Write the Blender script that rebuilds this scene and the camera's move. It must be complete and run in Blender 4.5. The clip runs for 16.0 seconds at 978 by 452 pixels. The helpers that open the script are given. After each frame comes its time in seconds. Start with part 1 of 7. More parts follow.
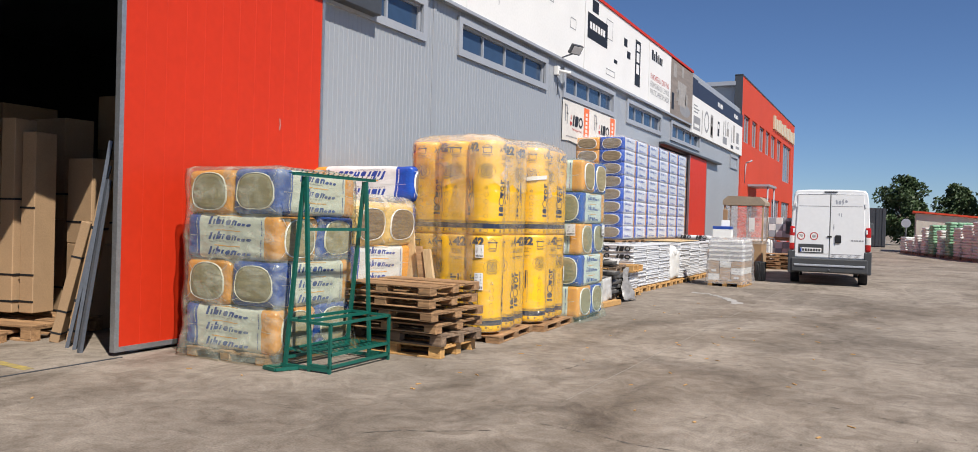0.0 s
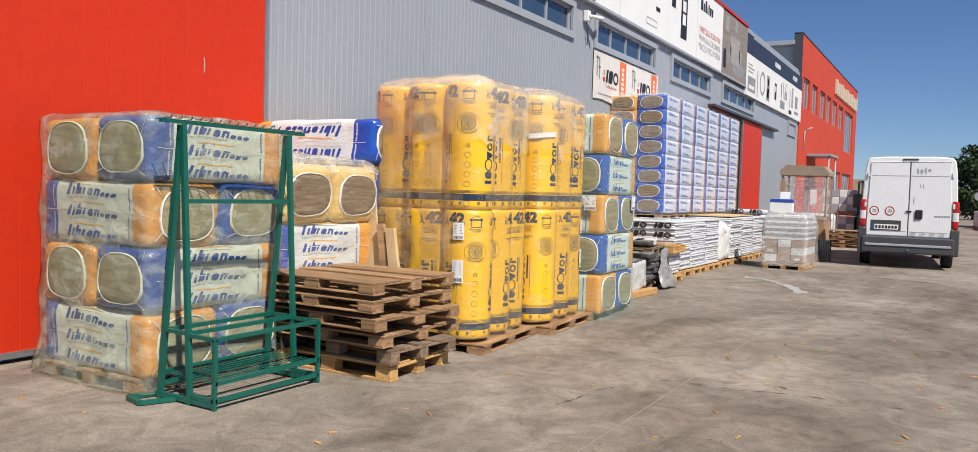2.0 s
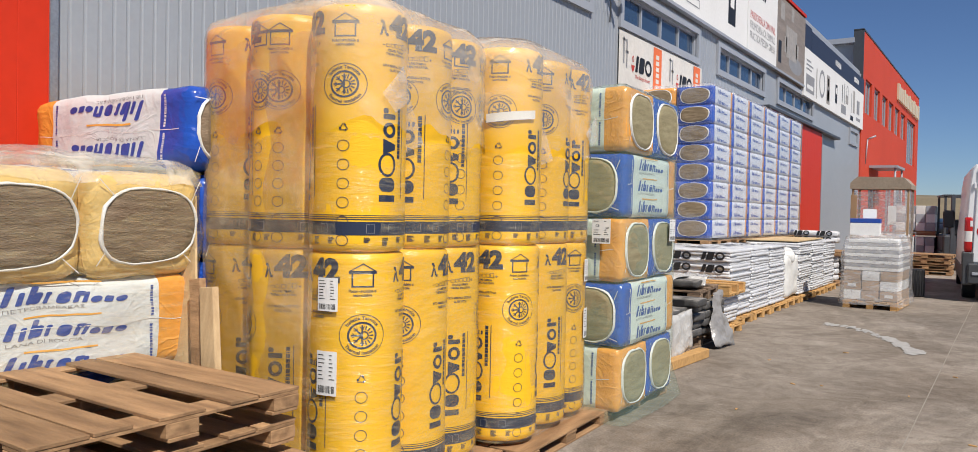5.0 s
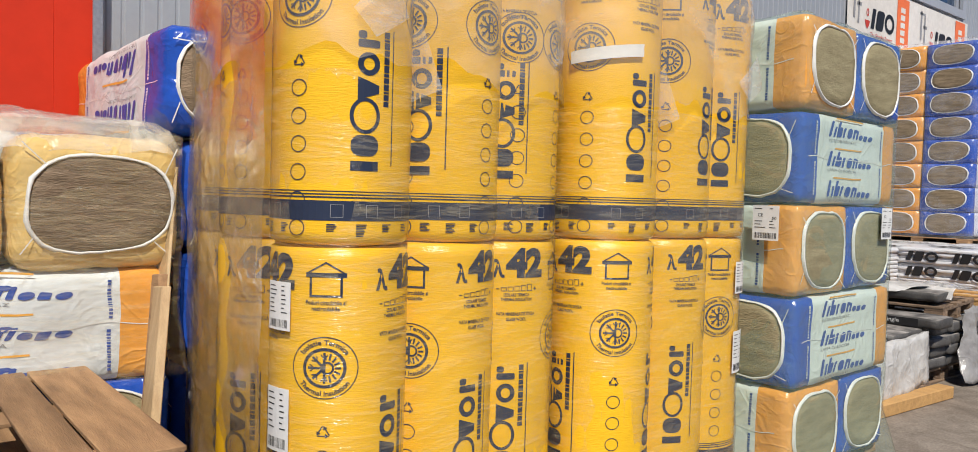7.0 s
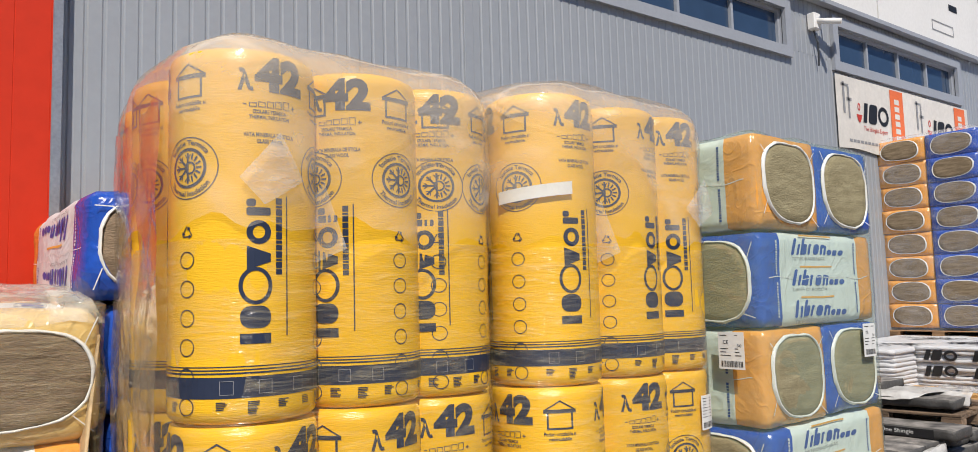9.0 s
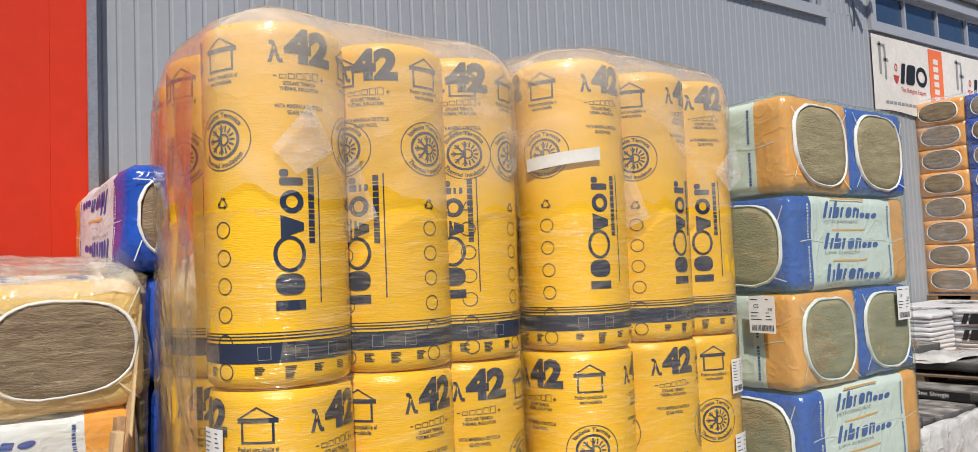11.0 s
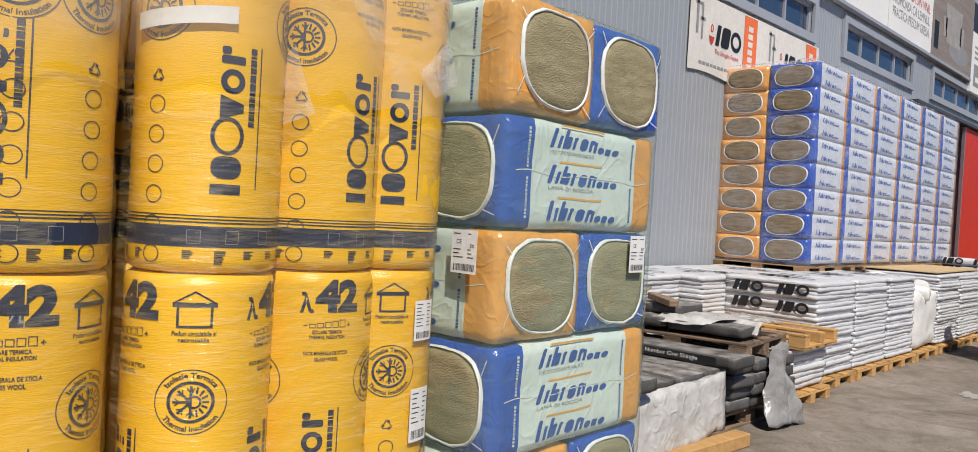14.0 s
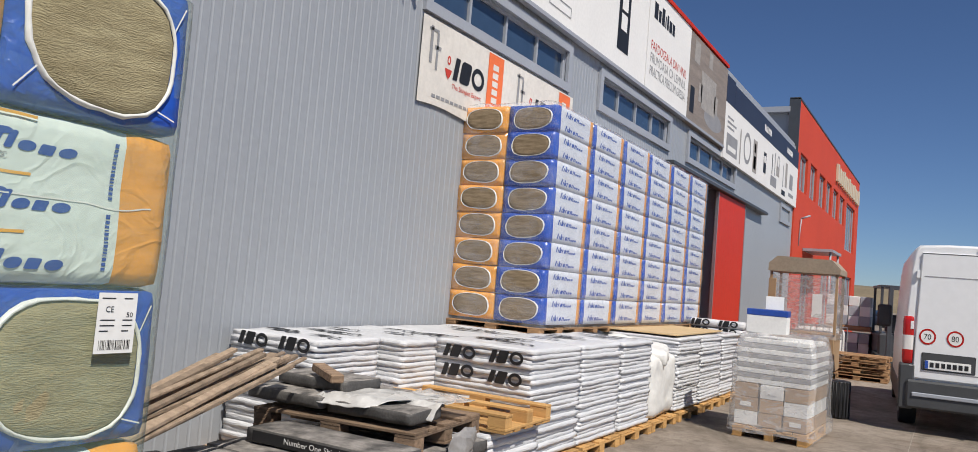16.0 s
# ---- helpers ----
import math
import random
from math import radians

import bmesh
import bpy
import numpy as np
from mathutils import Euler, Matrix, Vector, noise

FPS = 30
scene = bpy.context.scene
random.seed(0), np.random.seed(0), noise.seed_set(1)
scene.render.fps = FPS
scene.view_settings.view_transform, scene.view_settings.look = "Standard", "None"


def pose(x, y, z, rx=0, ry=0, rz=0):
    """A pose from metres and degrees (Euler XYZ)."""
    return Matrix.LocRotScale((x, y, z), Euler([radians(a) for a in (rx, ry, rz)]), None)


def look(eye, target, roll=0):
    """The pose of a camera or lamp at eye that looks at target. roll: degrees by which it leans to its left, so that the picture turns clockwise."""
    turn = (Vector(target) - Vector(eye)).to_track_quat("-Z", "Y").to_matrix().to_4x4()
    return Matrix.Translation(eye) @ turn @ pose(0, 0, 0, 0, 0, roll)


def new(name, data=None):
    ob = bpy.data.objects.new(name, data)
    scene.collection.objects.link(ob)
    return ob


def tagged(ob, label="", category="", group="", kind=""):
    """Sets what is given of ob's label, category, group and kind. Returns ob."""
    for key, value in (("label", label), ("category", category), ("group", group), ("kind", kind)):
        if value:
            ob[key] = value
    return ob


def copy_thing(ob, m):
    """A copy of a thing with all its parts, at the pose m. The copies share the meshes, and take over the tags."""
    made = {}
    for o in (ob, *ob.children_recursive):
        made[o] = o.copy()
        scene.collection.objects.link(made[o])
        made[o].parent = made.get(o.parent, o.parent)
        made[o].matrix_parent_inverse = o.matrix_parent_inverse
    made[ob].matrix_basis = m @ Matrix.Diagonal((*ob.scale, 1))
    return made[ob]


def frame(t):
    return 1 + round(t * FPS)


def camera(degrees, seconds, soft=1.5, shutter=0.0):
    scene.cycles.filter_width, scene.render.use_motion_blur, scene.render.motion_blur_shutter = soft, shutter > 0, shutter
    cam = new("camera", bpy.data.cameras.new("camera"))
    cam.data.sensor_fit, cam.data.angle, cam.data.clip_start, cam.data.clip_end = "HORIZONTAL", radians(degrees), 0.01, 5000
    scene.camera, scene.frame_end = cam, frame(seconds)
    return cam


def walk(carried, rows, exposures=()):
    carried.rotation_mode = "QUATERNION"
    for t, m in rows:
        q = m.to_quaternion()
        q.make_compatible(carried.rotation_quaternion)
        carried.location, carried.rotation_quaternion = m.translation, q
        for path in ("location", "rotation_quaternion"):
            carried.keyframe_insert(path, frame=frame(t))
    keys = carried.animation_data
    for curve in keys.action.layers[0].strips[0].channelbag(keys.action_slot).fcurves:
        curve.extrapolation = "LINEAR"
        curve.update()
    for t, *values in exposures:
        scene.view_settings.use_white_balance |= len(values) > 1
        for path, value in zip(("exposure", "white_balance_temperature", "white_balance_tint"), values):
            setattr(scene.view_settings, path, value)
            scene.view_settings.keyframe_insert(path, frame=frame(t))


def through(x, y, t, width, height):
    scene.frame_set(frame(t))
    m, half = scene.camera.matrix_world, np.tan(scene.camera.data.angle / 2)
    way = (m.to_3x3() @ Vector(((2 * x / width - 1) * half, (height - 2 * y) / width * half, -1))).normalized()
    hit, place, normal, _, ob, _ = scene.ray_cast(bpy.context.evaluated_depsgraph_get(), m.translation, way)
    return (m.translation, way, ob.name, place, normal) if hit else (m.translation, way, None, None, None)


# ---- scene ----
cam = camera(63.9, 16.0, soft=0.85)
PATH = [
    (0, (-0.057, 0.064, 1.446), (-0.984, 1.837, 1.43), 1.6),
    (0.5, (-0.192, 0.648, 1.38), (-1.172, 2.391, 1.384), -1.5),
    (1, (-0.295, 1.276, 1.439), (-1.298, 3.004, 1.344), 1.9),
    (1.5, (-0.498, 1.856, 1.434), (-1.455, 3.609, 1.325), -0.3),
    (2, (-0.651, 2.414, 1.433), (-1.679, 4.127, 1.344), 1.7),
    (2.5, (-0.883, 2.969, 1.455), (-1.788, 4.751, 1.386), 0.3),
    (3, (-1.135, 3.548, 1.409), (-2.11, 5.294, 1.386), 2.2),
    (3.5, (-1.401, 4.095, 1.446), (-2.408, 5.822, 1.408), 2.0),
    (4, (-1.601, 4.648, 1.429), (-2.568, 6.398, 1.459), -1.4),
    (4.2, (-1.647, 4.86, 1.437), (-2.622, 6.606, 1.42), -0.8),
    (6.3, (-2.127, 6.653, 1.484), (-3.482, 8.124, 1.501), -1.2),
    (6.5, (-2.137, 6.789, 1.471), (-3.533, 8.221, 1.478), -1.9),
    (7, (-2.131, 7.112, 1.435), (-3.676, 8.38, 1.355), 1.6),
    (7.5, (-2.147, 7.32, 1.501), (-3.685, 8.598, 1.541), 0.4),
    (8, (-2.123, 7.443, 1.594), (-3.691, 8.676, 1.736), -1.3),
    (8.2, (-2.088, 7.474, 1.609), (-3.66, 8.7, 1.768), -1.3),
    (10.3, (-1.937, 7.498, 1.609), (-3.551, 8.666, 1.791), -2.0),
    (10.5, (-1.943, 7.494, 1.603), (-3.565, 8.655, 1.751), -1.6),
    (11, (-1.957, 7.482, 1.594), (-3.595, 8.623, 1.704), -2.3),
    (11.5, (-1.959, 7.483, 1.585), (-3.598, 8.626, 1.672), -2.3),
    (12, (-1.944, 7.509, 1.574), (-3.589, 8.643, 1.666), -2.8),
    (12.5, (-1.926, 7.57, 1.525), (-3.573, 8.703, 1.576), -1.2),
    (13, (-1.98, 7.748, 1.485), (-3.577, 8.951, 1.439), 1.1),
    (13.5, (-2.038, 8.062, 1.483), (-3.507, 9.419, 1.468), 0.0),
    (14, (-2.035, 8.461, 1.496), (-3.432, 9.892, 1.459), 3.2),
    (14.5, (-2.085, 8.894, 1.523), (-3.331, 10.458, 1.538), 5.2),
    (15, (-2.115, 9.368, 1.508), (-3.166, 11.067, 1.596), 2.3),
    (15.2, (-2.045, 9.513, 1.512), (-3.108, 11.204, 1.617), 2.6),
    (15.5, (-2.066, 9.798, 1.539), (-3.105, 11.503, 1.664), 3.4),
    (16, (-2.061, 10.164, 1.553), (-3.081, 11.879, 1.682), 4.8),
]
walk(cam, [(t, look(eye, target, roll)) for t, eye, target, roll in PATH],
     exposures=[(0, 0.38), (2, 0.36), (4, 0.27), (7, 0.09), (12, 0.08), (14, 0.04), (16, 0.12)])

# ---- world, sun ----
SUN_EL, SUN_AZ = 51.0, -31.0         # degrees: height, and turn from +x towards +y
world = bpy.data.worlds.new("world")
scene.world = world
world.use_nodes = True
wn = world.node_tree.nodes
sky = wn.new("ShaderNodeTexSky")
sky.sky_type, sky.sun_disc = "NISHITA", False
sky.sun_elevation, sky.sun_rotation = radians(SUN_EL), radians(90 - SUN_AZ)
sky.altitude, sky.air_density, sky.dust_density, sky.ozone_density = 1500, 1.0, 0.0, 3.0
tint = wn.new("ShaderNodeMix")
tint.data_type, tint.blend_type = "RGBA", "MULTIPLY"
tint.inputs["Factor"].default_value = 1.0
tint.inputs["B"].default_value = (0.76, 0.89, 1.12, 1)
world.node_tree.links.new(sky.outputs[0], tint.inputs["A"])
world.node_tree.links.new(tint.outputs["Result"], wn["Background"].inputs[0])
wn["Background"].inputs[1].default_value = 0.06
sun = new("sun", bpy.data.lights.new("sun", "SUN"))
sun.data.energy, sun.data.angle, sun.data.color = 4.7, radians(0.55), (1.0, 0.94, 0.85)
sd = Vector((math.cos(radians(SUN_EL)) * math.cos(radians(SUN_AZ)), math.cos(radians(SUN_EL)) * math.sin(radians(SUN_AZ)), math.sin(radians(SUN_EL))))
sun.matrix_world = look(sd * 60, (0, 0, 0))


# ---- materials ----
def lin(r, g, b):
    f = lambda c: c / 12.92 if c <= 0.04045 else ((c + 0.055) / 1.055) ** 2.4
    return tuple(f(c / 255) for c in (r, g, b)) + (1,)


def creases(n, l, vec, base, scale, depth=0.55):
    """Sharp fold lines, where a warped noise crosses its middle, added to a soft relief."""
    f = n.new("ShaderNodeTexNoise")
    f.inputs["Scale"].default_value, f.inputs["Detail"].default_value, f.inputs["Distortion"].default_value = scale, 2.5, 1.6
    l.new(vec, f.inputs["Vector"])
    steps = [("SUBTRACT", 0.5), ("ABSOLUTE", 0), ("MULTIPLY", 14.0), ("MINIMUM", 1.0), ("MULTIPLY", -depth)]
    out = f.outputs["Fac"]
    for op, v in steps:
        k = n.new("ShaderNodeMath")
        k.operation, k.inputs[1].default_value = op, v
        l.new(out, k.inputs[0])
        out = k.outputs[0]
    k = n.new("ShaderNodeMath")
    k.operation = "ADD"
    l.new(out, k.inputs[0])
    l.new(base, k.inputs[1])
    return k.outputs[0]


def mat(name, col, rough=0.6, col2=None, scale=6.0, fine=60.0, var=0.18, bump=0.15, metal=0.0, stretch=(1, 1, 1), spread=0.0, spec=0.5, contrast=0.25, bumpscale=None, trans=0.0):
    """Two scales of mottling between col and col2, with a fine relief; spread varies the tone from piece to piece."""
    m = bpy.data.materials.new(name)
    m.use_nodes = True
    n, l = m.node_tree.nodes, m.node_tree.links
    p = n["Principled BSDF"]
    tc = n.new("ShaderNodeTexCoord")
    mp = n.new("ShaderNodeMapping")
    mp.inputs["Scale"].default_value = stretch
    l.new(tc.outputs["Object"], mp.inputs[0])
    oi = n.new("ShaderNodeObjectInfo")
    add = n.new("ShaderNodeVectorMath")
    add.operation = "ADD"
    mul = n.new("ShaderNodeMath")
    mul.operation, mul.inputs[1].default_value = "MULTIPLY", 37.0
    l.new(oi.outputs["Random"], mul.inputs[0])
    l.new(mp.outputs[0], add.inputs[0])
    l.new(mul.outputs[0], add.inputs[1])
    a = n.new("ShaderNodeTexNoise")
    a.inputs["Scale"].default_value, a.inputs["Detail"].default_value = scale, 5
    b = n.new("ShaderNodeTexNoise")
    b.inputs["Scale"].default_value, b.inputs["Detail"].default_value = fine, 3
    for t in (a, b):
        l.new(add.outputs[0], t.inputs["Vector"])
    ramp = n.new("ShaderNodeValToRGB")
    ramp.color_ramp.elements[0].position, ramp.color_ramp.elements[1].position = 0.5 - contrast, 0.5 + contrast
    c2 = col2 or tuple(c * (1 - var) for c in col[:3]) + (1,)
    ramp.color_ramp.elements[0].color, ramp.color_ramp.elements[1].color = c2, col
    l.new(a.outputs["Fac"], ramp.inputs[0])
    # fine grain, and tone from piece to piece
    g = n.new("ShaderNodeMapRange")
    g.inputs["To Min"].default_value, g.inputs["To Max"].default_value = 1 - var * 0.7, 1 + var * 0.5
    g.inputs["From Min"].default_value, g.inputs["From Max"].default_value = 0.25, 0.75
    l.new(b.outputs["Fac"], g.inputs[0])
    tone = n.new("ShaderNodeMapRange")
    tone.inputs["To Min"].default_value, tone.inputs["To Max"].default_value = 1 - spread, 1 + spread * 0.6
    l.new(oi.outputs["Random"], tone.inputs[0])
    mm = n.new("ShaderNodeMath")
    mm.operation = "MULTIPLY"
    l.new(g.outputs[0], mm.inputs[0])
    l.new(tone.outputs[0], mm.inputs[1])
    sc = n.new("ShaderNodeVectorMath")
    sc.operation = "SCALE"
    l.new(ramp.outputs[0], sc.inputs[0])
    l.new(mm.outputs[0], sc.inputs["Scale"])
    l.new(sc.outputs[0], p.inputs["Base Color"])
    p.inputs["Roughness"].default_value, p.inputs["Metallic"].default_value = rough, metal
    p.inputs["Specular IOR Level"].default_value = spec
    p.inputs["Transmission Weight"].default_value = trans
    if bump:
        bu = n.new("ShaderNodeBump")
        bu.inputs["Strength"].default_value, bu.inputs["Distance"].default_value = bump, 0.01
        src = b
        if bumpscale:
            src = n.new("ShaderNodeTexNoise")
            src.inputs["Scale"].default_value, src.inputs["Detail"].default_value = bumpscale, 4
            l.new(add.outputs[0], src.inputs["Vector"])
            src = creases(n, l, add.outputs[0], src.outputs["Fac"], bumpscale * 0.3, 0.3)
            bu.inputs["Distance"].default_value = 0.014
            l.new(src, bu.inputs["Height"])
            l.new(bu.outputs[0], p.inputs["Normal"])
            return m
        l.new(src.outputs["Fac"], bu.inputs["Height"])
        l.new(bu.outputs[0], p.inputs["Normal"])
    return m


def film_mat(name, clear=0.8, tint=(0.9, 0.92, 0.92, 1), rough=0.12, scale=5.0, stretch=(1, 1, 3), milky=0.35, relief=0.26, sheen=(5.0, 0.6), through=(1, 1, 1, 1), thins=None):
    """Stretch film: mostly clear, with milky folds and gloss; between the heights of thins the layers grow fewer downwards."""
    m = bpy.data.materials.new(name)
    m.use_nodes = True
    n, l = m.node_tree.nodes, m.node_tree.links
    p = n["Principled BSDF"]
    p.inputs["Base Color"].default_value = tint
    p.inputs["Roughness"].default_value = rough
    tr = n.new("ShaderNodeBsdfTransparent")
    tr.inputs[0].default_value = through
    mix = n.new("ShaderNodeMixShader")
    tc, mp = n.new("ShaderNodeTexCoord"), n.new("ShaderNodeMapping")
    mp.inputs["Scale"].default_value = stretch
    no = n.new("ShaderNodeTexNoise")
    no.inputs["Scale"].default_value, no.inputs["Detail"].default_value, no.inputs["Distortion"].default_value = scale, 6, 1.2
    mr = n.new("ShaderNodeMapRange")
    mr.inputs["From Min"].default_value, mr.inputs["From Max"].default_value = 0.45, 0.75
    mr.inputs["To Min"].default_value, mr.inputs["To Max"].default_value = 1 - clear, 1 - clear + milky
    l.new(tc.outputs["Object"], mp.inputs[0])
    l.new(mp.outputs[0], no.inputs["Vector"])
    l.new(no.outputs["Fac"], mr.inputs[0])
    bu = n.new("ShaderNodeBump")
    bu.inputs["Strength"].default_value, bu.inputs["Distance"].default_value = relief, 0.02
    no2 = n.new("ShaderNodeTexNoise")
    no2.inputs["Scale"].default_value, no2.inputs["Detail"].default_value, no2.inputs["Distortion"].default_value = scale * 3, 4, 0.8
    l.new(mp.outputs[0], no2.inputs["Vector"])
    l.new(creases(n, l, mp.outputs[0], no2.outputs["Fac"], scale * 0.5, 0.3), bu.inputs["Height"])
    l.new(bu.outputs[0], p.inputs["Normal"])
    # the clear film mirrors its surroundings at a flat angle
    lw, gl, clearmix = n.new("ShaderNodeLayerWeight"), n.new("ShaderNodeBsdfGlossy"), n.new("ShaderNodeMixShader")
    gl.inputs["Roughness"].default_value = rough
    l.new(bu.outputs[0], gl.inputs["Normal"])
    pw, ma = n.new("ShaderNodeMath"), n.new("ShaderNodeMath")
    pw.operation, pw.inputs[1].default_value = "POWER", sheen[0]
    ma.operation, ma.inputs[1].default_value, ma.inputs[2].default_value = "MULTIPLY_ADD", sheen[1], 0.02
    l.new(lw.outputs["Facing"], pw.inputs[0])
    l.new(pw.outputs[0], ma.inputs[0])
    l.new(ma.outputs[0], clearmix.inputs[0])
    l.new(tr.outputs[0], clearmix.inputs[1])
    l.new(gl.outputs[0], clearmix.inputs[2])
    haze = mr.outputs[0]
    if thins:
        sp, ad, fa, mu = n.new("ShaderNodeSeparateXYZ"), n.new("ShaderNodeMath"), n.new("ShaderNodeMapRange"), n.new("ShaderNodeMath")
        ad.operation, ad.inputs[1].default_value, mu.operation = "MULTIPLY_ADD", 0.5, "MULTIPLY"
        fa.inputs["From Min"].default_value, fa.inputs["From Max"].default_value = thins[0] + 0.25, thins[1] + 0.25
        fa.inputs["To Min"].default_value = 0.12
        l.new(tc.outputs["Object"], sp.inputs[0])
        l.new(no.outputs["Fac"], ad.inputs[0])
        l.new(sp.outputs["Z"], ad.inputs[2])
        l.new(ad.outputs[0], fa.inputs[0])
        l.new(haze, mu.inputs[0])
        l.new(fa.outputs[0], mu.inputs[1])
        haze = mu.outputs[0]
    l.new(haze, mix.inputs[0])
    l.new(clearmix.outputs[0], mix.inputs[1])
    l.new(p.outputs[0], mix.inputs[2])
    l.new(mix.outputs[0], n["Material Output"].inputs[0])
    return m


def concrete_mat():
    """Worn yard concrete: pale dusty slabs, dark tyre-worn stains, fine grit."""
    m = bpy.data.materials.new("yard_concrete")
    m.use_nodes = True
    n, l = m.node_tree.nodes, m.node_tree.links
    p = n["Principled BSDF"]
    tc = n.new("ShaderNodeTexCoord")

    def tex(scale, detail=5, dist=0.0, stretch=None, rough=0.55):
        t = n.new("ShaderNodeTexNoise")
        t.inputs["Scale"].default_value, t.inputs["Detail"].default_value, t.inputs["Distortion"].default_value, t.inputs["Roughness"].default_value = scale, detail, dist, rough
        mp = n.new("ShaderNodeMapping")
        if stretch:
            mp.inputs["Scale"].default_value = stretch
            mp.inputs["Rotation"].default_value = (0, 0, 0.25)
        l.new(tc.outputs["Object"], mp.inputs[0])
        l.new(mp.outputs[0], t.inputs["Vector"])
        return t.outputs["Fac"]

    def ramp(src, a, b, ca, cb):
        r = n.new("ShaderNodeValToRGB")
        r.color_ramp.elements[0].position, r.color_ramp.elements[1].position = a, b
        r.color_ramp.elements[0].color, r.color_ramp.elements[1].color = ca, cb
        l.new(src, r.inputs[0])
        return r.outputs[0]

    def mult(a, b):
        x = n.new("ShaderNodeMix")
        x.data_type, x.blend_type = "RGBA", "MULTIPLY"
        x.inputs["Factor"].default_value = 1.0
        l.new(a, x.inputs["A"])
        l.new(b, x.inputs["B"])
        return x.outputs["Result"]

    g = lambda v: (v, v, v, 1)
    c = ramp(tex(0.35, 9, 0.9, None, 0.65), 0.36, 0.62, (0.20, 0.168, 0.136, 1), (0.315, 0.272, 0.228, 1))
    c = mult(c, ramp(tex(0.9, 8, 1.8, (1, 0.4, 1), 0.65), 0.32, 0.50, (0.66, 0.65, 0.64, 1), g(1.03)))
    c = mult(c, ramp(tex(0.22, 7, 1.0, (1, 0.7, 1), 0.6), 0.36, 0.5, (0.74, 0.71, 0.68, 1), g(1.0)))
    c = mult(c, ramp(tex(3.2, 9, 1.6, None, 0.72), 0.32, 0.62, (0.66, 0.63, 0.60, 1), g(1.12)))
    c = mult(c, ramp(tex(13, 5, 0.8, (1.0, 0.5, 1), 0.6), 0.27, 0.33, g(0.55), g(1.0)))
    c = mult(c, ramp(tex(7.0, 3, 2.5, (0.25, 1.6, 1)), 0.26, 0.36, g(0.72), g(1.0)))
    # broad soft stains of their own shape
    wob = n.new("ShaderNodeTexNoise")
    wob.inputs["Scale"].default_value, wob.inputs["Detail"].default_value, wob.inputs["Roughness"].default_value = 1.7, 6, 0.65
    l.new(tc.outputs["Object"], wob.inputs["Vector"])
    for cx, cy, rx, ry, turn, tone in ((-2.05, 8.15, 1.15, .42, -33, .70), (-.35, 11.6, 1.3, 2.3, 10, .70), (-3.3, 9.0, .7, .3, -20, .82), (.6, 8.0, 1.6, .5, 30, .80), (-1.4, 17.4, 2.0, 3.2, 12, .74), (-2.6, 5.9, 1.2, .3, -25, .84), (-.2, 5.0, 1.5, .35, -15, .80), (-4.3, 3.7, 2.6, 1.5, 40, .76)):
        mp, mx, ad, ln = n.new("ShaderNodeMapping"), n.new("ShaderNodeVectorMath"), n.new("ShaderNodeVectorMath"), n.new("ShaderNodeVectorMath")
        mp.vector_type = "TEXTURE"
        mp.inputs["Location"].default_value, mp.inputs["Rotation"].default_value, mp.inputs["Scale"].default_value = (cx, cy, 0), (0, 0, radians(turn)), (rx, ry, 1)
        mx.operation, ad.operation, ln.operation = "MULTIPLY_ADD", "ADD", "LENGTH"
        mx.inputs[1].default_value, mx.inputs[2].default_value = (2.2, 2.2, 0), (-1.1, -1.1, 0)
        l.new(tc.outputs["Object"], mp.inputs[0])
        l.new(wob.outputs["Color"], mx.inputs[0])
        l.new(mp.outputs[0], ad.inputs[0])
        l.new(mx.outputs[0], ad.inputs[1])
        l.new(ad.outputs[0], ln.inputs[0])
        c = mult(c, ramp(ln.outputs["Value"], 0.35, 1.15, (tone, tone * .99, tone * .985, 1), g(1.0)))
    fine = tex(70, 4)
    c = mult(c, ramp(fine, 0.25, 0.75, g(0.70), g(1.25)))
    l.new(c, p.inputs["Base Color"])
    p.inputs["Roughness"].default_value = 0.88
    p.inputs["Specular IOR Level"].default_value = 0.3
    bu = n.new("ShaderNodeBump")
    bu.inputs["Strength"].default_value, bu.inputs["Distance"].default_value = 0.35, 0.006
    l.new(tex(28, 6), bu.inputs["Height"])
    l.new(bu.outputs[0], p.inputs["Normal"])
    return m


M = {}
M["concrete"] = concrete_mat()
M["panel"] = mat("grey_panel", (0.315, 0.333, 0.360, 1), 0.34, spec=0.8, scale=0.8, fine=20, var=0.06, bump=0.02)
M["trim"] = mat("grey_trim", (0.34, 0.36, 0.40, 1), 0.4, scale=2, fine=30, var=0.08, bump=0.02)
M["darktrim"] = mat("dark_trim", (0.06, 0.065, 0.075, 1), 0.45, scale=3, fine=30, var=0.2, bump=0.02)
M["red"] = mat("red_sheet", (0.57, 0.033, 0.010, 1), 0.45, spec=0.25, scale=0.7, fine=12, var=0.08, bump=0.02)
M["red_far"] = mat("red_cladding", (0.58, 0.068, 0.032, 1), 0.6, spec=0.2, scale=0.5, fine=12, var=0.1, bump=0.02)
M["galv"] = mat("galvanised_steel", (0.42, 0.43, 0.45, 1), 0.4, scale=9, fine=50, var=0.2, bump=0.05, metal=0.7)
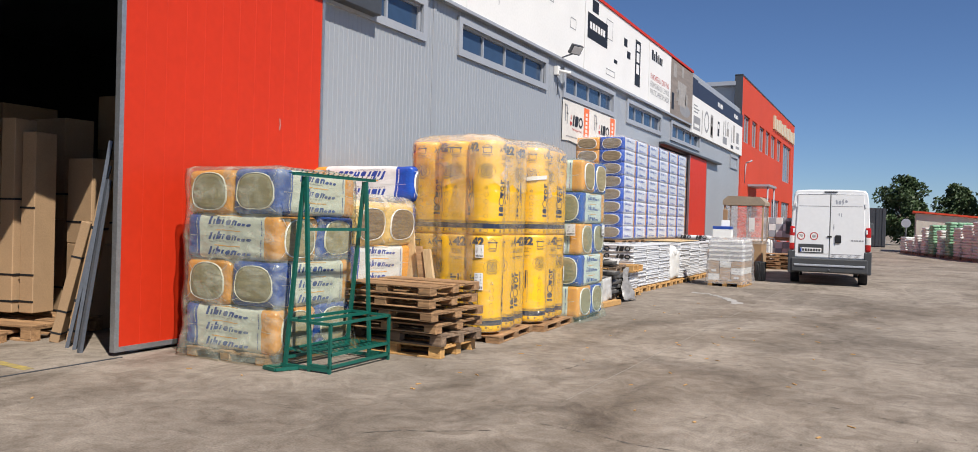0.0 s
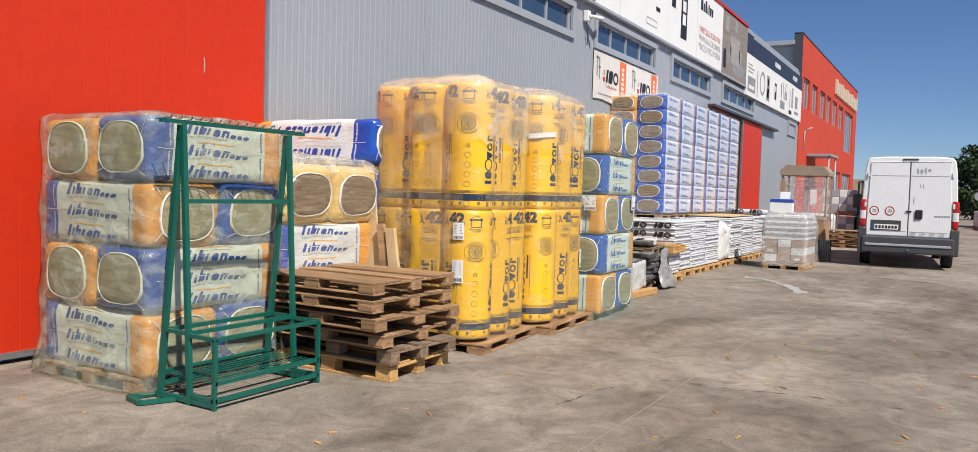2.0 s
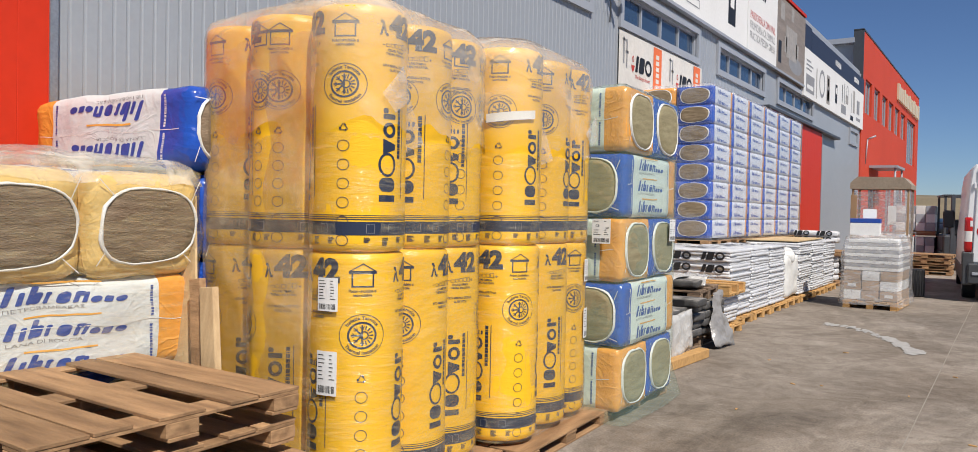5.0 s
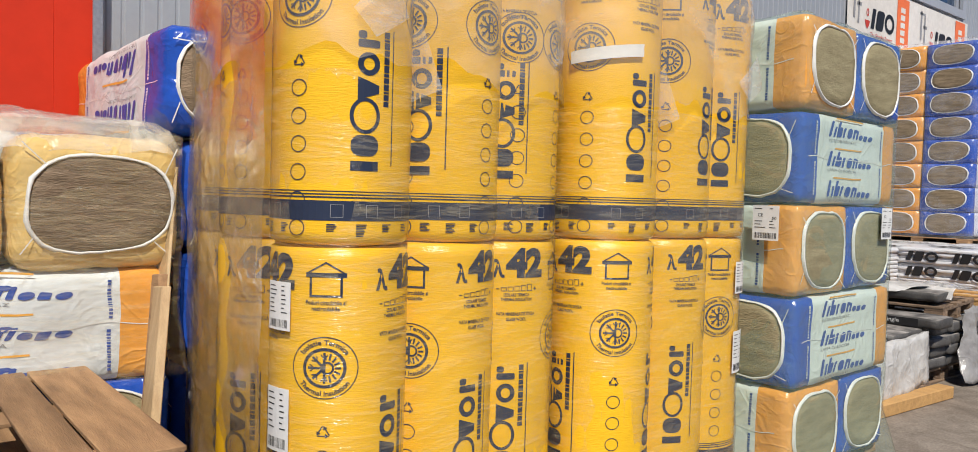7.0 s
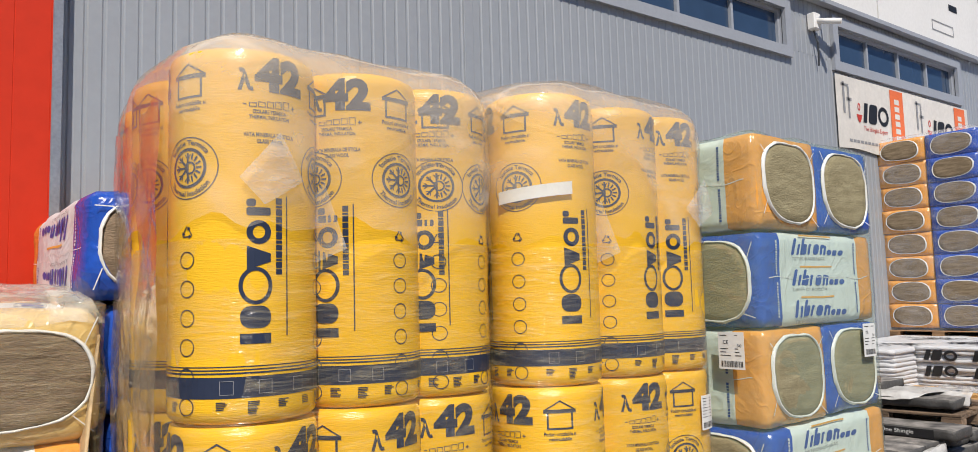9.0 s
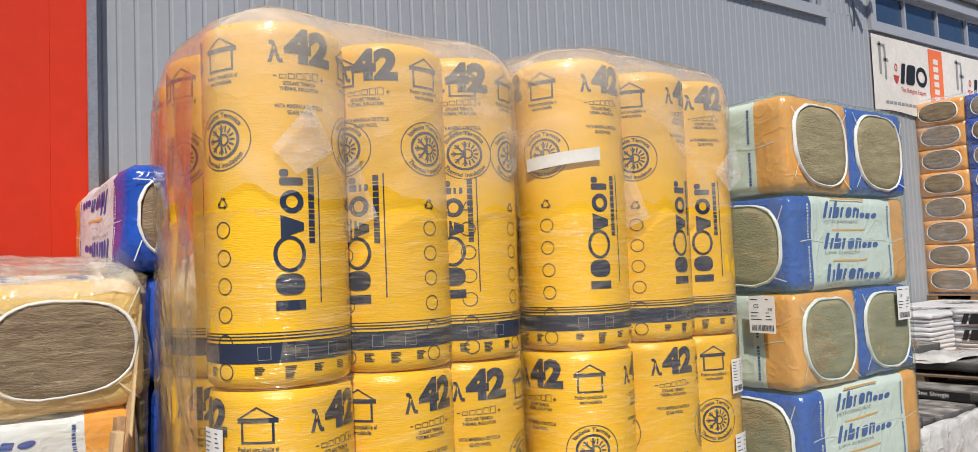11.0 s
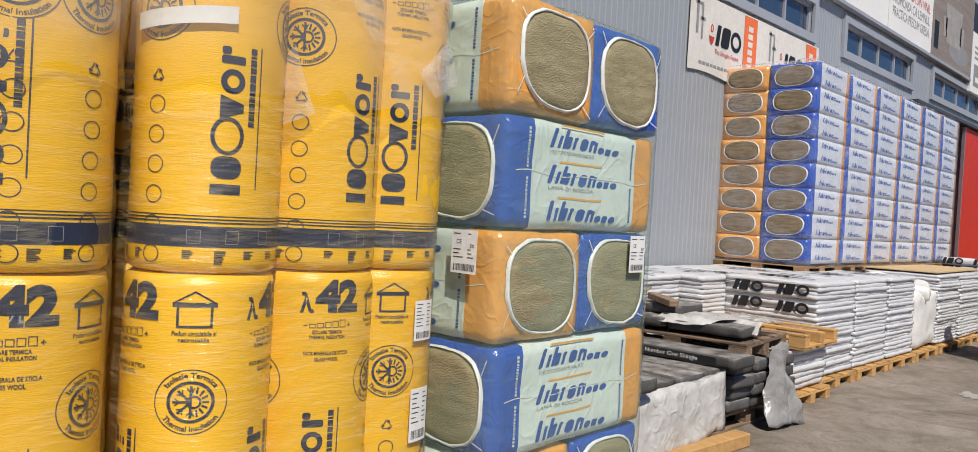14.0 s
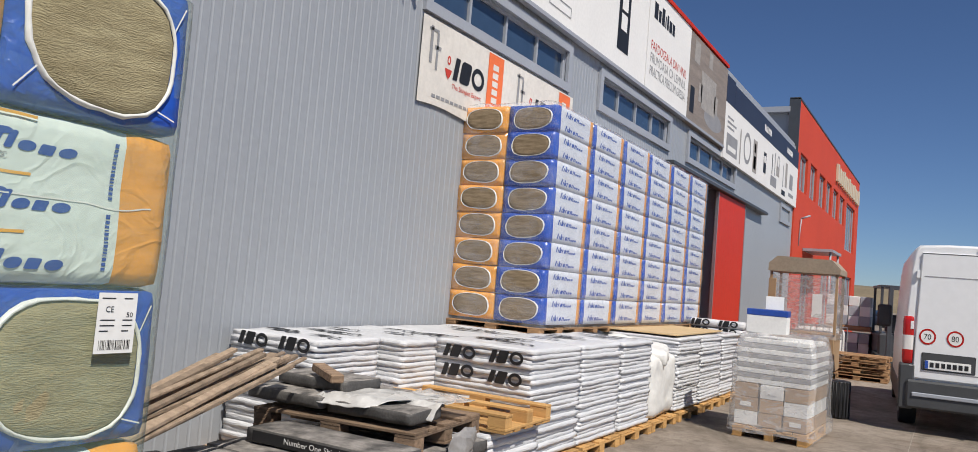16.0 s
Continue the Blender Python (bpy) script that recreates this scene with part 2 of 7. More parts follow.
M["board"] = mat("white_board", (0.80, 0.79, 0.77, 1), 0.5, scale=1.2, fine=20, var=0.06, bump=0.02)
M["navy"] = mat("navy_print", (0.022, 0.03, 0.06, 1), 0.5, scale=2, fine=20, var=0.1, bump=0)
M["black"] = mat("black_print", (0.014, 0.014, 0.016, 1), 0.5, scale=3, fine=30, var=0.2, bump=0)
M["greyprint"] = mat("grey_print", (0.30, 0.30, 0.31, 1), 0.5, scale=3, fine=30, var=0.2, bump=0)
M["palegrey"] = mat("pale_grey_print", (0.42, 0.39, 0.36, 1), 0.5, scale=6, fine=30, var=0.35, bump=0)
M["floorprint"] = mat("floor_photo", (0.30, 0.25, 0.21, 1), 0.5, scale=4, fine=30, var=0.3, bump=0, stretch=(1, 0.3, 3))
M["redprint"] = mat("red_print", (0.55, 0.05, 0.03, 1), 0.5, scale=3, fine=30, var=0.1, bump=0)
M["orangeprint"] = mat("orange_print", (0.80, 0.17, 0.05, 1), 0.5, scale=3, fine=30, var=0.1, bump=0)
M["banner"] = mat("banner_vinyl", (0.72, 0.68, 0.62, 1), 0.45, scale=2, fine=18, var=0.12, bump=0.2, bumpscale=4)
M["glass"] = mat("window_glass", (0.035, 0.065, 0.12, 1), 0.04, scale=1.5, fine=6, var=0.1, bump=0.0, spec=0.9)
M["paneblue"] = mat("office_glass", (0.16, 0.19, 0.22, 1), 0.06, scale=1.5, fine=6, var=0.15, bump=0.0, spec=0.9)
M["signcream"] = mat("cream_sign", (0.62, 0.55, 0.40, 1), 0.5, scale=3, fine=20, var=0.1, bump=0.0)
M["orange"] = mat("orange_film", (0.82, 0.36, 0.06, 1), 0.22, scale=4, fine=30, var=0.1, bump=0.5, bumpscale=16, spread=0.05)
M["blue"] = mat("blue_film", (0.020, 0.085, 0.46, 1), 0.22, scale=4, fine=30, var=0.15, bump=0.5, bumpscale=16, spread=0.08)
M["white"] = mat("white_film", (0.70, 0.74, 0.73, 1), 0.36, scale=4, fine=30, var=0.06, bump=0.4, bumpscale=14, spread=0.04)
M["greenfilm"] = mat("pale_green_film", (0.70, 0.765, 0.72, 1), 0.3, scale=4, fine=30, var=0.06, bump=0.4, bumpscale=14, spread=0.04)
M["brownwool"] = mat("brown_stone_wool", (0.30, 0.225, 0.155, 1), 0.95, (0.17, 0.122, 0.08, 1), contrast=0.22, scale=7, fine=55, var=0.35, bump=0.6, stretch=(1.0, 1.0, 6.0), spec=0.1)
M["yellowfilm"] = mat("yellowed_film", (0.80, 0.56, 0.20, 1), 0.25, scale=4, fine=30, var=0.15, bump=0.5, bumpscale=14)
M["rim"] = mat("white_rim", (0.78, 0.78, 0.74, 1), 0.35, scale=8, fine=40, var=0.08, bump=0.2)
M["wool"] = mat("stone_wool", (0.40, 0.35, 0.215, 1), 0.95, (0.27, 0.23, 0.135, 1), contrast=0.24, scale=6, fine=60, var=0.3, bump=0.55, stretch=(1.0, 1.0, 6.0), spec=0.1)
M["tanwool"] = mat("tan_stone_wool", (0.34, 0.26, 0.17, 1), 0.95, (0.19, 0.14, 0.085, 1), scale=7, fine=45, var=0.3, bump=0.8, stretch=(1.0, 1.0, 6.0), spec=0.1, contrast=0.2)
M["oldyellow"] = mat("worn_yellow_line", (0.45, 0.33, 0.07, 1), 0.8, (0.24, 0.2, 0.12, 1), scale=9, fine=50, var=0.3, bump=0)
M["blueprint"] = mat("blue_print", (0.022, 0.075, 0.36, 1), 0.4, scale=6, fine=40, var=0.15, bump=0)
M["orangebar"] = mat("orange_bar_print", (0.85, 0.42, 0.06, 1), 0.4, scale=6, fine=40, var=0.1, bump=0)
M["yellow"] = mat("yellow_wrap", (0.93, 0.53, 0.018, 1), 0.26, scale=3, fine=34, var=0.06, bump=0.2, stretch=(1, 1, 10), spread=0.04)
M["inkblue"] = mat("dark_blue_ink", (0.022, 0.032, 0.065, 1), 0.4, scale=6, fine=40, var=0.1, bump=0)
M["wood"] = mat("pallet_wood", (0.50, 0.295, 0.145, 1), 0.8, (0.2, 0.11, 0.052, 1), scale=5, fine=90, var=0.25, bump=0.4, stretch=(0.5, 5, 5), spread=0.25)
M["oldwood"] = mat("weathered_wood", (0.33, 0.225, 0.145, 1), 0.9, (0.14, 0.092, 0.06, 1), scale=5, fine=90, var=0.3, bump=0.5, stretch=(0.5, 5, 5), spread=0.3)
M["newwood"] = mat("fresh_pallet_wood", (0.62, 0.36, 0.13, 1), 0.75, (0.45, 0.25, 0.09, 1), scale=5, fine=90, var=0.18, bump=0.3, stretch=(0.5, 5, 5), spread=0.2)
M["board_wood"] = mat("pale_sawn_wood", (0.60, 0.43, 0.24, 1), 0.75, (0.44, 0.29, 0.15, 1), scale=5, fine=70, var=0.18, bump=0.3, stretch=(6, 6, 0.5))
M["darksteel"] = mat("dull_steel", (0.17, 0.19, 0.225, 1), 0.45, scale=9, fine=50, var=0.2, bump=0.05, metal=0.5)
M["slat"] = mat("grey_plank_wood", (0.44, 0.33, 0.235, 1), 0.9, (0.22, 0.16, 0.11, 1), scale=4, fine=90, var=0.3, bump=0.5, stretch=(0.4, 6, 6), spread=0.3)
M["green"] = mat("green_paint", (0.006, 0.115, 0.085, 1), 0.38, scale=12, fine=60, var=0.2, bump=0.05)
# white film of the thin packs, the sky's lavender reflection mixed into its colour
M["lavender"] = mat("lavender_white_film", (0.66, 0.69, 0.75, 1), 0.36, scale=4, fine=30, var=0.08, bump=0.4, bumpscale=14, spread=0.04)
M["pack"] = mat("white_pack_film", (0.66, 0.665, 0.68, 1), 0.38, scale=5, fine=30, var=0.12, bump=0.45, bumpscale=9, stretch=(1, 1, 11), spread=0.03)
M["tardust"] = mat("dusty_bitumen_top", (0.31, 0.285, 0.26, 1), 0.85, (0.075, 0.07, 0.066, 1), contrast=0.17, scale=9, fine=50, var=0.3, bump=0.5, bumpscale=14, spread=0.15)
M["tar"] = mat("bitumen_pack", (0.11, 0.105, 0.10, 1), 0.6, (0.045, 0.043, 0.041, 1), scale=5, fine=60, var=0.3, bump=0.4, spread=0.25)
M["greyfilm"] = mat("grey_plastic_sheet", (0.34, 0.33, 0.32, 1), 0.3, (0.2, 0.19, 0.185, 1), scale=5, fine=30, var=0.2, bump=0.7, bumpscale=9)
M["clearwhite"] = mat("crumpled_white_plastic", (0.62, 0.61, 0.59, 1), 0.3, (0.42, 0.41, 0.39, 1), scale=7, fine=30, var=0.15, bump=0.8, bumpscale=10)
M["cardboard"] = mat("cardboard", (0.40, 0.26, 0.145, 1), 0.8, scale=3, fine=60, var=0.15, bump=0.1, spread=0.12)
M["van"] = mat("van_white_paint", (0.74, 0.75, 0.76, 1), 0.28, scale=1.5, fine=10, var=0.05, bump=0.0)
M["bumper"] = mat("grey_bumper_plastic", (0.055, 0.058, 0.062, 1), 0.55, scale=6, fine=60, var=0.15, bump=0.1)
M["tyre"] = mat("tyre_rubber", (0.018, 0.018, 0.019, 1), 0.8, scale=8, fine=50, var=0.2, bump=0.1)
M["redlens"] = mat("red_lamp_lens", (0.42, 0.012, 0.012, 1), 0.12, scale=8, fine=50, var=0.1, bump=0.0)
M["lens"] = mat("clear_lamp_lens", (0.7, 0.68, 0.66, 1), 0.1, scale=8, fine=50, var=0.1, bump=0.0)
M["leaf"] = mat("leaf", (0.05, 0.088, 0.024, 1), 0.6, (0.022, 0.042, 0.012, 1), scale=1.2, fine=8, var=0.2, bump=0.0)
M["bark"] = mat("bark", (0.13, 0.1, 0.075, 1), 0.9, scale=6, fine=40, var=0.3, bump=0.6)
M["label"] = mat("paper_label", (0.78, 0.78, 0.76, 1), 0.5, scale=9, fine=40, var=0.08, bump=0)
M["osb"] = mat("plywood_board", (0.60, 0.43, 0.23, 1), 0.7, scale=6, fine=40, var=0.2, bump=0.2)
M["bag"] = mat("white_bag", (0.72, 0.71, 0.68, 1), 0.5, scale=2.5, fine=20, var=0.12, bump=0.3, bumpscale=8)
M["palegreenbag"] = mat("green_bag", (0.26, 0.48, 0.30, 1), 0.5, scale=2.5, fine=20, var=0.2, bump=0.3, bumpscale=8)
M["hood"] = mat("dusty_hood", (0.36, 0.29, 0.21, 1), 0.6, scale=3, fine=25, var=0.2, bump=0.05)
M["render"] = mat("beige_render", (0.55, 0.50, 0.43, 1), 0.9, scale=1.5, fine=20, var=0.1, bump=0.1)
M["crack"] = mat("dark_crack", (0.13, 0.112, 0.095, 1), 0.9, scale=5, fine=40, var=0.3, bump=0)
M["joint"] = mat("pale_joint", (0.335, 0.295, 0.25, 1), 0.9, scale=5, fine=40, var=0.3, bump=0)
M["dry"] = mat("dry_grass_land", (0.24, 0.185, 0.11, 1), 0.95, (0.16, 0.13, 0.08, 1), scale=0.02, fine=0.4, var=0.25, bump=0)
M["film"] = film_mat("stretch_film", clear=0.965, tint=(0.99, 0.84, 0.5, 1), milky=0.17, stretch=(1, 1, 7), relief=0.5, sheen=(2.6, 0.7))
M["topfilm"] = film_mat("doubled_stretch_film", clear=0.78, tint=(0.96, 0.85, 0.69, 1), milky=0.22, scale=2.0, stretch=(1, 1, 2), relief=0.4, sheen=(2.6, 0.75), thins=(1.72, 2.22))
M["greenwrap"] = film_mat("green_stretch_film", clear=0.9, tint=(0.78, 0.82, 0.68, 1), milky=0.3, relief=0.5, through=(0.85, 0.85, 0.76, 1), scale=3.5, stretch=(1, 1, 1.6))
M["greenclear"] = film_mat("thin_green_film", clear=0.9, tint=(0.50, 0.70, 0.56, 1), milky=0.06, through=(0.95, 0.97, 0.95, 1))
# hazy wrap; its bluish tint also stands for mirrored sky
M["stackfilm"] = film_mat("hazy_stack_film", clear=0.955, tint=(0.84, 0.85, 0.90, 1), milky=0.16, scale=3, stretch=(1, 1, 2.2), relief=0.4)
M["milkfilm"] = film_mat("bunched_milky_film", clear=0.8, tint=(0.88, 0.84, 0.74, 1), milky=0.4, relief=0.5, scale=5, stretch=(1, 1, 1))
M["foldfilm"] = film_mat("doubled_dusty_film", clear=0.93, tint=(0.97, 0.74, 0.46, 1), milky=0.25, scale=3, stretch=(1, 1, 1.5), relief=0.4, sheen=(2.2, 0.8))
M["tornfilm"] = film_mat("torn_dusty_film", clear=0.55, tint=(0.72, 0.70, 0.67, 1), milky=0.45, scale=6, stretch=(1, 1, 1))
M["dulled"] = mat("worn_white_paint", (0.44, 0.42, 0.395, 1), 0.8, scale=14, fine=60, var=0.3, bump=0)
M["hazefilm"] = film_mat("hazy_film", clear=0.78, tint=(0.76, 0.75, 0.74, 1), milky=0.25)


# ---- building blocks ----
def box(bm, x0, x1, y0, y1, z0, z1, mi=0, m=None):
    vs = [bm.verts.new((x, y, z)) for z in (z0, z1) for y in (y0, y1) for x in (x0, x1)]
    if m is not None:
        for v in vs:
            v.co = m @ v.co
    out = []
    for q in ((0, 2, 3, 1), (4, 5, 7, 6), (0, 1, 5, 4), (2, 6, 7, 3), (0, 4, 6, 2), (1, 3, 7, 5)):
        f = bm.faces.new([vs[i] for i in q])
        f.material_index = mi
        out.append(f)
    return out


def bev(bm, w=0.005, seg=1):
    bmesh.ops.bevel(bm, geom=list(bm.edges), offset=w, segments=seg, affect="EDGES", profile=0.5)
    return bm


def tube(bm, a, b, r, n=8, r2=None, mi=0):
    a, b = Vector(a), Vector(b)
    r2 = r if r2 is None else r2
    q = (b - a).to_track_quat("Z", "Y")
    rings = []
    for p, rr in ((a, r), (b, r2)):
        rings.append([bm.verts.new(p + q @ Vector((rr * math.cos(2 * math.pi * i / n), rr * math.sin(2 * math.pi * i / n), 0))) for i in range(n)])
    for i in range(n):
        f = bm.faces.new((rings[0][i], rings[0][(i + 1) % n], rings[1][(i + 1) % n], rings[1][i]))
        f.smooth, f.material_index = n > 6, mi
    for ring, flip in ((rings[0], True), (rings[1], False)):
        f = bm.faces.new(ring[::-1] if flip else ring)
        f.material_index = mi
    return bm


def bar(bm, a, b, w=0.04, h=None, mi=0):
    """A square bar from a to b."""
    a, b = Vector(a), Vector(b)
    h = w if h is None else h
    d = b - a
    m = Matrix.Translation(a) @ d.to_track_quat("X", "Z").to_matrix().to_4x4()
    return box(bm, 0, d.length, -w / 2, w / 2, -h / 2, h / 2, mi, m)


def part(name, bm, material, parent=None, label="", m=None):
    me = bpy.data.meshes.new(name)
    bmesh.ops.recalc_face_normals(bm, faces=list(bm.faces))
    bm.to_mesh(me)
    bm.free()
    for x in material if isinstance(material, (list, tuple)) else [material]:
        me.materials.append(x)
    ob = new(name, me)
    if parent is not None:
        ob.parent = parent
    if m is not None:
        ob.matrix_basis = m
    return tagged(ob, label)


def share(src, parent, m):
    """Another object on the mesh of src."""
    ob = new(src.name.split(".")[0], src.data)
    ob.parent = parent
    ob.matrix_basis = m
    for key in ("label", "kind"):
        if key in src:
            ob[key] = src[key]
    return ob


def thing(name, label, category, group="", m=None, kind=""):
    e = new(name)
    e.empty_display_size = 0.2
    if m is not None:
        e.matrix_basis = m
    return tagged(e, label, category, group, kind)


def structure(name, bm, material, label="", category=""):
    return tagged(part(name, bm, material), label, category, "", "structure")


def cube(name, dims, material, parent, m, bevel=0.004, label=""):
    bm = bmesh.new()
    box(bm, *dims)
    if bevel:
        bev(bm, bevel)
    return part(name, bm, material, parent, label, m)


def text_bm(s, size, thick=0.0, bold=0.0):
    """Letters in the built-in font, lying in the plane z = 0, left-aligned, as a bmesh."""
    cu = bpy.data.curves.new("writing", "FONT")
    cu.body, cu.size, cu.extrude, cu.offset = s, size, thick, bold
    cu.resolution_u = 3
    ob = bpy.data.objects.new("writing", cu)
    scene.collection.objects.link(ob)
    bpy.context.view_layer.update()
    me = bpy.data.meshes.new_from_object(ob.evaluated_get(bpy.context.evaluated_depsgraph_get()))
    bm = bmesh.new()
    bm.from_mesh(me)
    bpy.data.objects.remove(ob)
    bpy.data.curves.remove(cu)
    bpy.data.meshes.remove(me)
    return bm


def fit_bm(bm, w, h, x=0, y=0):
    """Scale a flat bmesh to w by h with its lower left corner at x, y."""
    xs, ys = [v.co.x for v in bm.verts], [v.co.y for v in bm.verts]
    x0, y0, dx, dy = min(xs), min(ys), max(xs) - min(xs), max(ys) - min(ys)
    for v in bm.verts:
        v.co.x, v.co.y = x + (v.co.x - x0) * w / dx, y + (v.co.y - y0) * h / dy
    return bm


def merge(dst, src, mi=0, m=None):
    """Append the bmesh src to dst."""
    vm = {}
    for v in src.verts:
        vm[v] = dst.verts.new(m @ v.co if m is not None else v.co)
    for f in src.faces:
        try:
            g = dst.faces.new([vm[v] for v in f.verts])
            g.material_index, g.smooth = mi, f.smooth
        except ValueError:
            pass
    src.free()


def poly(bm, pts, z=0.0, mi=0):
    f = bm.faces.new([bm.verts.new((x, y, z)) for x, y in pts])
    f.material_index = mi
    return f


def rect(bm, x0, x1, y0, y1, mi=0, slant=0.0):
    h = y1 - y0
    return poly(bm, [(x0, y0), (x1, y0), (x1 + slant * h, y1), (x0 + slant * h, y1)], 0, mi)


def ring(bm, cx, cy, rx, ry, w, n=20, mi=0):
    o, i = [], []
    for k in range(n):
        c, s = math.cos(2 * math.pi * k / n), math.sin(2 * math.pi * k / n)
        o.append(bm.verts.new((cx + rx * c, cy + ry * s, 0)))
        i.append(bm.verts.new((cx + (rx - w) * c, cy + (ry - w) * s, 0)))
    for k in range(n):
        f = bm.faces.new((o[k], o[(k + 1) % n], i[(k + 1) % n], i[k]))
        f.material_index = mi


def lump(bm, x0, x1, y0, y1, r, slant=0.0, n=4):
    """A flat block with rounded corners, leaning by slant."""
    r = min(r, (x1 - x0) / 2 - 1e-4, (y1 - y0) / 2 - 1e-4)
    pts = []
    for cx, cy, a0 in ((x1 - r, y1 - r, 0), (x0 + r, y1 - r, 1), (x0 + r, y0 + r, 2), (x1 - r, y0 + r, 3)):
        for k in range(n + 1):
            a = math.pi / 2 * (a0 + k / n)
            y = cy + r * math.sin(a)
            pts.append((cx + r * math.cos(a) + slant * (y - y0), y))
    poly(bm, pts)


# plane frames: local x along the wall, local y up, local z out of it
FACE_XP = Matrix(((0, 0, 1, 0), (1, 0, 0, 0), (0, 1, 0, 0), (0, 0, 0, 1)))      # faces +x, reads along +y
FACE_YN = Matrix(((1, 0, 0, 0), (0, 0, -1, 0), (0, 1, 0, 0), (0, 0, 0, 1)))     # faces -y, reads along +x


def at_xp(x, y, z):
    return Matrix.Translation((x, y, z)) @ FACE_XP


def at_yn(x, y, z):
    return Matrix.Translation((x, y, z)) @ FACE_YN


# ---- ground ----
W = -6.95                      # outer face of the warehouse wall
bm = bmesh.new()
poly(bm, [(-400, -400), (400, -400), (400, 900), (-400, 900)], 0)
ground = structure("ground", bm, M["concrete"], "worn dusty grey-brown concrete yard with stains", "ground")


# ---- warehouse: wall with ribbed panels and window openings ----
WIN = [(7.1, 10.7), (11.97, 15.61), (16.77, 20.16), (21.47, 24.88), (26.27, 30.33)]
ZW0, ZW1 = 4.41, 4.86
TOP = 7.0


def ribbed(bm, y0, y1, z0, z1, x, pitch=0.1, depth=0.006, groove=0.03):
    """A sheet facing +x with narrow upright grooves."""
    pts = []
    y = y0
    while y < y1 - 1e-6:
        e = min(y + pitch, y1)
        pts += [(x, y), (x, e - groove), (x - depth, e - groove * 0.7), (x - depth, e - groove * 0.3)]
        y += pitch
    pts.append((x, y1))
    lo = [bm.verts.new((a, min(b, y1), z0)) for a, b in pts]
    hi = [bm.verts.new((a, min(b, y1), z1)) for a, b in pts]
    for i in range(len(pts) - 1):
        bm.faces.new((lo[i], lo[i + 1], hi[i + 1], hi[i]))


DOOR1, DOOR2 = (0.6, 5.45), (24.9, 28.8)
bm = bmesh.new()
for a, b in ((5.45, 24.9), (28.8, 39.0)):
    ribbed(bm, a, b, 0.0, ZW0, W)
ribbed(bm, DOOR2[0], DOOR2[1], 4.05, ZW0, W)
ribbed(bm, -14, DOOR1[0], 0, ZW0, W)
ribbed(bm, DOOR1[0], DOOR1[1], 4.05, ZW0, W)
e = [(-14, WIN[0][0])] + [(WIN[i][1], WIN[i + 1][0]) for i in range(4)] + [(WIN[4][1], 39.0)]
for a, b in e:
    ribbed(bm, a, b, ZW0, ZW1, W)
ribbed(bm, -14, 39.0, ZW1, TOP, W)
wall = structure("wall_warehouse", bm, M["panel"], "grey ribbed sheet-metal warehouse wall", "wall")
bm = bmesh.new()               # the wall's inner leaf
T = W - 0.2
for a, b in ((-14, DOOR1[0]), (5.45, 24.9), (28.8, 39.0)):
    box(bm, T, W - 0.012, a, b, 0, ZW0)
box(bm, T, W - 0.012, DOOR1[0], DOOR1[1], 4.05, ZW0)
box(bm, T, W - 0.012, DOOR2[0], DOOR2[1], 4.05, ZW0)
for a, b in e:
    box(bm, T, W - 0.012, a, b, ZW0, ZW1)
box(bm, T, W - 0.012, -14, 39.0, ZW1, TOP)
structure("wall_warehouse_inner", bm, M["trim"], "grey inner leaf of the warehouse wall", "wall")
bm = bmesh.new()
box(bm, -26.0, W - 0.05, -14, 39.0, TOP, TOP + 0.12)
structure("roof_warehouse", bm, M["trim"], "flat grey warehouse roof deck", "roof")
bm = bmesh.new()
box(bm, -26.2, -26.0, -14, 39.0, 0, TOP)
box(bm, -26, W - 0.25, -14.2, -14, 0, TOP)
structure("wall_back", bm, M["darktrim"], "plain dark rear warehouse wall", "wall")


def strip_window(name, y0, y1, z0, z1, panes=4):
    w = thing(name, "strip window with grey frame and dark blue panes", "window", kind="structure")
    w.matrix_basis = pose(W, y0, z0)
    L, H = y1 - y0, z1 - z0
    t = 0.12
    bm = bmesh.new()                       # proud casing
    for a in ((0.002, 0.05, -t, L + t, -t, 0), (0.002, 0.05, -t, L + t, H, H + t), (0.002, 0.05, -t, 0, 0, H), (0.002, 0.05, L, L + t, 0, H)):
        box(bm, *a)
    part("casing", bm, M["trim"], w)
    bm = bmesh.new()
    f = 0.038
    for a in ((-0.1, -0.03, 0, L, 0, f), (-0.1, -0.03, 0, L, H - f, H), (-0.1, -0.03, 0, f, f, H - f), (-0.1, -0.03, L - f, L, f, H - f)):
        box(bm, *a)
    for i in range(1, panes):
        box(bm, -0.1, -0.03, L * i / panes - f / 2, L * i / panes + f / 2, f, H - f)
    part("window_frame", bm, M["trim"], w)
    for i in range(panes):
        bm = bmesh.new()
        box(bm, -0.075, -0.065, L * i / panes + 0.026, L * (i + 1) / panes - 0.026, f, H - f)
        part("pane", bm, M["glass"], w)
    return w


for i, (a, b) in enumerate(WIN):
    strip_window("window_%d" % (i + 1), a, b, ZW0, ZW1)

bm = bmesh.new()
box(bm, W + .001, W + .012, 11.06, 11.15, 0, 5.05)
structure("panel_joint", bev(bm, .004), M["panel"], "narrow grey cover strip over a wall joint", "trim")

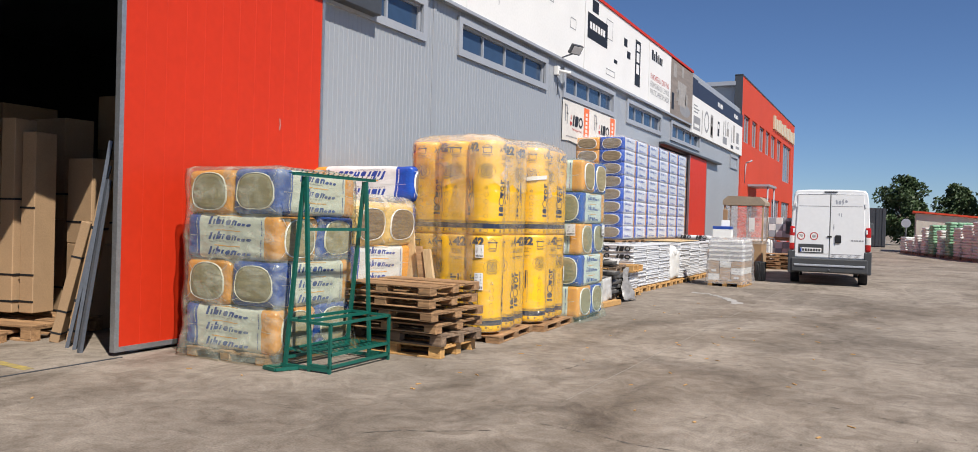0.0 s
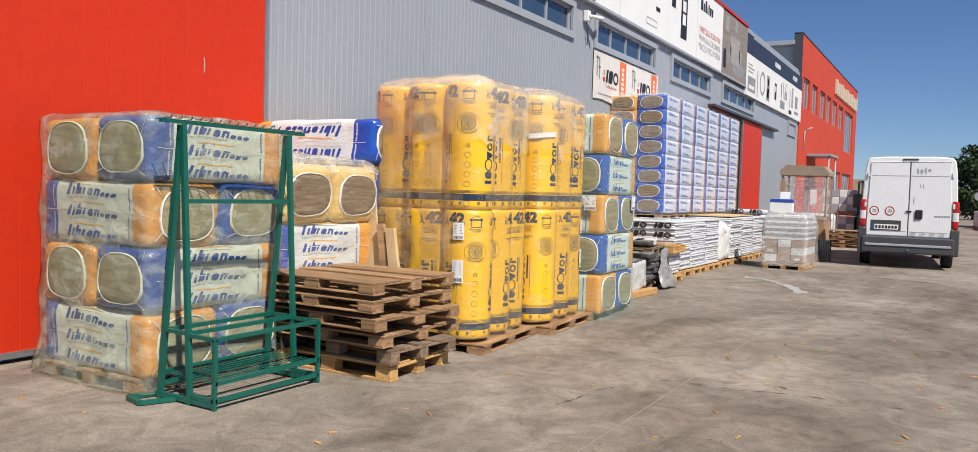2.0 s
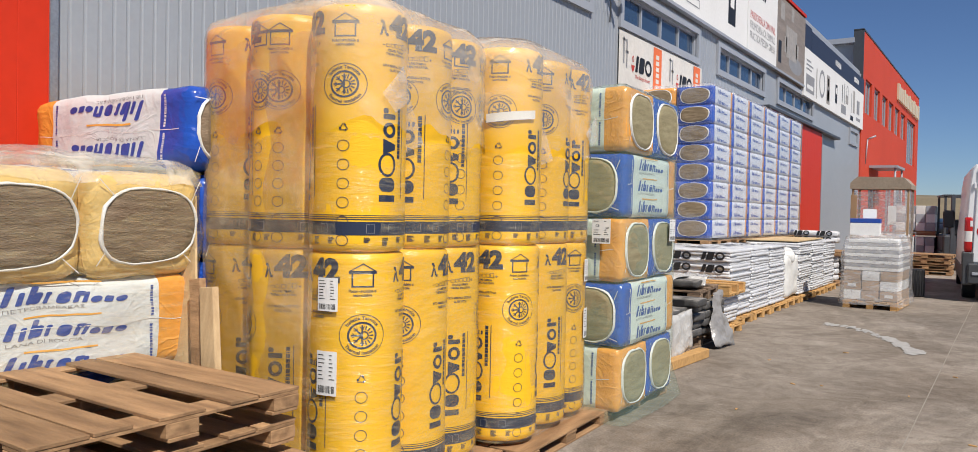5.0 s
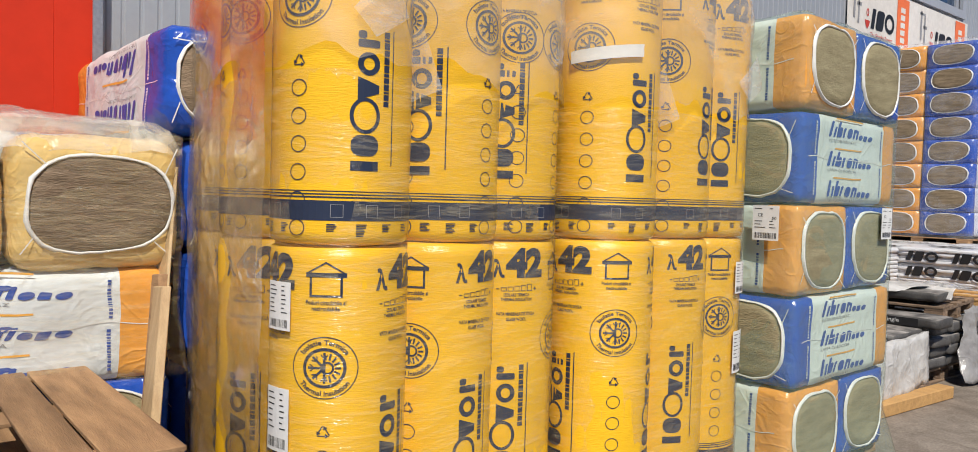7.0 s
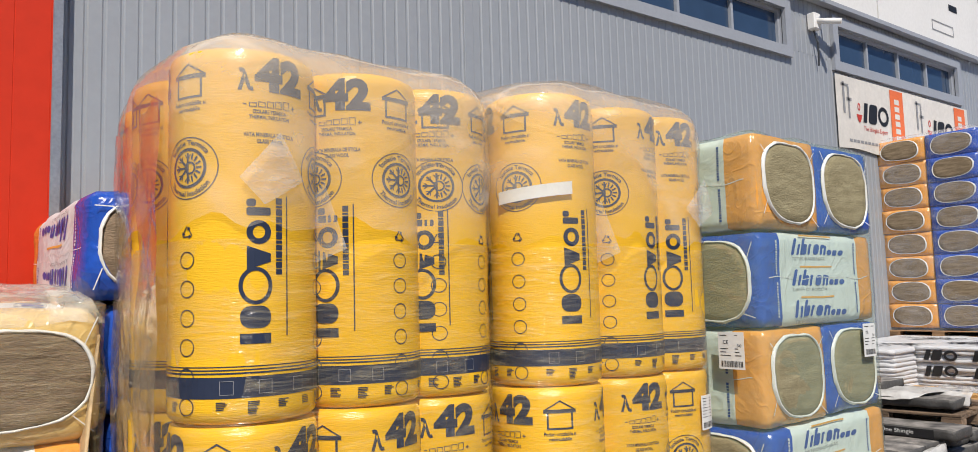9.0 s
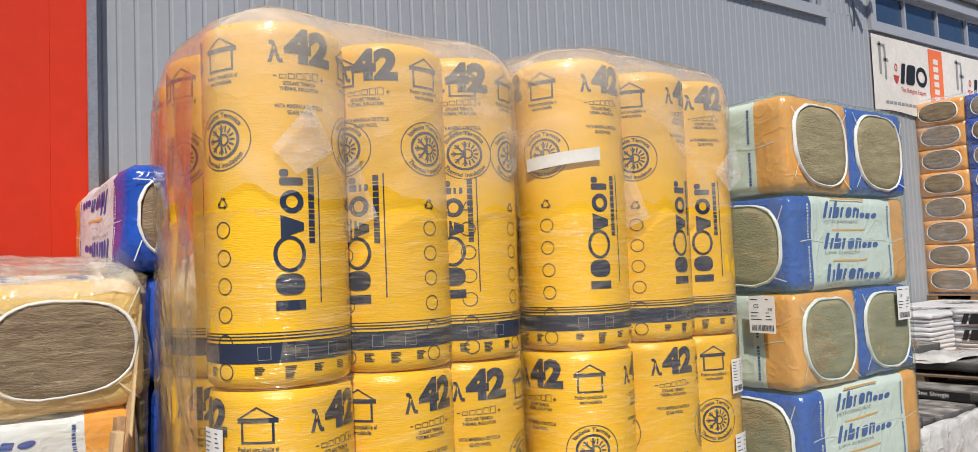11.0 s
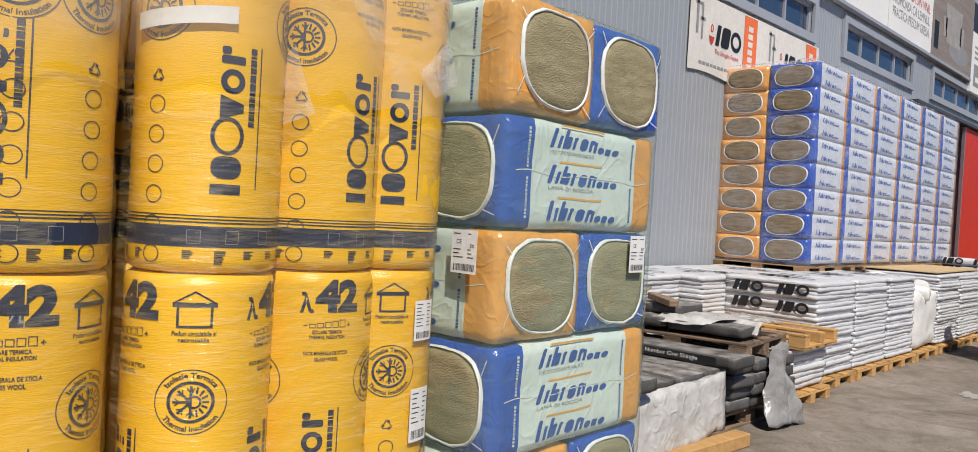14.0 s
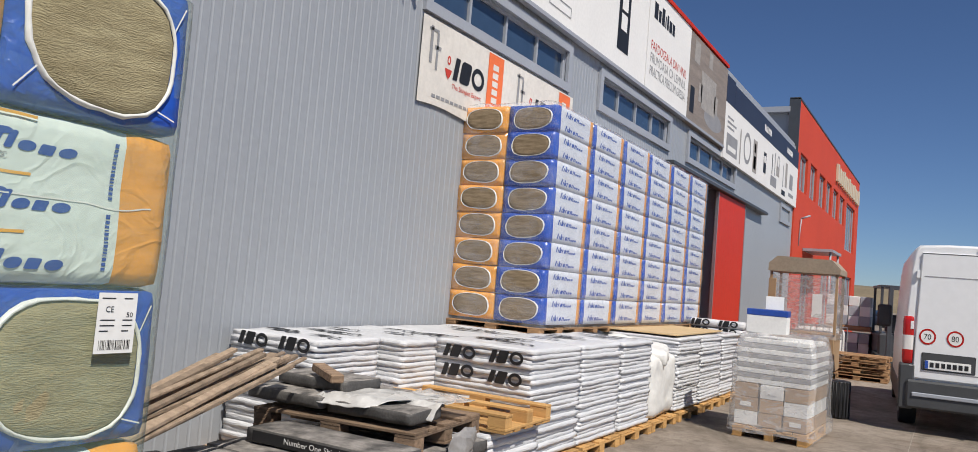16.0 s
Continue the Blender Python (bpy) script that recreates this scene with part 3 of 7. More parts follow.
# ---- sliding doors ----
def sliding_door(name, y0, y1, z1, x, label, slats=0.0):
    d = thing(name, label, "sliding door", kind="structure", m=pose(x, y0, 0))
    L = y1 - y0
    bm = bmesh.new()
    ribbed(bm, 0.05, L - 0.05, 0.09, z1, 0.0, pitch=0.25, depth=0.002, groove=0.008)
    box(bm, -0.05, -0.006, 0.05, L - 0.05, 0.09, z1)
    part("leaf", bm, M["red"], d)
    bm = bmesh.new()
    box(bm, -0.055, 0.012, 0, 0.05, 0.04, z1)
    box(bm, -0.055, 0.012, L - 0.05, L, 0.04, z1)
    box(bm, -0.055, 0.012, 0.05, L - 0.05, 0.04, 0.09)
    part("edge_frame", bm, M["galv"], d, "galvanised steel edge")
    return d


sliding_door("door_1", 5.17, 8.2, 4.45, -6.84, "large red sliding door leaf standing open")
sliding_door("door_2", 28.57, 31.4, 4.0, -6.84, "red sliding door leaf pushed aside")
d = sliding_door("door_3", 24.95, 27.9, 4.0, -7.2, "red door leaf inside the opening")
bm = bmesh.new()
poly(bm, [(0, 0), (.012, -.01), (.02, .05), (.012, .13), (.0, .14), (.006, .06)])
part("scratch", bm, M["palegrey"], bpy.data.objects["door_1"], "small pale scratch in the paint", m=at_xp(.004, 2.23, 2.48))
bm = bmesh.new()
box(bm, W, W + 0.2, -0.5, 9.35, 4.34, 4.58)
structure("door_rail_box", bev(bm, 0.01), M["darktrim"], "dark grey sheet rail cover over the door", "rail")
bm = bmesh.new()
box(bm, W, W + 0.2, 24.8, 33.9, 4.02, 4.1)
structure("door_rail_cover", bev(bm, 0.01), M["darktrim"], "narrow dark rail cover over the far door", "rail")

# ---- fascia boards with prints ----
FX = W + 0.1
for a, b in ((-14, 6.0), (6.0, 12.0), (12.0, 17.72), (17.74, 23.14), (23.16, 25.7)):
    bm = bmesh.new()
    box(bm, W + 0.02, FX, a, b - 0.015, 5.12, 6.98)
    structure("fascia_board", bm, M["board"], "white advertising board along the eaves", "fascia")
bm = bmesh.new()
box(bm, W + 0.02, FX, 25.7, 28.75, 5.05, 6.95)
structure("fascia_photo", bm, M["floorprint"], "advertising board showing a wooden floor and armchair", "fascia")
bm = bmesh.new()
box(bm, W + 0.02, FX, 28.77, 39.0, 4.85, 6.2)
structure("fascia_board_far", bm, M["board"], "white advertising board with grey pictures", "fascia")
bm = bmesh.new()
box(bm, W + 0.02, FX + 0.003, 29.6, 39.0, 6.2, 6.78)
box(bm, W + 0.02, FX, 28.77, 29.6, 6.2, 6.85)
structure("fascia_band", bm, M["navy"], "navy band on the far advertising board", "fascia")
bm = bmesh.new()
box(bm, W - 0.05, FX + 0.03, -14, 28.75, 6.985, 7.06)
structure("eaves_trim", bm, M["red"], "thin red eaves trim", "trim")
bm = bmesh.new()
box(bm, W + 0.02, FX + 0.02, -14, 28.75, 5.06, 5.115)
structure("fascia_trim", bm, M["trim"], "grey sheet trim under the boards", "trim")


def decal(name, bm, material, m, label, category):
    return tagged(part(name, bm, material, m=m), label, category)


def wall_print(name, rects, material, label, y, z, x=FX + 0.003):
    bm = bmesh.new()
    for r in rects:
        rect(bm, *r)
    return decal(name, bm, material, at_xp(x, y, z), label, "printed sign")


# prints on the boards: dark block of a maker's name, doors, a lock, small marks
wall_print("name_block", [(0, 1.45, 0, 0.62)], M["black"], "black printed block on the white board", 17.9, 5.92)
for k in range(6):
    wall_print("name_bar", [(0.15 + .19 * k, .29 + .19 * k, .25, .42)], M["board"], "white bar in the black printed block", 17.9, 5.92, FX + 0.006)
d = wall_print("door_picture", [(0, .5, 0, 1.3)], M["black"], "picture of a tall black door", 21.75, 5.4)
wall_print("door_picture_panel", [(.12, .38, .35, .62), (.12, .38, .68, .95), (.12, .38, 1.0, 1.2)], M["board"], "pale panels in the door picture", 21.75, 5.4, FX + 0.006)
for y, z, w_, h_ in ((18.2, 6.62, .45, .3), (20.7, 6.3, .3, .22), (21.0, 6.02, .3, .2), (19.9, 5.68, .28, .1)):
    wall_print("small_picture", [(0, w_, 0, h_)], M["black"], "small black picture on the white board", y, z)
for y, z, w_, h_ in ((19.3, 5.28, .7, .16), (19.25, 6.2, .5, .5), (13.2, 5.5, .02, 1.2), (15.3, 6.2, .5, .3), (16.8, 5.9, .35, .25)):
    wall_print("faint_picture", [(0, w_, 0, .02), (0, w_, h_ - .02, h_), (0, .02, .02, h_ - .02), (w_ - .02, w_, .02, h_ - .02)], M["greyprint"], "faint grey outline on the white board", y, z)
for a, b, h in ((.0, .2, .3), (.24, .38, .22), (.42, .58, .32), (.62, .68, .22), (.72, .82, .28), (.86, 1.02, .22), (1.06, 1.2, .22)):
    wall_print("name_bar", [(a, b, 0, h)], M["black"], "black bar of a maker's name", 23.4, 6.45)
for k, (s_, mt) in enumerate((("PARDOSEALA DIN VINIL", "redprint"), ("FRUMOASA CA LEMNUL", "greyprint"), ("PRACTICA PRECUM GRESIA", "greyprint"))):
    decal("slogan", fit_bm(text_bm(s_, .2), 2.15, .17), M[mt], at_xp(FX + 0.003, 23.35, 5.86 - .23 * k), "printed slogan in thin capitals", "printed sign")
bm = bmesh.new()                # armchair in the photo board
for q in ((.9, 2.1, .75, 1.3), (.75, 1.0, .6, 1.0), (2.0, 2.3, .6, 1.0), (.95, 2.1, .5, .75), (.3, .7, 1.35, 1.8), (1.4, 1.7, 1.5, 1.85)):
    rect(bm, *q)
decal("armchair_picture", bm, M["palegrey"], at_xp(FX + 0.003, 25.7, 5.05), "pale armchair printed on the photo board", "printed sign")
bm = bmesh.new()
poly(bm, [(2.0 + .75 * math.cos(k * math.pi / 12), .42 + .22 * math.sin(k * math.pi / 12)) for k in range(24)])
decal("rug_picture", bm, M["greyprint"], at_xp(FX + 0.0015, 25.7, 5.05), "round grey rug printed on the photo board", "printed sign")
wall_print("small_sign", [(0, .3, 0, .55)], M["black"], "small black seal on the photo board", 25.85, 5.3)
for y, z, w_, h_, mt in ((29.0, 5.0, 1.1, .5, "greyprint"), (29.15, 5.1, .8, .12, "board"), (29.0, 5.62, .7, .05, "greyprint"), (29.0, 5.74, .9, .05, "greyprint"), (29.0, 5.86, .6, .05, "greyprint"), (30.35, 4.95, .12, .9, "palegrey"),
                         (31.9, 5.0, .5, .9, "palegrey"), (32.0, 5.1, .3, .35, "greyprint"), (32.05, 5.55, .2, .25, "black"), (33.3, 5.2, .35, .6, "black"), (33.36, 5.5, .22, .2, "board"), (34.4, 5.0, .9, .3, "greyprint"), (34.5, 5.35, .1, .6, "black"),
                         (34.9, 5.35, .1, .7, "greyprint"), (35.2, 5.4, .5, .3, "palegrey"), (36.2, 4.95, .6, .16, "black"), (36.3, 5.2, .1, .7, "greyprint"), (36.7, 5.25, .35, .8, "palegrey"), (37.4, 5.05, .9, .12, "greyprint"), (37.5, 5.3, .6, .5, "greyprint")):
    wall_print("room_picture", [(0, w_, 0, h_)], M[mt], "grey interior picture on the far board", y, z, FX + (.005 if mt == "board" else .003))
for y, z, r in ((31.2, 5.5, .42), (35.5, 5.85, .2)):
    bm = bmesh.new()
    ring(bm, 0, 0, r, r, r * .25, 24)
    decal("round_picture", bm, M["greyprint"], at_xp(FX + .004, y, z), "grey ring-shaped picture on the far board", "printed sign")
for y in (33.2, 36.8):
    for k in range(6):
        wall_print("name_bar", [(k * .17, k * .17 + .12, 0, .18)], M["board"], "white bar of a maker's name on the navy band", y, 6.4, FX + 0.006)

# banner under the third window
bn = thing("banner", "dusty white vinyl banner with red-orange strips tied to the wall", "banner", m=pose(W + 0.02, 16.65, 3.32))
bm = bmesh.new()
nx_, nz_ = 26, 8
g = [[bm.verts.new((0.008 + 0.004 * noise.noise(Vector((i * .35, j * .5, 2))), 3.78 * i / nx_, .93 * j / nz_ + 0.02 * math.sin(i * .6) * (1 if j in (0,) else 0))) for i in range(nx_ + 1)] for j in range(nz_ + 1)]
for j in range(nz_):
    for i in range(nx_):
        bm.faces.new((g[j][i], g[j][i + 1], g[j + 1][i + 1], g[j + 1][i])).smooth = True
part("sheet", bm, M["banner"], bn)


def on_banner(name, rects, material, label=""):
    bm = bmesh.new()
    for r in rects:
        rect(bm, *r)
    return part(name, bm, M[material], bn, label, m=at_xp(0.0128, 0, 0))


for o in (0.0, 1.95):
    on_banner("orange_strip", [(o + 1.36, o + 1.72, .02, .91)], "orangeprint", "red-orange strip")
    for k in range(7):
        on_banner("strip_bar", [(o + 1.47, o + 1.6, .12 + .1 * k, .19 + .1 * k)], "banner").matrix_basis = at_xp(0.0145, 0, 0)
    for a, b in ((.62, .71), (.75, .96)):
        bm = bmesh.new()
        lump(bm, o + a, o + b, .38, .64, .012 if b < .72 else .05, .2)
        part("name_block", bm, M["black"], bn, "black leaning block", m=at_xp(0.0128, 0, 0))
    bm = bmesh.new()
    ring(bm, 0, 0, .14, .13, .055, 22)
    part("name_ring", bm, M["black"], bn, "black bold ring", m=at_xp(0.0128, o + 1.15, .51))
    bm = bmesh.new()
    poly(bm, [(o + .46, .47), (o + .60, .47), (o + .57, .40), (o + .53, .36), (o + .49, .40)])
    part("crest", bm, M["redprint"], bn, "small red crest", m=at_xp(0.0128, 0, 0))
    bm = bmesh.new()
    ring(bm, o + .53, .57, .035, .05, .018, 14)
    part("crest_ring", bm, M["redprint"], bn, m=at_xp(0.0128, 0, 0))
    tagged(part("slogan", fit_bm(text_bm("The Shingles Expert", .1), .62, .075, o + .62, .26), M["redprint"], bn, "red slogan", m=at_xp(0.0128, 0, 0)), kind="stuff")
    for k in range(10):
        on_banner("foot_bar", [(o + .25 + k * .09, o + .32 + k * .09, .1, .135)], "greyprint")
    on_banner("figure_sketch", [(o + .15, o + .2, .45, .85), (o + .24, o + .36, .62, .66), (o + .27, o + .31, .4, .8), (o + .12, o + .3, .8, .83)], "greyprint", "grey line sketch")

# flood lamp and camera on the wall
fl = thing("flood_lamp", "small black flood lamp on an arm above the banner", "flood lamp", m=pose(W, 16.35, 5.12))
bm = bmesh.new()
bar(bm, (0.1, 0, 0), (.42, -.1, .05), .025)
part("arm", bm, M["darktrim"], fl)
cube("housing", (-.05, .03, -.17, .17, -.11, .11), M["darktrim"], fl, pose(.48, -.12, .12, 0, 35, -20), .01)
cube("lens", (.031, .036, -.14, .14, -.085, .085), M["lens"], fl, pose(.48, -.12, .12, 0, 35, -20), .002)
cc = thing("security_camera", "white bullet camera on a wall bracket with a hanging cable", "camera", m=pose(W, 16.2, 4.8))
cube("base", (0, .1, -.07, .07, -.1, .1), M["board"], cc, pose(.01, 0, 0), .01)
bm = bmesh.new()
tube(bm, (.1, 0, 0), (.34, .12, -.05), .035, 12)
part("body", bm, M["board"], cc)
bm = bmesh.new()
pts = [(.04, .02, -.1), (.07, .04, -.25), (.05, .08, -.4), (.03, .1, -.52)]
for a, b in zip(pts, pts[1:]):
    tube(bm, a, b, .012, 6)
part("cable", bm, M["darktrim"], cc)
strip_window("window_6", 36.75, 38.3, 4.24, 4.62, 3)

# ---- red office building beyond ----
RY0, RY1, RH = 39.0, 60.0, 8.7
office = thing("office_building", "red clad two-storey office building with window bands", "building", m=pose(W, 0, 0))
UP = [(39.7, 41.4), (42.1, 43.7), (44.5, 46.2), (46.7, 48.3), (48.9, 50.7), (51.4, 53.3)]
bm = bmesh.new()
box(bm, -.25, .05, RY0 + .002, RY1, 0, .5)
holes = [(a, b, 5.6, 6.95) for a, b in UP] + [(54.2, 58.2, 4.5, 6.95)] + [(46.4, 48.9, .5, 3.15), (49.7, 53.2, .5, 3.15), (54.2, 58.2, .5, 3.15), (41.2, 43.2, .5, 2.9)]
ys = sorted({RY0 + .002, RY1} | {h[0] for h in holes} | {h[1] for h in holes})
zs = sorted({.5, RH} | {h[2] for h in holes} | {h[3] for h in holes})
for a, b in zip(ys, ys[1:]):
    for c, d in zip(zs, zs[1:]):
        if not any(h[0] <= a and b <= h[1] and h[2] <= c and d <= h[3] for h in holes):
            box(bm, -.25, .05, a, b, c, d)
bmesh.ops.remove_doubles(bm, verts=list(bm.verts), dist=1e-4)
part("front_wall", bm, M["red_far"], office)
bm = bmesh.new()
box(bm, -19, -.255, RY0 + .25, RY1, 0, RH - .45)
part("side_wall", bm, M["panel"], office, "grey sheet side wall")
bm = bmesh.new()
box(bm, -19, -.26, RY0 - .1, RY1, RH - .445, RH - .25)
part("roof", bm, M["trim"], office)
bm = bmesh.new()
box(bm, -.3, .07, RY0 - .06, RY0, 5.0, RH + .03)
box(bm, -.3, .07, RY0 - .06, RY1, RH + .005, RH + .07)
part("parapet_trim", bm, M["darktrim"], office, "dark edge flashing")
for a, b, c, d in holes:
    w = new("window")
    w.parent = office
    w.matrix_basis = pose(-.1, a, c)
    bm = bmesh.new()
    L, H = b - a, d - c
    for q in ((0, .06, 0, L, 0, .08), (0, .06, 0, L, H - .08, H), (0, .06, 0, .08, .08, H - .08), (0, .06, L - .08, L, .08, H - .08)):
        box(bm, *q)
    nm = max(2, round(L / 1.0))
    for k in range(1, nm):
        box(bm, 0, .06, L * k / nm - .035, L * k / nm + .035, .08, H - .08)
    part("window_frame", bm, M["trim"], w)
    bm = bmesh.new()
    box(bm, .015, .03, .08, L - .08, .08, H - .08)
    part("pane", bm, M["paneblue"], w)
for k in range(13):
    y = 49.4 + k * .78
    bm = bmesh.new()
    box(bm, .06, .16, y, y + .52, 7.35, 8.05 if k % 3 else 8.15)
    part("sign_block", bm, M["signcream"], office, "cream raised sign block")
bm = bmesh.new()
box(bm, .06, 1.1, 41.2, 43.8, 3.5, 3.6)
tube(bm, (1.0, 41.4, 0), (1.0, 41.4, 3.5), .04)
tube(bm, (1.0, 43.6, 0), (1.0, 43.6, 3.5), .04)
part("entrance_canopy", bm, M["trim"], office)
bm = bmesh.new()
tube(bm, (.05, 40.2, 3.6), (.12, 40.2, 4.6), .025)
tube(bm, (.12, 40.2, 4.6), (.4, 40.3, 4.72), .035)
part("wall_lamp", bm, M["trim"], office, "small grey wall lamp")


# ---- pallets ----
def pallet(material, label, L=1.2, D=0.8, h=0.144, group="pallets", seed=0):
    """A pallet, long side along x, origin at the middle of its foot."""
    rnd = random.Random(seed)
    p = thing("pallet", label, "pallet", group)
    k = h / 0.144
    bd, blk = 0.022 * k, 0.078 * k

    def plank(name, x0, x1, y0, y1, z0, z1):
        bm = bmesh.new()
        j = lambda: rnd.uniform(-0.004, 0.004)
        box(bm, x0 + j(), x1 + j(), y0 + j(), y1 + j(), z0, z1)
        bev(bm, 0.003)
        return part(name, bm, material, p)

    for y in (-D / 2 + 0.05, 0, D / 2 - 0.05):
        plank("bottom_board", -L / 2, L / 2, y - 0.05, y + 0.05, 0, bd)
        for x in (-L / 2 + 0.0725, 0, L / 2 - 0.0725):
            plank("block", x - 0.072, x + 0.072, y - 0.05, y + 0.05, bd, bd + blk)
    for x in (-L / 2 + 0.0725, 0, L / 2 - 0.0725):
        plank("stringer_board", x - 0.072, x + 0.072, -D / 2, D / 2, bd + blk, 2 * bd + blk)
    for i, w in enumerate((0.145, 0.1, 0.145, 0.1, 0.145)):
        y = (-D / 2 + 0.0725, -0.195, 0, 0.195, D / 2 - 0.0725)[i]
        plank("deck_board", -L / 2, L / 2, y - w / 2, y + w / 2, 2 * bd + blk, 3 * bd + blk)
    return p


FAR = pose(0, 0, -50)
PAL = pallet(M["wood"], "used wooden euro pallet", seed=1)
PAL_OLD = pallet(M["oldwood"], "dark weathered wooden pallet", seed=2)
PAL_NEW = pallet(M["newwood"], "fresh orange-toned wooden pallet", seed=3)
used = set()


def put(src, m, label="", group=""):
    """The thing itself at its first use, copies after that."""
    if src.name in used:
        ob = copy_thing(src, m)
    else:
        used.add(src.name)
        ob = src
        ob.matrix_basis = m
    if label:
        ob["label"] = label
    if group:
        ob["group"] = group
    return ob


# ---- stone wool packs ----
def soft_box(bm, L, D, H, nx, ny, nz, r, amp, seed, mats):
    """A bulging rounded box centred in plan, standing on z = 0; mats(x, y, z, axis) picks the material."""
    grid = {}

    def v(i, j, k):
        key = (i, j, k)
        if key not in grid:
            x, y, z = (i / nx - 0.5) * L, (j / ny - 0.5) * D, (k / nz - 0.5) * H
            c = Vector((max(-L / 2 + r, min(L / 2 - r, x)), max(-D / 2 + r, min(D / 2 - r, y)), max(-H / 2 + r, min(H / 2 - r, z))))
            d = Vector((x, y, z)) - c
            p = c + d.normalized() * r if d.length > 1e-9 else Vector((x, y, z))
            q = p * 5.0 + Vector((seed * 7.1, seed * 3.3, 0))
            p += noise.noise_vector(q) * amp + noise.noise_vector(q * 2.7) * amp * 0.4
            grid[key] = bm.verts.new((p.x, p.y, p.z + H / 2))
        return grid[key]

    def sheet(n1, n2, f, axis, flip):
        for a in range(n1):
            for b in range(n2):
                vs = [f(a, b), f(a + 1, b), f(a + 1, b + 1), f(a, b + 1)]
                g = bm.faces.new(vs[::-1] if flip else vs)
                g.smooth = True
                c = g.calc_center_median()
                g.material_index = mats(c.x, c.y, c.z, axis)

    sheet(nx, ny, lambda a, b: v(a, b, 0), "z", True)
    sheet(nx, ny, lambda a, b: v(a, b, nz), "z", False)
    sheet(nx, nz, lambda a, b: v(a, 0, b), "y", False)
    sheet(nx, nz, lambda a, b: v(a, ny, b), "y", True)
    sheet(ny, nz, lambda a, b: v(0, a, b), "x", True)
    sheet(ny, nz, lambda a, b: v(nx, a, b), "x", False)


def wordmark(w, h):
    """A blue wordmark as plain rounded leaning blocks: six bold ones, then three small."""
    bm = bmesh.new()
    u = w / 10.0
    sl = .2
    for a, b, lo, hi, r in ((.0, .5, 0, 1, .1), (.95, 1.35, 0, .66, .05), (1.6, 2.05, 0, 1, .08), (1.95, 2.65, .0, .66, .25),
                            (2.95, 3.35, 0, .66, .06), (3.2, 3.75, .48, .66, .08), (3.95, 5.0, 0, .66, .22), (5.3, 5.72, 0, .66, .08), (5.6, 6.35, .42, .66, .16), (6.0, 6.4, 0, .6, .06),
                            (6.65, 7.55, .0, .36, .18), (7.75, 8.5, 0, .36, .05), (8.75, 9.75, 0, .36, .18)):
        lump(bm, a * u, b * u, lo * h, hi * h, r * h, sl)
    return bm


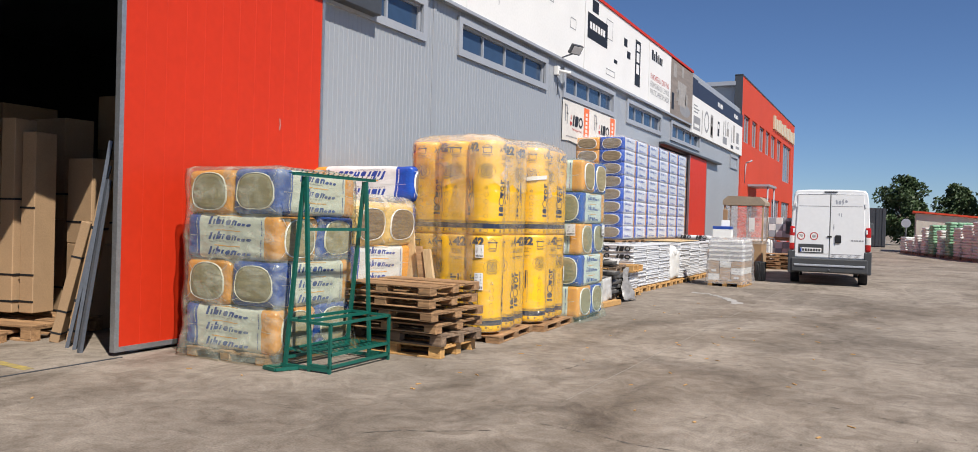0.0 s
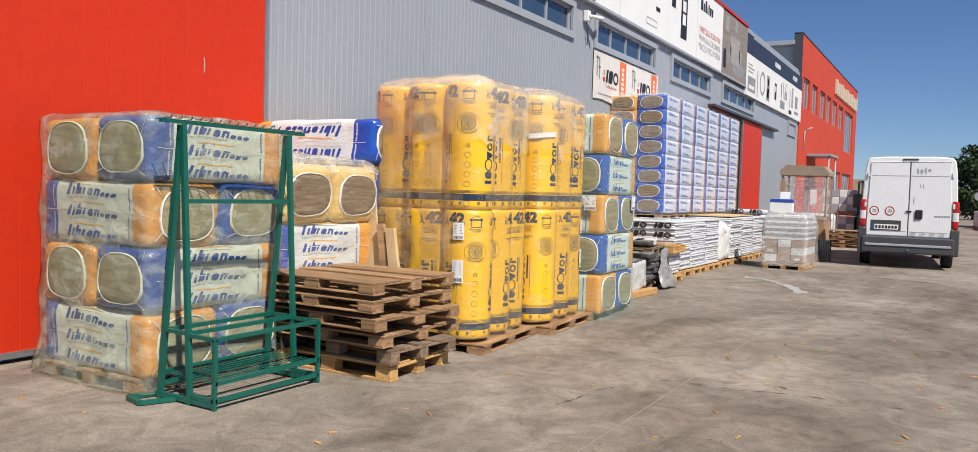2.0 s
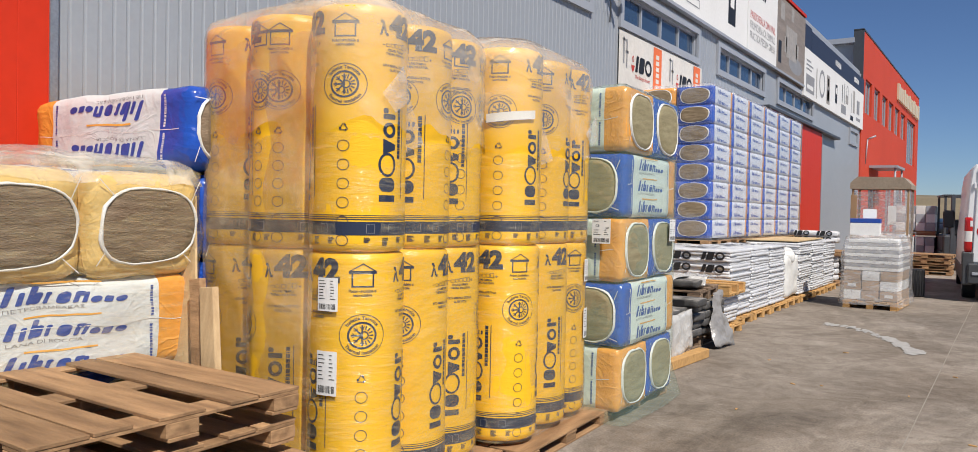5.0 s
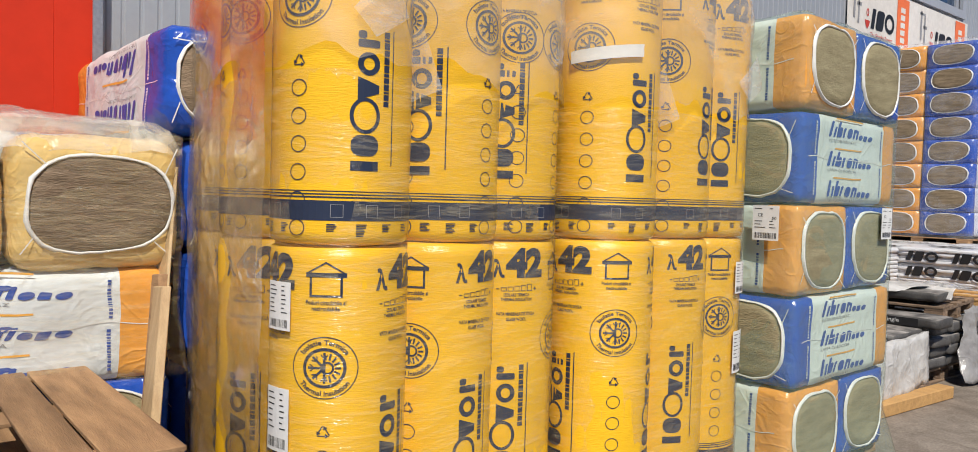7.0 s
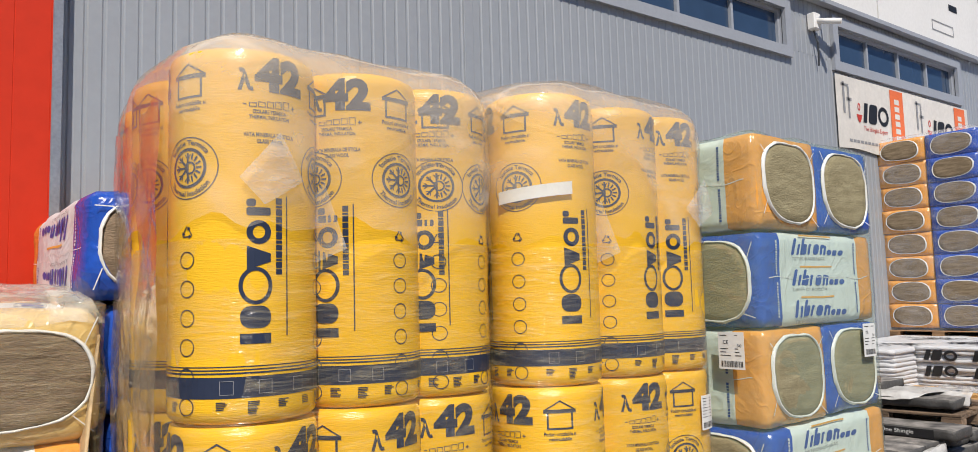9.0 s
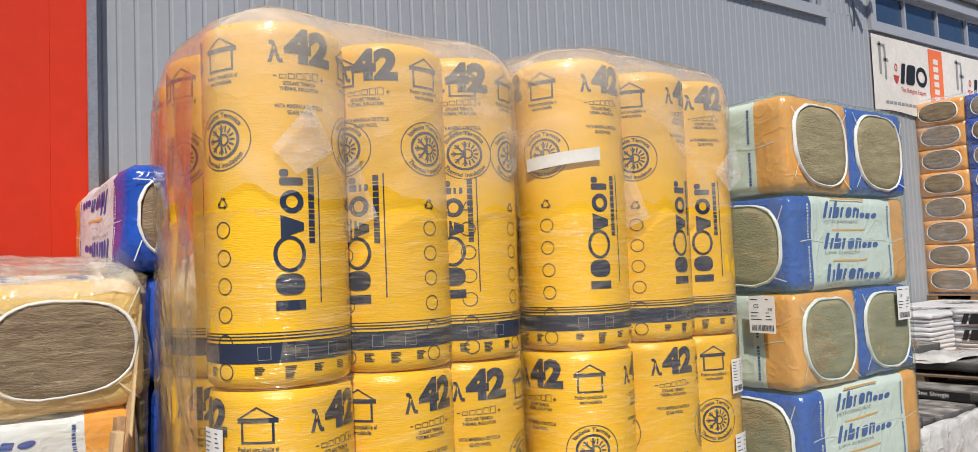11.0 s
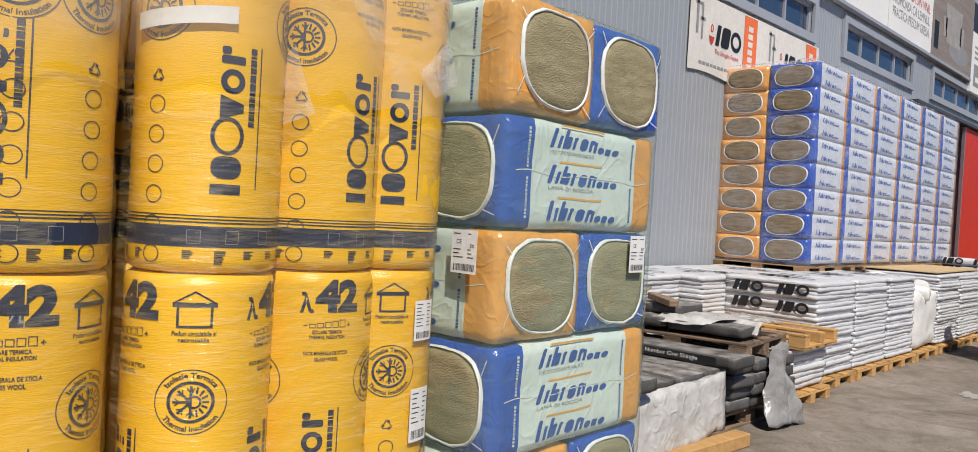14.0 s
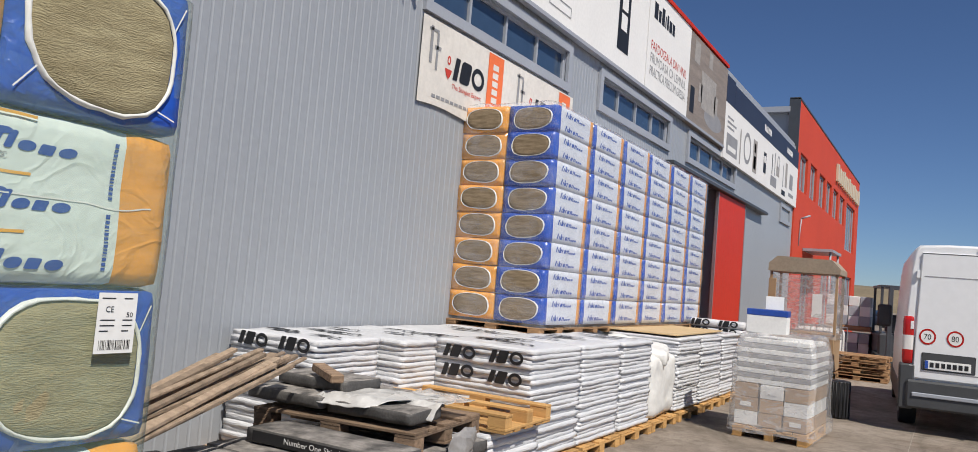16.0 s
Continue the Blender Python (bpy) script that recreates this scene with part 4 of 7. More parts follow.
def wool_pack(L, D, H, rows, big, label, middle, seed, amp=0.006, r=0.045, sides=("front", "back", "top"), oval=(0.37, 0.40), ends=None, wool=None):
    """Stone wool slabs in a sleeve: blue band and end at -x, orange at +x, wool showing through an oval in each end."""
    p = thing("stone_wool_pack", label, "insulation pack", "stone wool packs")
    bb, ob_ = (L * 0.155, L * 0.17) if big else (L * 0.10, L * 0.085)
    bm = bmesh.new()
    nx, ny, nz = (26, 14, 10) if big else (20, 8, 5)
    soft_box(bm, L - 0.008, D - 0.008, H - 0.004, nx, ny, nz, r, amp, seed,
             lambda x, y, z, ax: 1 if x < -L / 2 + bb else (2 if x > L / 2 - ob_ else 0))
    part("wrap", bm, [middle, *(ends or (M["blue"], M["orange"]))], p)
    for sgn in (-1, 1):
        # exposed wool, and the white edge of the torn sleeve round it
        rx, ry = D * oval[0], H * oval[1]
        rnd = random.Random(seed * 5 + sgn)
        ph = rnd.uniform(0, 6)
        shape = []
        nn = 40 if big else 26
        for k in range(nn):
            a = 2 * math.pi * k / nn
            c, s = math.cos(a), math.sin(a)
            q = 1 / (abs(c) ** 2.7 + abs(s) ** 2.7) ** (1 / 2.7)
            q *= 1 + 0.03 * math.sin(2 * a + ph) + 0.02 * math.sin(3 * a + ph * 2) + rnd.uniform(-.008, .008)
            shape.append((rx * q * c, ry * q * s))
        bm = bmesh.new()
        c0 = bm.verts.new((0.014, 0, 0))
        rings_ = []
        for f in (0.25, 0.5, 0.75, 0.92, 1.0):
            rings_.append([bm.verts.new(((0.0 if f == 1 else 0.013) + noise.noise(Vector((a * 7 * f, b * 40 * f, seed))) * 0.006, a * f, b * f)) for a, b in shape])
        for k in range(nn):
            k2 = (k + 1) % nn
            bm.faces.new((c0, rings_[0][k], rings_[0][k2])).smooth = True
            for i in range(4):
                bm.faces.new((rings_[i][k], rings_[i + 1][k], rings_[i + 1][k2], rings_[i][k2])).smooth = True
        mm = Matrix.Translation((sgn * (L / 2 - 0.002), 0, H / 2)) @ (Matrix.Rotation(math.pi, 4, "Z") if sgn < 0 else Matrix())
        part("wool_end", bm, wool or M["wool"], p, m=mm)
        bm = bmesh.new()
        wob = [1 + rnd.uniform(-.012, .016) for _ in shape]
        sec = [(0.985, 0.006), (0.995, 0.013), (1.025, 0.012), (1.045, 0.0)]
        rr = [[bm.verts.new((out, a * (f if f < 1.01 else f * wob[k]), b * (f if f < 1.01 else f * wob[k]))) for k, (a, b) in enumerate(shape)] for f, out in sec]
        for k in range(nn):
            k2 = (k + 1) % nn
            for i in range(3):
                bm.faces.new((rr[i][k], rr[i + 1][k], rr[i + 1][k2], rr[i][k2])).smooth = True
        part("sleeve_edge", bm, M["rim"], p, "torn white sleeve edge", m=mm)
        if big:
            # welded seams from the torn edge to the pack's corners
            for a0 in (.62, 2.45, 3.8, 5.5):
                a0 += rnd.uniform(-.15, .15)
                k = int(a0 / (2 * math.pi) * nn) % nn
                p0 = Vector((shape[k][0] * 1.04, shape[k][1] * 1.04))
                p1 = Vector((math.copysign(D / 2 - .035, p0.x), math.copysign(H / 2 - .045, p0.y) + rnd.uniform(-.03, .03)))
                sd_ = (p1 - p0).orthogonal().normalized() * .0022
                bm = bmesh.new()
                bm.faces.new([bm.verts.new((.007, q.x, q.y)) for q in (p0 - sd_, p1 - sd_, p1 + sd_, p0 + sd_)])
                part("end_seam", bm, M["rim"], p, m=mm)
    # prints on the long sides and on top, following the swell of the wrap
    def lay(name, bm, material, m, side, label="", kind=""):
        for v in bm.verts:
            q = m @ v.co
            if side == "top":
                q.z = H - 0.002
                out = Vector((0, 0, 1))
            else:
                out = Vector((0, -1 if side == "front" else 1, 0))
                q.y = out.y * (D / 2 - 0.004)
            c = q - Vector((0, 0, H / 2))
            c.z *= (H - 0.004) / H
            k = c * 5.0 + Vector((seed * 7.1, seed * 3.3, 0))
            v.co = q + noise.noise_vector(k) * amp + noise.noise_vector(k * 2.7) * amp * 0.4 + out * 0.0022
        return tagged(part(name, bm, material, p, label), kind=kind)

    x0, x1 = -L / 2 + bb, L / 2 - ob_
    mw = x1 - x0
    for side in sides:
        span = H if side != "top" else D
        if side == "top":
            mm = Matrix.Translation((0, -D / 2, H))
        elif side == "front":
            mm = at_yn(0, -D / 2, 0)
        else:
            mm = Matrix.Rotation(math.pi, 4, "Z") @ at_yn(0, -D / 2, 0)
            x0, x1 = -L / 2 + ob_, L / 2 - bb
        h = (H / rows) * (0.46 if big else 0.43)
        cnt = max(2, round(span / (H / rows)))
        for i in range(cnt):
            zc = span * (i + 0.5) / cnt
            lay("wordmark", fit_bm(wordmark(1, 0.3), mw * (0.68 if big else 0.64), h), M["blueprint"], mm @ Matrix.Translation((x0 + mw * 0.14, zc - h * 0.45, 0)), side, "blue wordmark drawn as slanted blocks", "stuff")
            if big:
                bm = bmesh.new()
                for k in range(6):
                    rect(bm, mw * .07 * k, mw * .07 * (k + 1), 0, h * 0.1)
                bmesh.ops.remove_doubles(bm, verts=list(bm.verts), dist=1e-5)
                lay("orange_bar", bm, M["orangebar"], mm @ Matrix.Translation((x0 + mw * 0.24, zc + h * 0.66, 0)), side, "orange printed bar")
                key = "LANA DI ROCCIA" if i % 2 else "\u03a0\u0395\u03a4\u03a1\u039f\u0392\u0391\u039c\u0392\u0391\u039a\u0391\u03a3"
                lay("writing", fit_bm(text_bm(key, 0.03), mw * 0.42, 0.015), M["greyprint"], mm @ Matrix.Translation((x0 + mw * 0.15, zc - h * 0.45 - 0.026, 0)), side, "small grey capitals", "stuff")
        if big:
            # an address along the bands, as rows of small bars
            for xx, mat_, nm in ((x0 - 0.036, "white", "band_bar"), (x1 - 0.024, "blueprint", "edge_bar")):
                bm = bmesh.new()
                y = 0.045
                while y < span - 0.06:
                    for q in (.009, .009, .009, .003, .005, .004, .009, .005, .008, .009, .003, .008, .009, .012):
                        if y < span - 0.05:
                            rect(bm, xx, xx + 0.013, y, y + q)
                        y += q + .0045
                    y += .035
                lay(nm, bm, M[mat_], mm, side, "", "stuff")
        if big and side != "top":
            # a seam round the sleeve
            bm = bmesh.new()
            pts = [Vector((-L / 2 + 0.07 + (L - 0.14) * q / 40, span * 0.5 + noise.noise(Vector((q * 0.13, seed, 3))) * 0.02, 0)) for q in range(41)]
            for a, b in zip(pts, pts[1:]):
                poly(bm, [(a.x, a.y), (b.x, b.y), (b.x, b.y + 0.004), (a.x, a.y + 0.004)])
            bmesh.ops.remove_doubles(bm, verts=list(bm.verts), dist=1e-5)
            lay("seam", bm, M["rim"], mm, side)
    return p


def goods_label(w, h, seed, m, label, R=None, turn=0.0):
    """A white goods label with unreadable lines and a bar code; R bends it round a roll."""
    rnd = random.Random(seed)

    def bend(bm):
        if R:
            for v in bm.verts:
                a = v.co.x / R
                rr = R + 0.012 + v.co.z
                v.co = Vector((rr * math.cos(a), rr * math.sin(a), v.co.y))
        return bm

    t = thing("goods_label", label, "label", "goods labels", m)
    bm = bmesh.new()
    for k in range(6):
        box(bm, w * k / 6, w * (k + 1) / 6, 0, h, 0, 0.0015)
    bmesh.ops.remove_doubles(bm, verts=list(bm.verts), dist=1e-5)
    part("paper", bend(bm), M["label"], t)
    bm = bmesh.new()
    for r in range(7):
        y = h * (0.9 - r * 0.09)
        for x0, x1 in ((.08, rnd.uniform(.3, .5)), (.65, rnd.uniform(.75, .92))) if R or r in (0, 4, 5, 6) else ():
            poly(bm, [(w * x0, y), (w * x1, y), (w * x1, y + h * .02), (w * x0, y + h * .02)], .0024)
    tagged(part("print_lines", bend(bm), M["black"], t), kind="stuff")
    bm = bmesh.new()
    x = w * .1
    while x < w * .9:
        q = rnd.choice((.012, .02, .03)) * w
        poly(bm, [(x, h * .06), (x + q, h * .06), (x + q, h * .22), (x, h * .22)], .0024)
        x += q + rnd.choice((.012, .02, .03)) * w
    tagged(part("bar_code", bend(bm), M["black"], t), kind="stuff")
    if R is None:
        bm = fit_bm(text_bm("CE", .1), w * .2, h * .1, w * .2, h * .68)
        for v in bm.verts:
            v.co.z = .0026
        part("conformity_mark", bm, M["black"], t)
        bm = fit_bm(text_bm("50", .1), w * .17, h * .08, w * .74, h * .6)
        for v in bm.verts:
            v.co.z = .0026
        part("thickness_number", bm, M["black"], t)
    return t


PACK_W = wool_pack(1.2, 0.6, 0.44, 2.6, True, "stone wool pack in white, blue and orange film", M["white"], 1, amp=0.015, r=0.06)
PACK_G = wool_pack(1.1, 0.552, 0.452, 2.6, True, "stone wool pack with pale green film", M["greenfilm"], 2, r=0.03, oval=(0.39, 0.42))
PACK_S = wool_pack(0.985, 0.6, 0.300, 2, False, "thin stone wool pack in white, blue and orange film", M["lavender"], 3, amp=0.003, r=0.01, sides=("front", "back"), wool=M["tanwool"])
PACK_Y = wool_pack(1.2, 0.6, 0.5, 2, True, "yellowed stone wool pack with loose film", M["white"], 4, amp=0.014, r=0.085, ends=(M["yellowfilm"], M["yellowfilm"]), oval=(0.4, 0.36), wool=M["brownwool"])


PACK_B = wool_pack(1.2, 0.6, 0.44, 2, True, "stone wool pack in white and blue film with a torn end", M["white"], 6, amp=0.015, r=0.06, oval=(0.40, 0.42), wool=M["brownwool"])


def layer(src, cx, cy, z, along, flip=0, ang=0.0, D=0.6, label="", jit=0.8):
    """Two packs side by side, head to tail; along: 'x' or 'y'. flip turns both end for end."""
    base = pose(cx, cy, z, 0, 0, ang + (0 if along == "x" else 90))
    for k, s in enumerate((-1, 1)):
        turn = 180 if (k + flip) % 2 else 0
        put(src, base @ pose(0, s * D / 2, 0, random.uniform(-.5, .5), random.uniform(-.5, .5), turn + random.uniform(-jit, jit)), label)


def hull_film(name, pts, zs, material, parent=None, top=True, seed=0, amp=0.008, label="", n=72, grow=None, hood=0.02, ragged=0.0):
    """Stretch film drawn tight round points in plan (x, y, r), up through the heights zs, wrinkled, closed on top."""
    cx = sum(p[0] for p in pts) / len(pts)
    cy = sum(p[1] for p in pts) / len(pts)
    # tight outline: the hull of the circles
    cloud = [(x + r * math.cos(a * math.pi / 10), y + r * math.sin(a * math.pi / 10)) for x, y, r in pts for a in range(20)]
    cloud = sorted(set(cloud))

    def half(seq):
        out = []
        for q in seq:
            while len(out) > 1 and (out[-1][0] - out[-2][0]) * (q[1] - out[-2][1]) - (out[-1][1] - out[-2][1]) * (q[0] - out[-2][0]) <= 0:
                out.pop()
            out.append(q)
        return out[:-1]

    h = half(cloud) + half(cloud[::-1])
    # even steps along the outline
    per = [math.dist(h[i], h[(i + 1) % len(h)]) for i in range(len(h))]
    tot, line = sum(per), []
    for k in range(n):
        s, i = tot * k / n, 0
        while s > per[i]:
            s -= per[i]
            i += 1
        f = s / per[i]
        a, b = h[i], h[(i + 1) % len(h)]
        line.append((a[0] + (b[0] - a[0]) * f, a[1] + (b[1] - a[1]) * f))
    bm = bmesh.new()
    rows = []
    for j, z in enumerate(zs):
        g = grow(j) if grow else 0.0
        row = []
        for k, (x, y) in enumerate(line):
            d = Vector((x - cx, y - cy)).normalized()
            w = noise.noise(Vector((x * 3, y * 3, z * 6 + seed))) * amp + g
            low = ragged * (0.5 + noise.noise(Vector((x * 2.6, y * 2.6, seed + 3))) + 0.4 * noise.noise(Vector((x * 9, y * 9, seed)))) * max(0.0, 1 - j / 6)
            row.append(bm.verts.new((x + d.x * w, y + d.y * w, z + low + noise.noise(Vector((x * 2, y * 2, seed + 9))) * amp)))
        rows.append(row)
    for a, b in zip(rows, rows[1:]):
        for k in range(n):
            bm.faces.new((a[k], a[(k + 1) % n], b[(k + 1) % n], b[k])).smooth = True
    if top:
        prev = rows[-1]
        for f, up in ((0.93, 0.03), (0.78, 0.03 + hood * .5), (0.5, 0.03 + hood * .85), (0.25, 0.03 + hood)):
            inner = [bm.verts.new((cx + (v.co.x - cx) * f, cy + (v.co.y - cy) * f, zs[-1] + up + noise.noise(Vector((v.co.x * 5 * f, v.co.y * 5 * f, seed))) * 0.02)) for v in rows[-1]]
            for k in range(n):
                bm.faces.new((prev[k], prev[(k + 1) % n], inner[(k + 1) % n], inner[k])).smooth = True
            prev = inner
        c = bm.verts.new((cx, cy, zs[-1] + 0.03 + hood))
        for k in range(n):
            bm.faces.new((prev[k], prev[(k + 1) % n], c)).smooth = True
    return part(name, bm, material, parent, label)


# stack by the red door: four layers on a pallet, wrapped in greenish film
put(PAL, pose(-5.85, 6.25, 0, 0, 0, 91) @ Matrix.Diagonal((1, 1.3, .7, 1)), "wooden pallet under the wrapped stone wool stack")
for i in range(4):
    layer(PACK_W, -5.84, 6.27, 0.1 + 0.444 * i, "xy"[i % 2], flip=0, ang=1.5, jit=1.6)
def wrapped_stack(cx, cy, e, z0, z1, steps, material, seed, amp, label, foot=0.03, body=0.008, ang=0.0):
    """Film round a square stack: its sides, and the sheet drawn over the top."""
    w = thing("stretch_wrap", label, "stretch film")
    ca, sa = math.cos(radians(ang)), math.sin(radians(ang))
    pts = [(cx + (a * ca - b * sa) * e, cy + (a * sa + b * ca) * e, 0.035) for a in (-1, 1) for b in (-1, 1)]
    hull_film("side_film", pts, [z0 + (z1 - 0.1 - z0) * k / steps for k in range(steps + 1)], material, w, top=False, seed=seed, amp=amp, n=90, grow=lambda j: foot * (3 - j) / 3 + body if j < 3 else body)
    hull_film("top_film", pts, [z1 - 0.1, z1 - 0.05, z1], material, w, seed=seed, amp=amp, n=90, grow=lambda j: body)
    return w


wrapped_stack(-5.845, 6.265, 0.575, 0.02, 1.865, 18, M["greenwrap"], 3, 0.024, "pale green stretch film round the stone wool stack", foot=0.06, body=0.012, ang=1.5)

# low stack behind the pallets
put(PAL, pose(-5.92, 7.5, 0, 0, 0, 90) @ Matrix.Diagonal((1, 1, .87, 1)))
put(PAL_OLD, pose(-5.92, 7.5, 0.125, 0, 0, 90) @ Matrix.Diagonal((1, 1, .87, 1)))
layer(PACK_W, -5.93, 7.52, 0.25, "x", flip=0)
layer(PACK_W, -5.93, 7.52, 0.25 + 0.435, "y", flip=0, ang=-1)
for s_ in (-1, 1):
    put(PACK_Y, pose(-5.9, 7.53 + s_ * 0.3, 0.25 + 0.885, random.uniform(-1, 1), 2.5, 1.5))
wrapped_stack(-5.9, 7.53, 0.585, 0.7, 1.63, 12, M["film"], 8, 0.03, "loose clear film over the yellowed stone wool packs", foot=0.02)
lf = thing("loose_film", "loose milky film bunched over the yellowed packs", "stretch film")
bm = bmesh.new()
g = []
for j in range(31):
    row = []
    for i in range(31):
        u, v = i / 30 - .5, j / 30 - .5
        e = max(abs(u), abs(v)) * 2
        z = 1.695 + .04 * (1 - e) - .06 * u - (.11 if e > .97 else .03 if e > .9 else 0)
        q = Vector((u * 6, v * 6, 3))
        row.append(bm.verts.new((-5.9 + u * 1.22, 7.53 + v * 1.22, z + noise.noise(q) * .035 + noise.noise(q * 2.7) * .014)))
    g.append(row)
for j in range(30):
    for i in range(30):
        bm.faces.new((g[j][i], g[j][i + 1], g[j + 1][i + 1], g[j + 1][i])).smooth = True
part("top_sheet", bm, M["milkfilm"], lf)
# torn end blowing out beside the pack
bm = bmesh.new()
g = [[bm.verts.new((-5.33 + .2 * a / 8 + .02 * noise.noise(Vector((a, b, 1))), 6.96 + .03 * noise.noise(Vector((a * .6, b, 4))), 1.50 - .03 * a / 8 + (b - 1) * .022 * (1 - a / 11) + .02 * noise.noise(Vector((a * .5, b * .2, 8))))) for b in range(4)] for a in range(9)]
for a in range(8):
    for b in range(3):
        bm.faces.new((g[a][b], g[a + 1][b], g[a + 1][b + 1], g[a][b + 1])).smooth = True
part("torn_end", bm, M["milkfilm"], lf)

# stacks by the wall, print upside down
for yy, top in ((8.46, 2.1), (9.16, 2.16)):
    put(PAL, pose(-6.1, yy, 0))
    put(PAL_OLD, pose(-6.1, yy, 0.144))
    for i in range(4):
        z = 0.288 + 0.448 * i
        m = pose(-6.1, yy - .09, z + 0.445, 180, 0, 180) if i == 3 else pose(-6.1, yy, z, 0, 0, 180)
        put(PACK_B, m @ pose(0, 0, 0, 0, 0, (0.5 if i == 3 else 0) + random.uniform(-1, 1)) @ Matrix.Diagonal((1.16, 1, 1, 1) if i == 3 else (1.14, 1, 1, 1)))

# green-filmed stack
put(PAL, pose(-4.7, 11.17, -0.002, 0, 0, 90) @ Matrix.Diagonal((1, 1, 0.5, 1)), "old pallet under the green-filmed packs")
for i in range(5):
    layer(PACK_G, -4.66 + (0, .01, 0, 0, .015)[i], 11.16, 0.07 + 0.455 * i, "xy"[i % 2], flip=0, ang=2.0, D=0.552)
wrapped_stack(-4.66, 11.16, 0.521, 0.01, 2.325, 26, M["greenclear"], 5, 0.008, "thin green stretch film round the stone wool stack", foot=0.08, body=0.008, ang=2.0)
goods_label(0.14, 0.17, 4, at_yn(-4.30, 10.578, 1.25), "white printed goods label stuck on a pack")
goods_label(0.12, 0.17, 5, at_xp(-4.088, 11.50, 1.25), "white printed goods label stuck on a pack")

# tall stacks of thin packs standing on the white shingle piles
for c in range(6):
    y = 18.13 + 1.016 * c
    put(PAL, pose(-6.37, y, 0.985, 0, 0, 0) @ Matrix.Diagonal((1, 1, 0.7, 1)), "wooden pallet under the tall pack stack")
    for k in range(8):
        for s in (-1, 1):
            put(PACK_S, pose(-6.37 + s * 0.3, y + random.uniform(-.012, .012), 1.087 + 0.2975 * k, 0, 0, (90 if s > 0 else 270) + random.uniform(-.6, .6)))
    w = thing("stretch_wrap", "hazy stretch film round a tall stack of thin packs", "stretch film", "films round the thin pack stacks")
    hull_film("side_film", [(-6.37 + a * 0.585, y + b * 0.475, 0.02) for a in (-1, 1) for b in (-1, 1)], [1.06 + 0.0796 * k for k in range(30)], M["stackfilm"], w, top=False, seed=20 + c, amp=0.010, n=110, grow=lambda j: 0.008)
    hull_film("top_film", [(-6.37 + a * 0.585, y + b * 0.475, 0.02) for a in (-1, 1) for b in (-1, 1)], [3.3684, 3.42, 3.475], M["stackfilm"], w, seed=20 + c, amp=0.010, n=110, grow=lambda j: 0.008)

# ---- glass wool rolls ----
R1, RH1 = 0.224, 1.14


def swell(a, z):
    """How far a roll's wrap swells out at an angle and a height."""
    return noise.noise(Vector((math.cos(a) * 2, math.sin(a) * 2, z * 5))) * 0.0022


def wrap_round(bm, R, off=0.0016, step=0.02):
    """Bend a flat print (x along the girth, y up) round a roll."""
    y = min(v.co.y for v in bm.verts) + 0.06
    while y < max(v.co.y for v in bm.verts) - 0.01:
        bmesh.ops.bisect_plane(bm, geom=list(bm.verts) + list(bm.edges) + list(bm.faces), plane_co=(0, y, 0), plane_no=(0, 1, 0))
        y += 0.06
    xs = [v.co.x for v in bm.verts]
    x = min(xs) + step
    while x < max(xs):
        bmesh.ops.bisect_plane(bm, geom=list(bm.verts) + list(bm.edges) + list(bm.faces), plane_co=(x, 0, 0), plane_no=(1, 0, 0))
        x += step
    for v in bm.verts:
        a = v.co.x / (R * 0.925)
        q = R + off + swell(a, v.co.y)
        v.co = Vector((q * math.cos(a), q * math.sin(a), v.co.y))
    return bm


def text_at(bm, s, w, h, x, y, bold=0.0022):
    merge(bm, fit_bm(text_bm(s, 0.1, 0.0, bold), w, h, x, y))


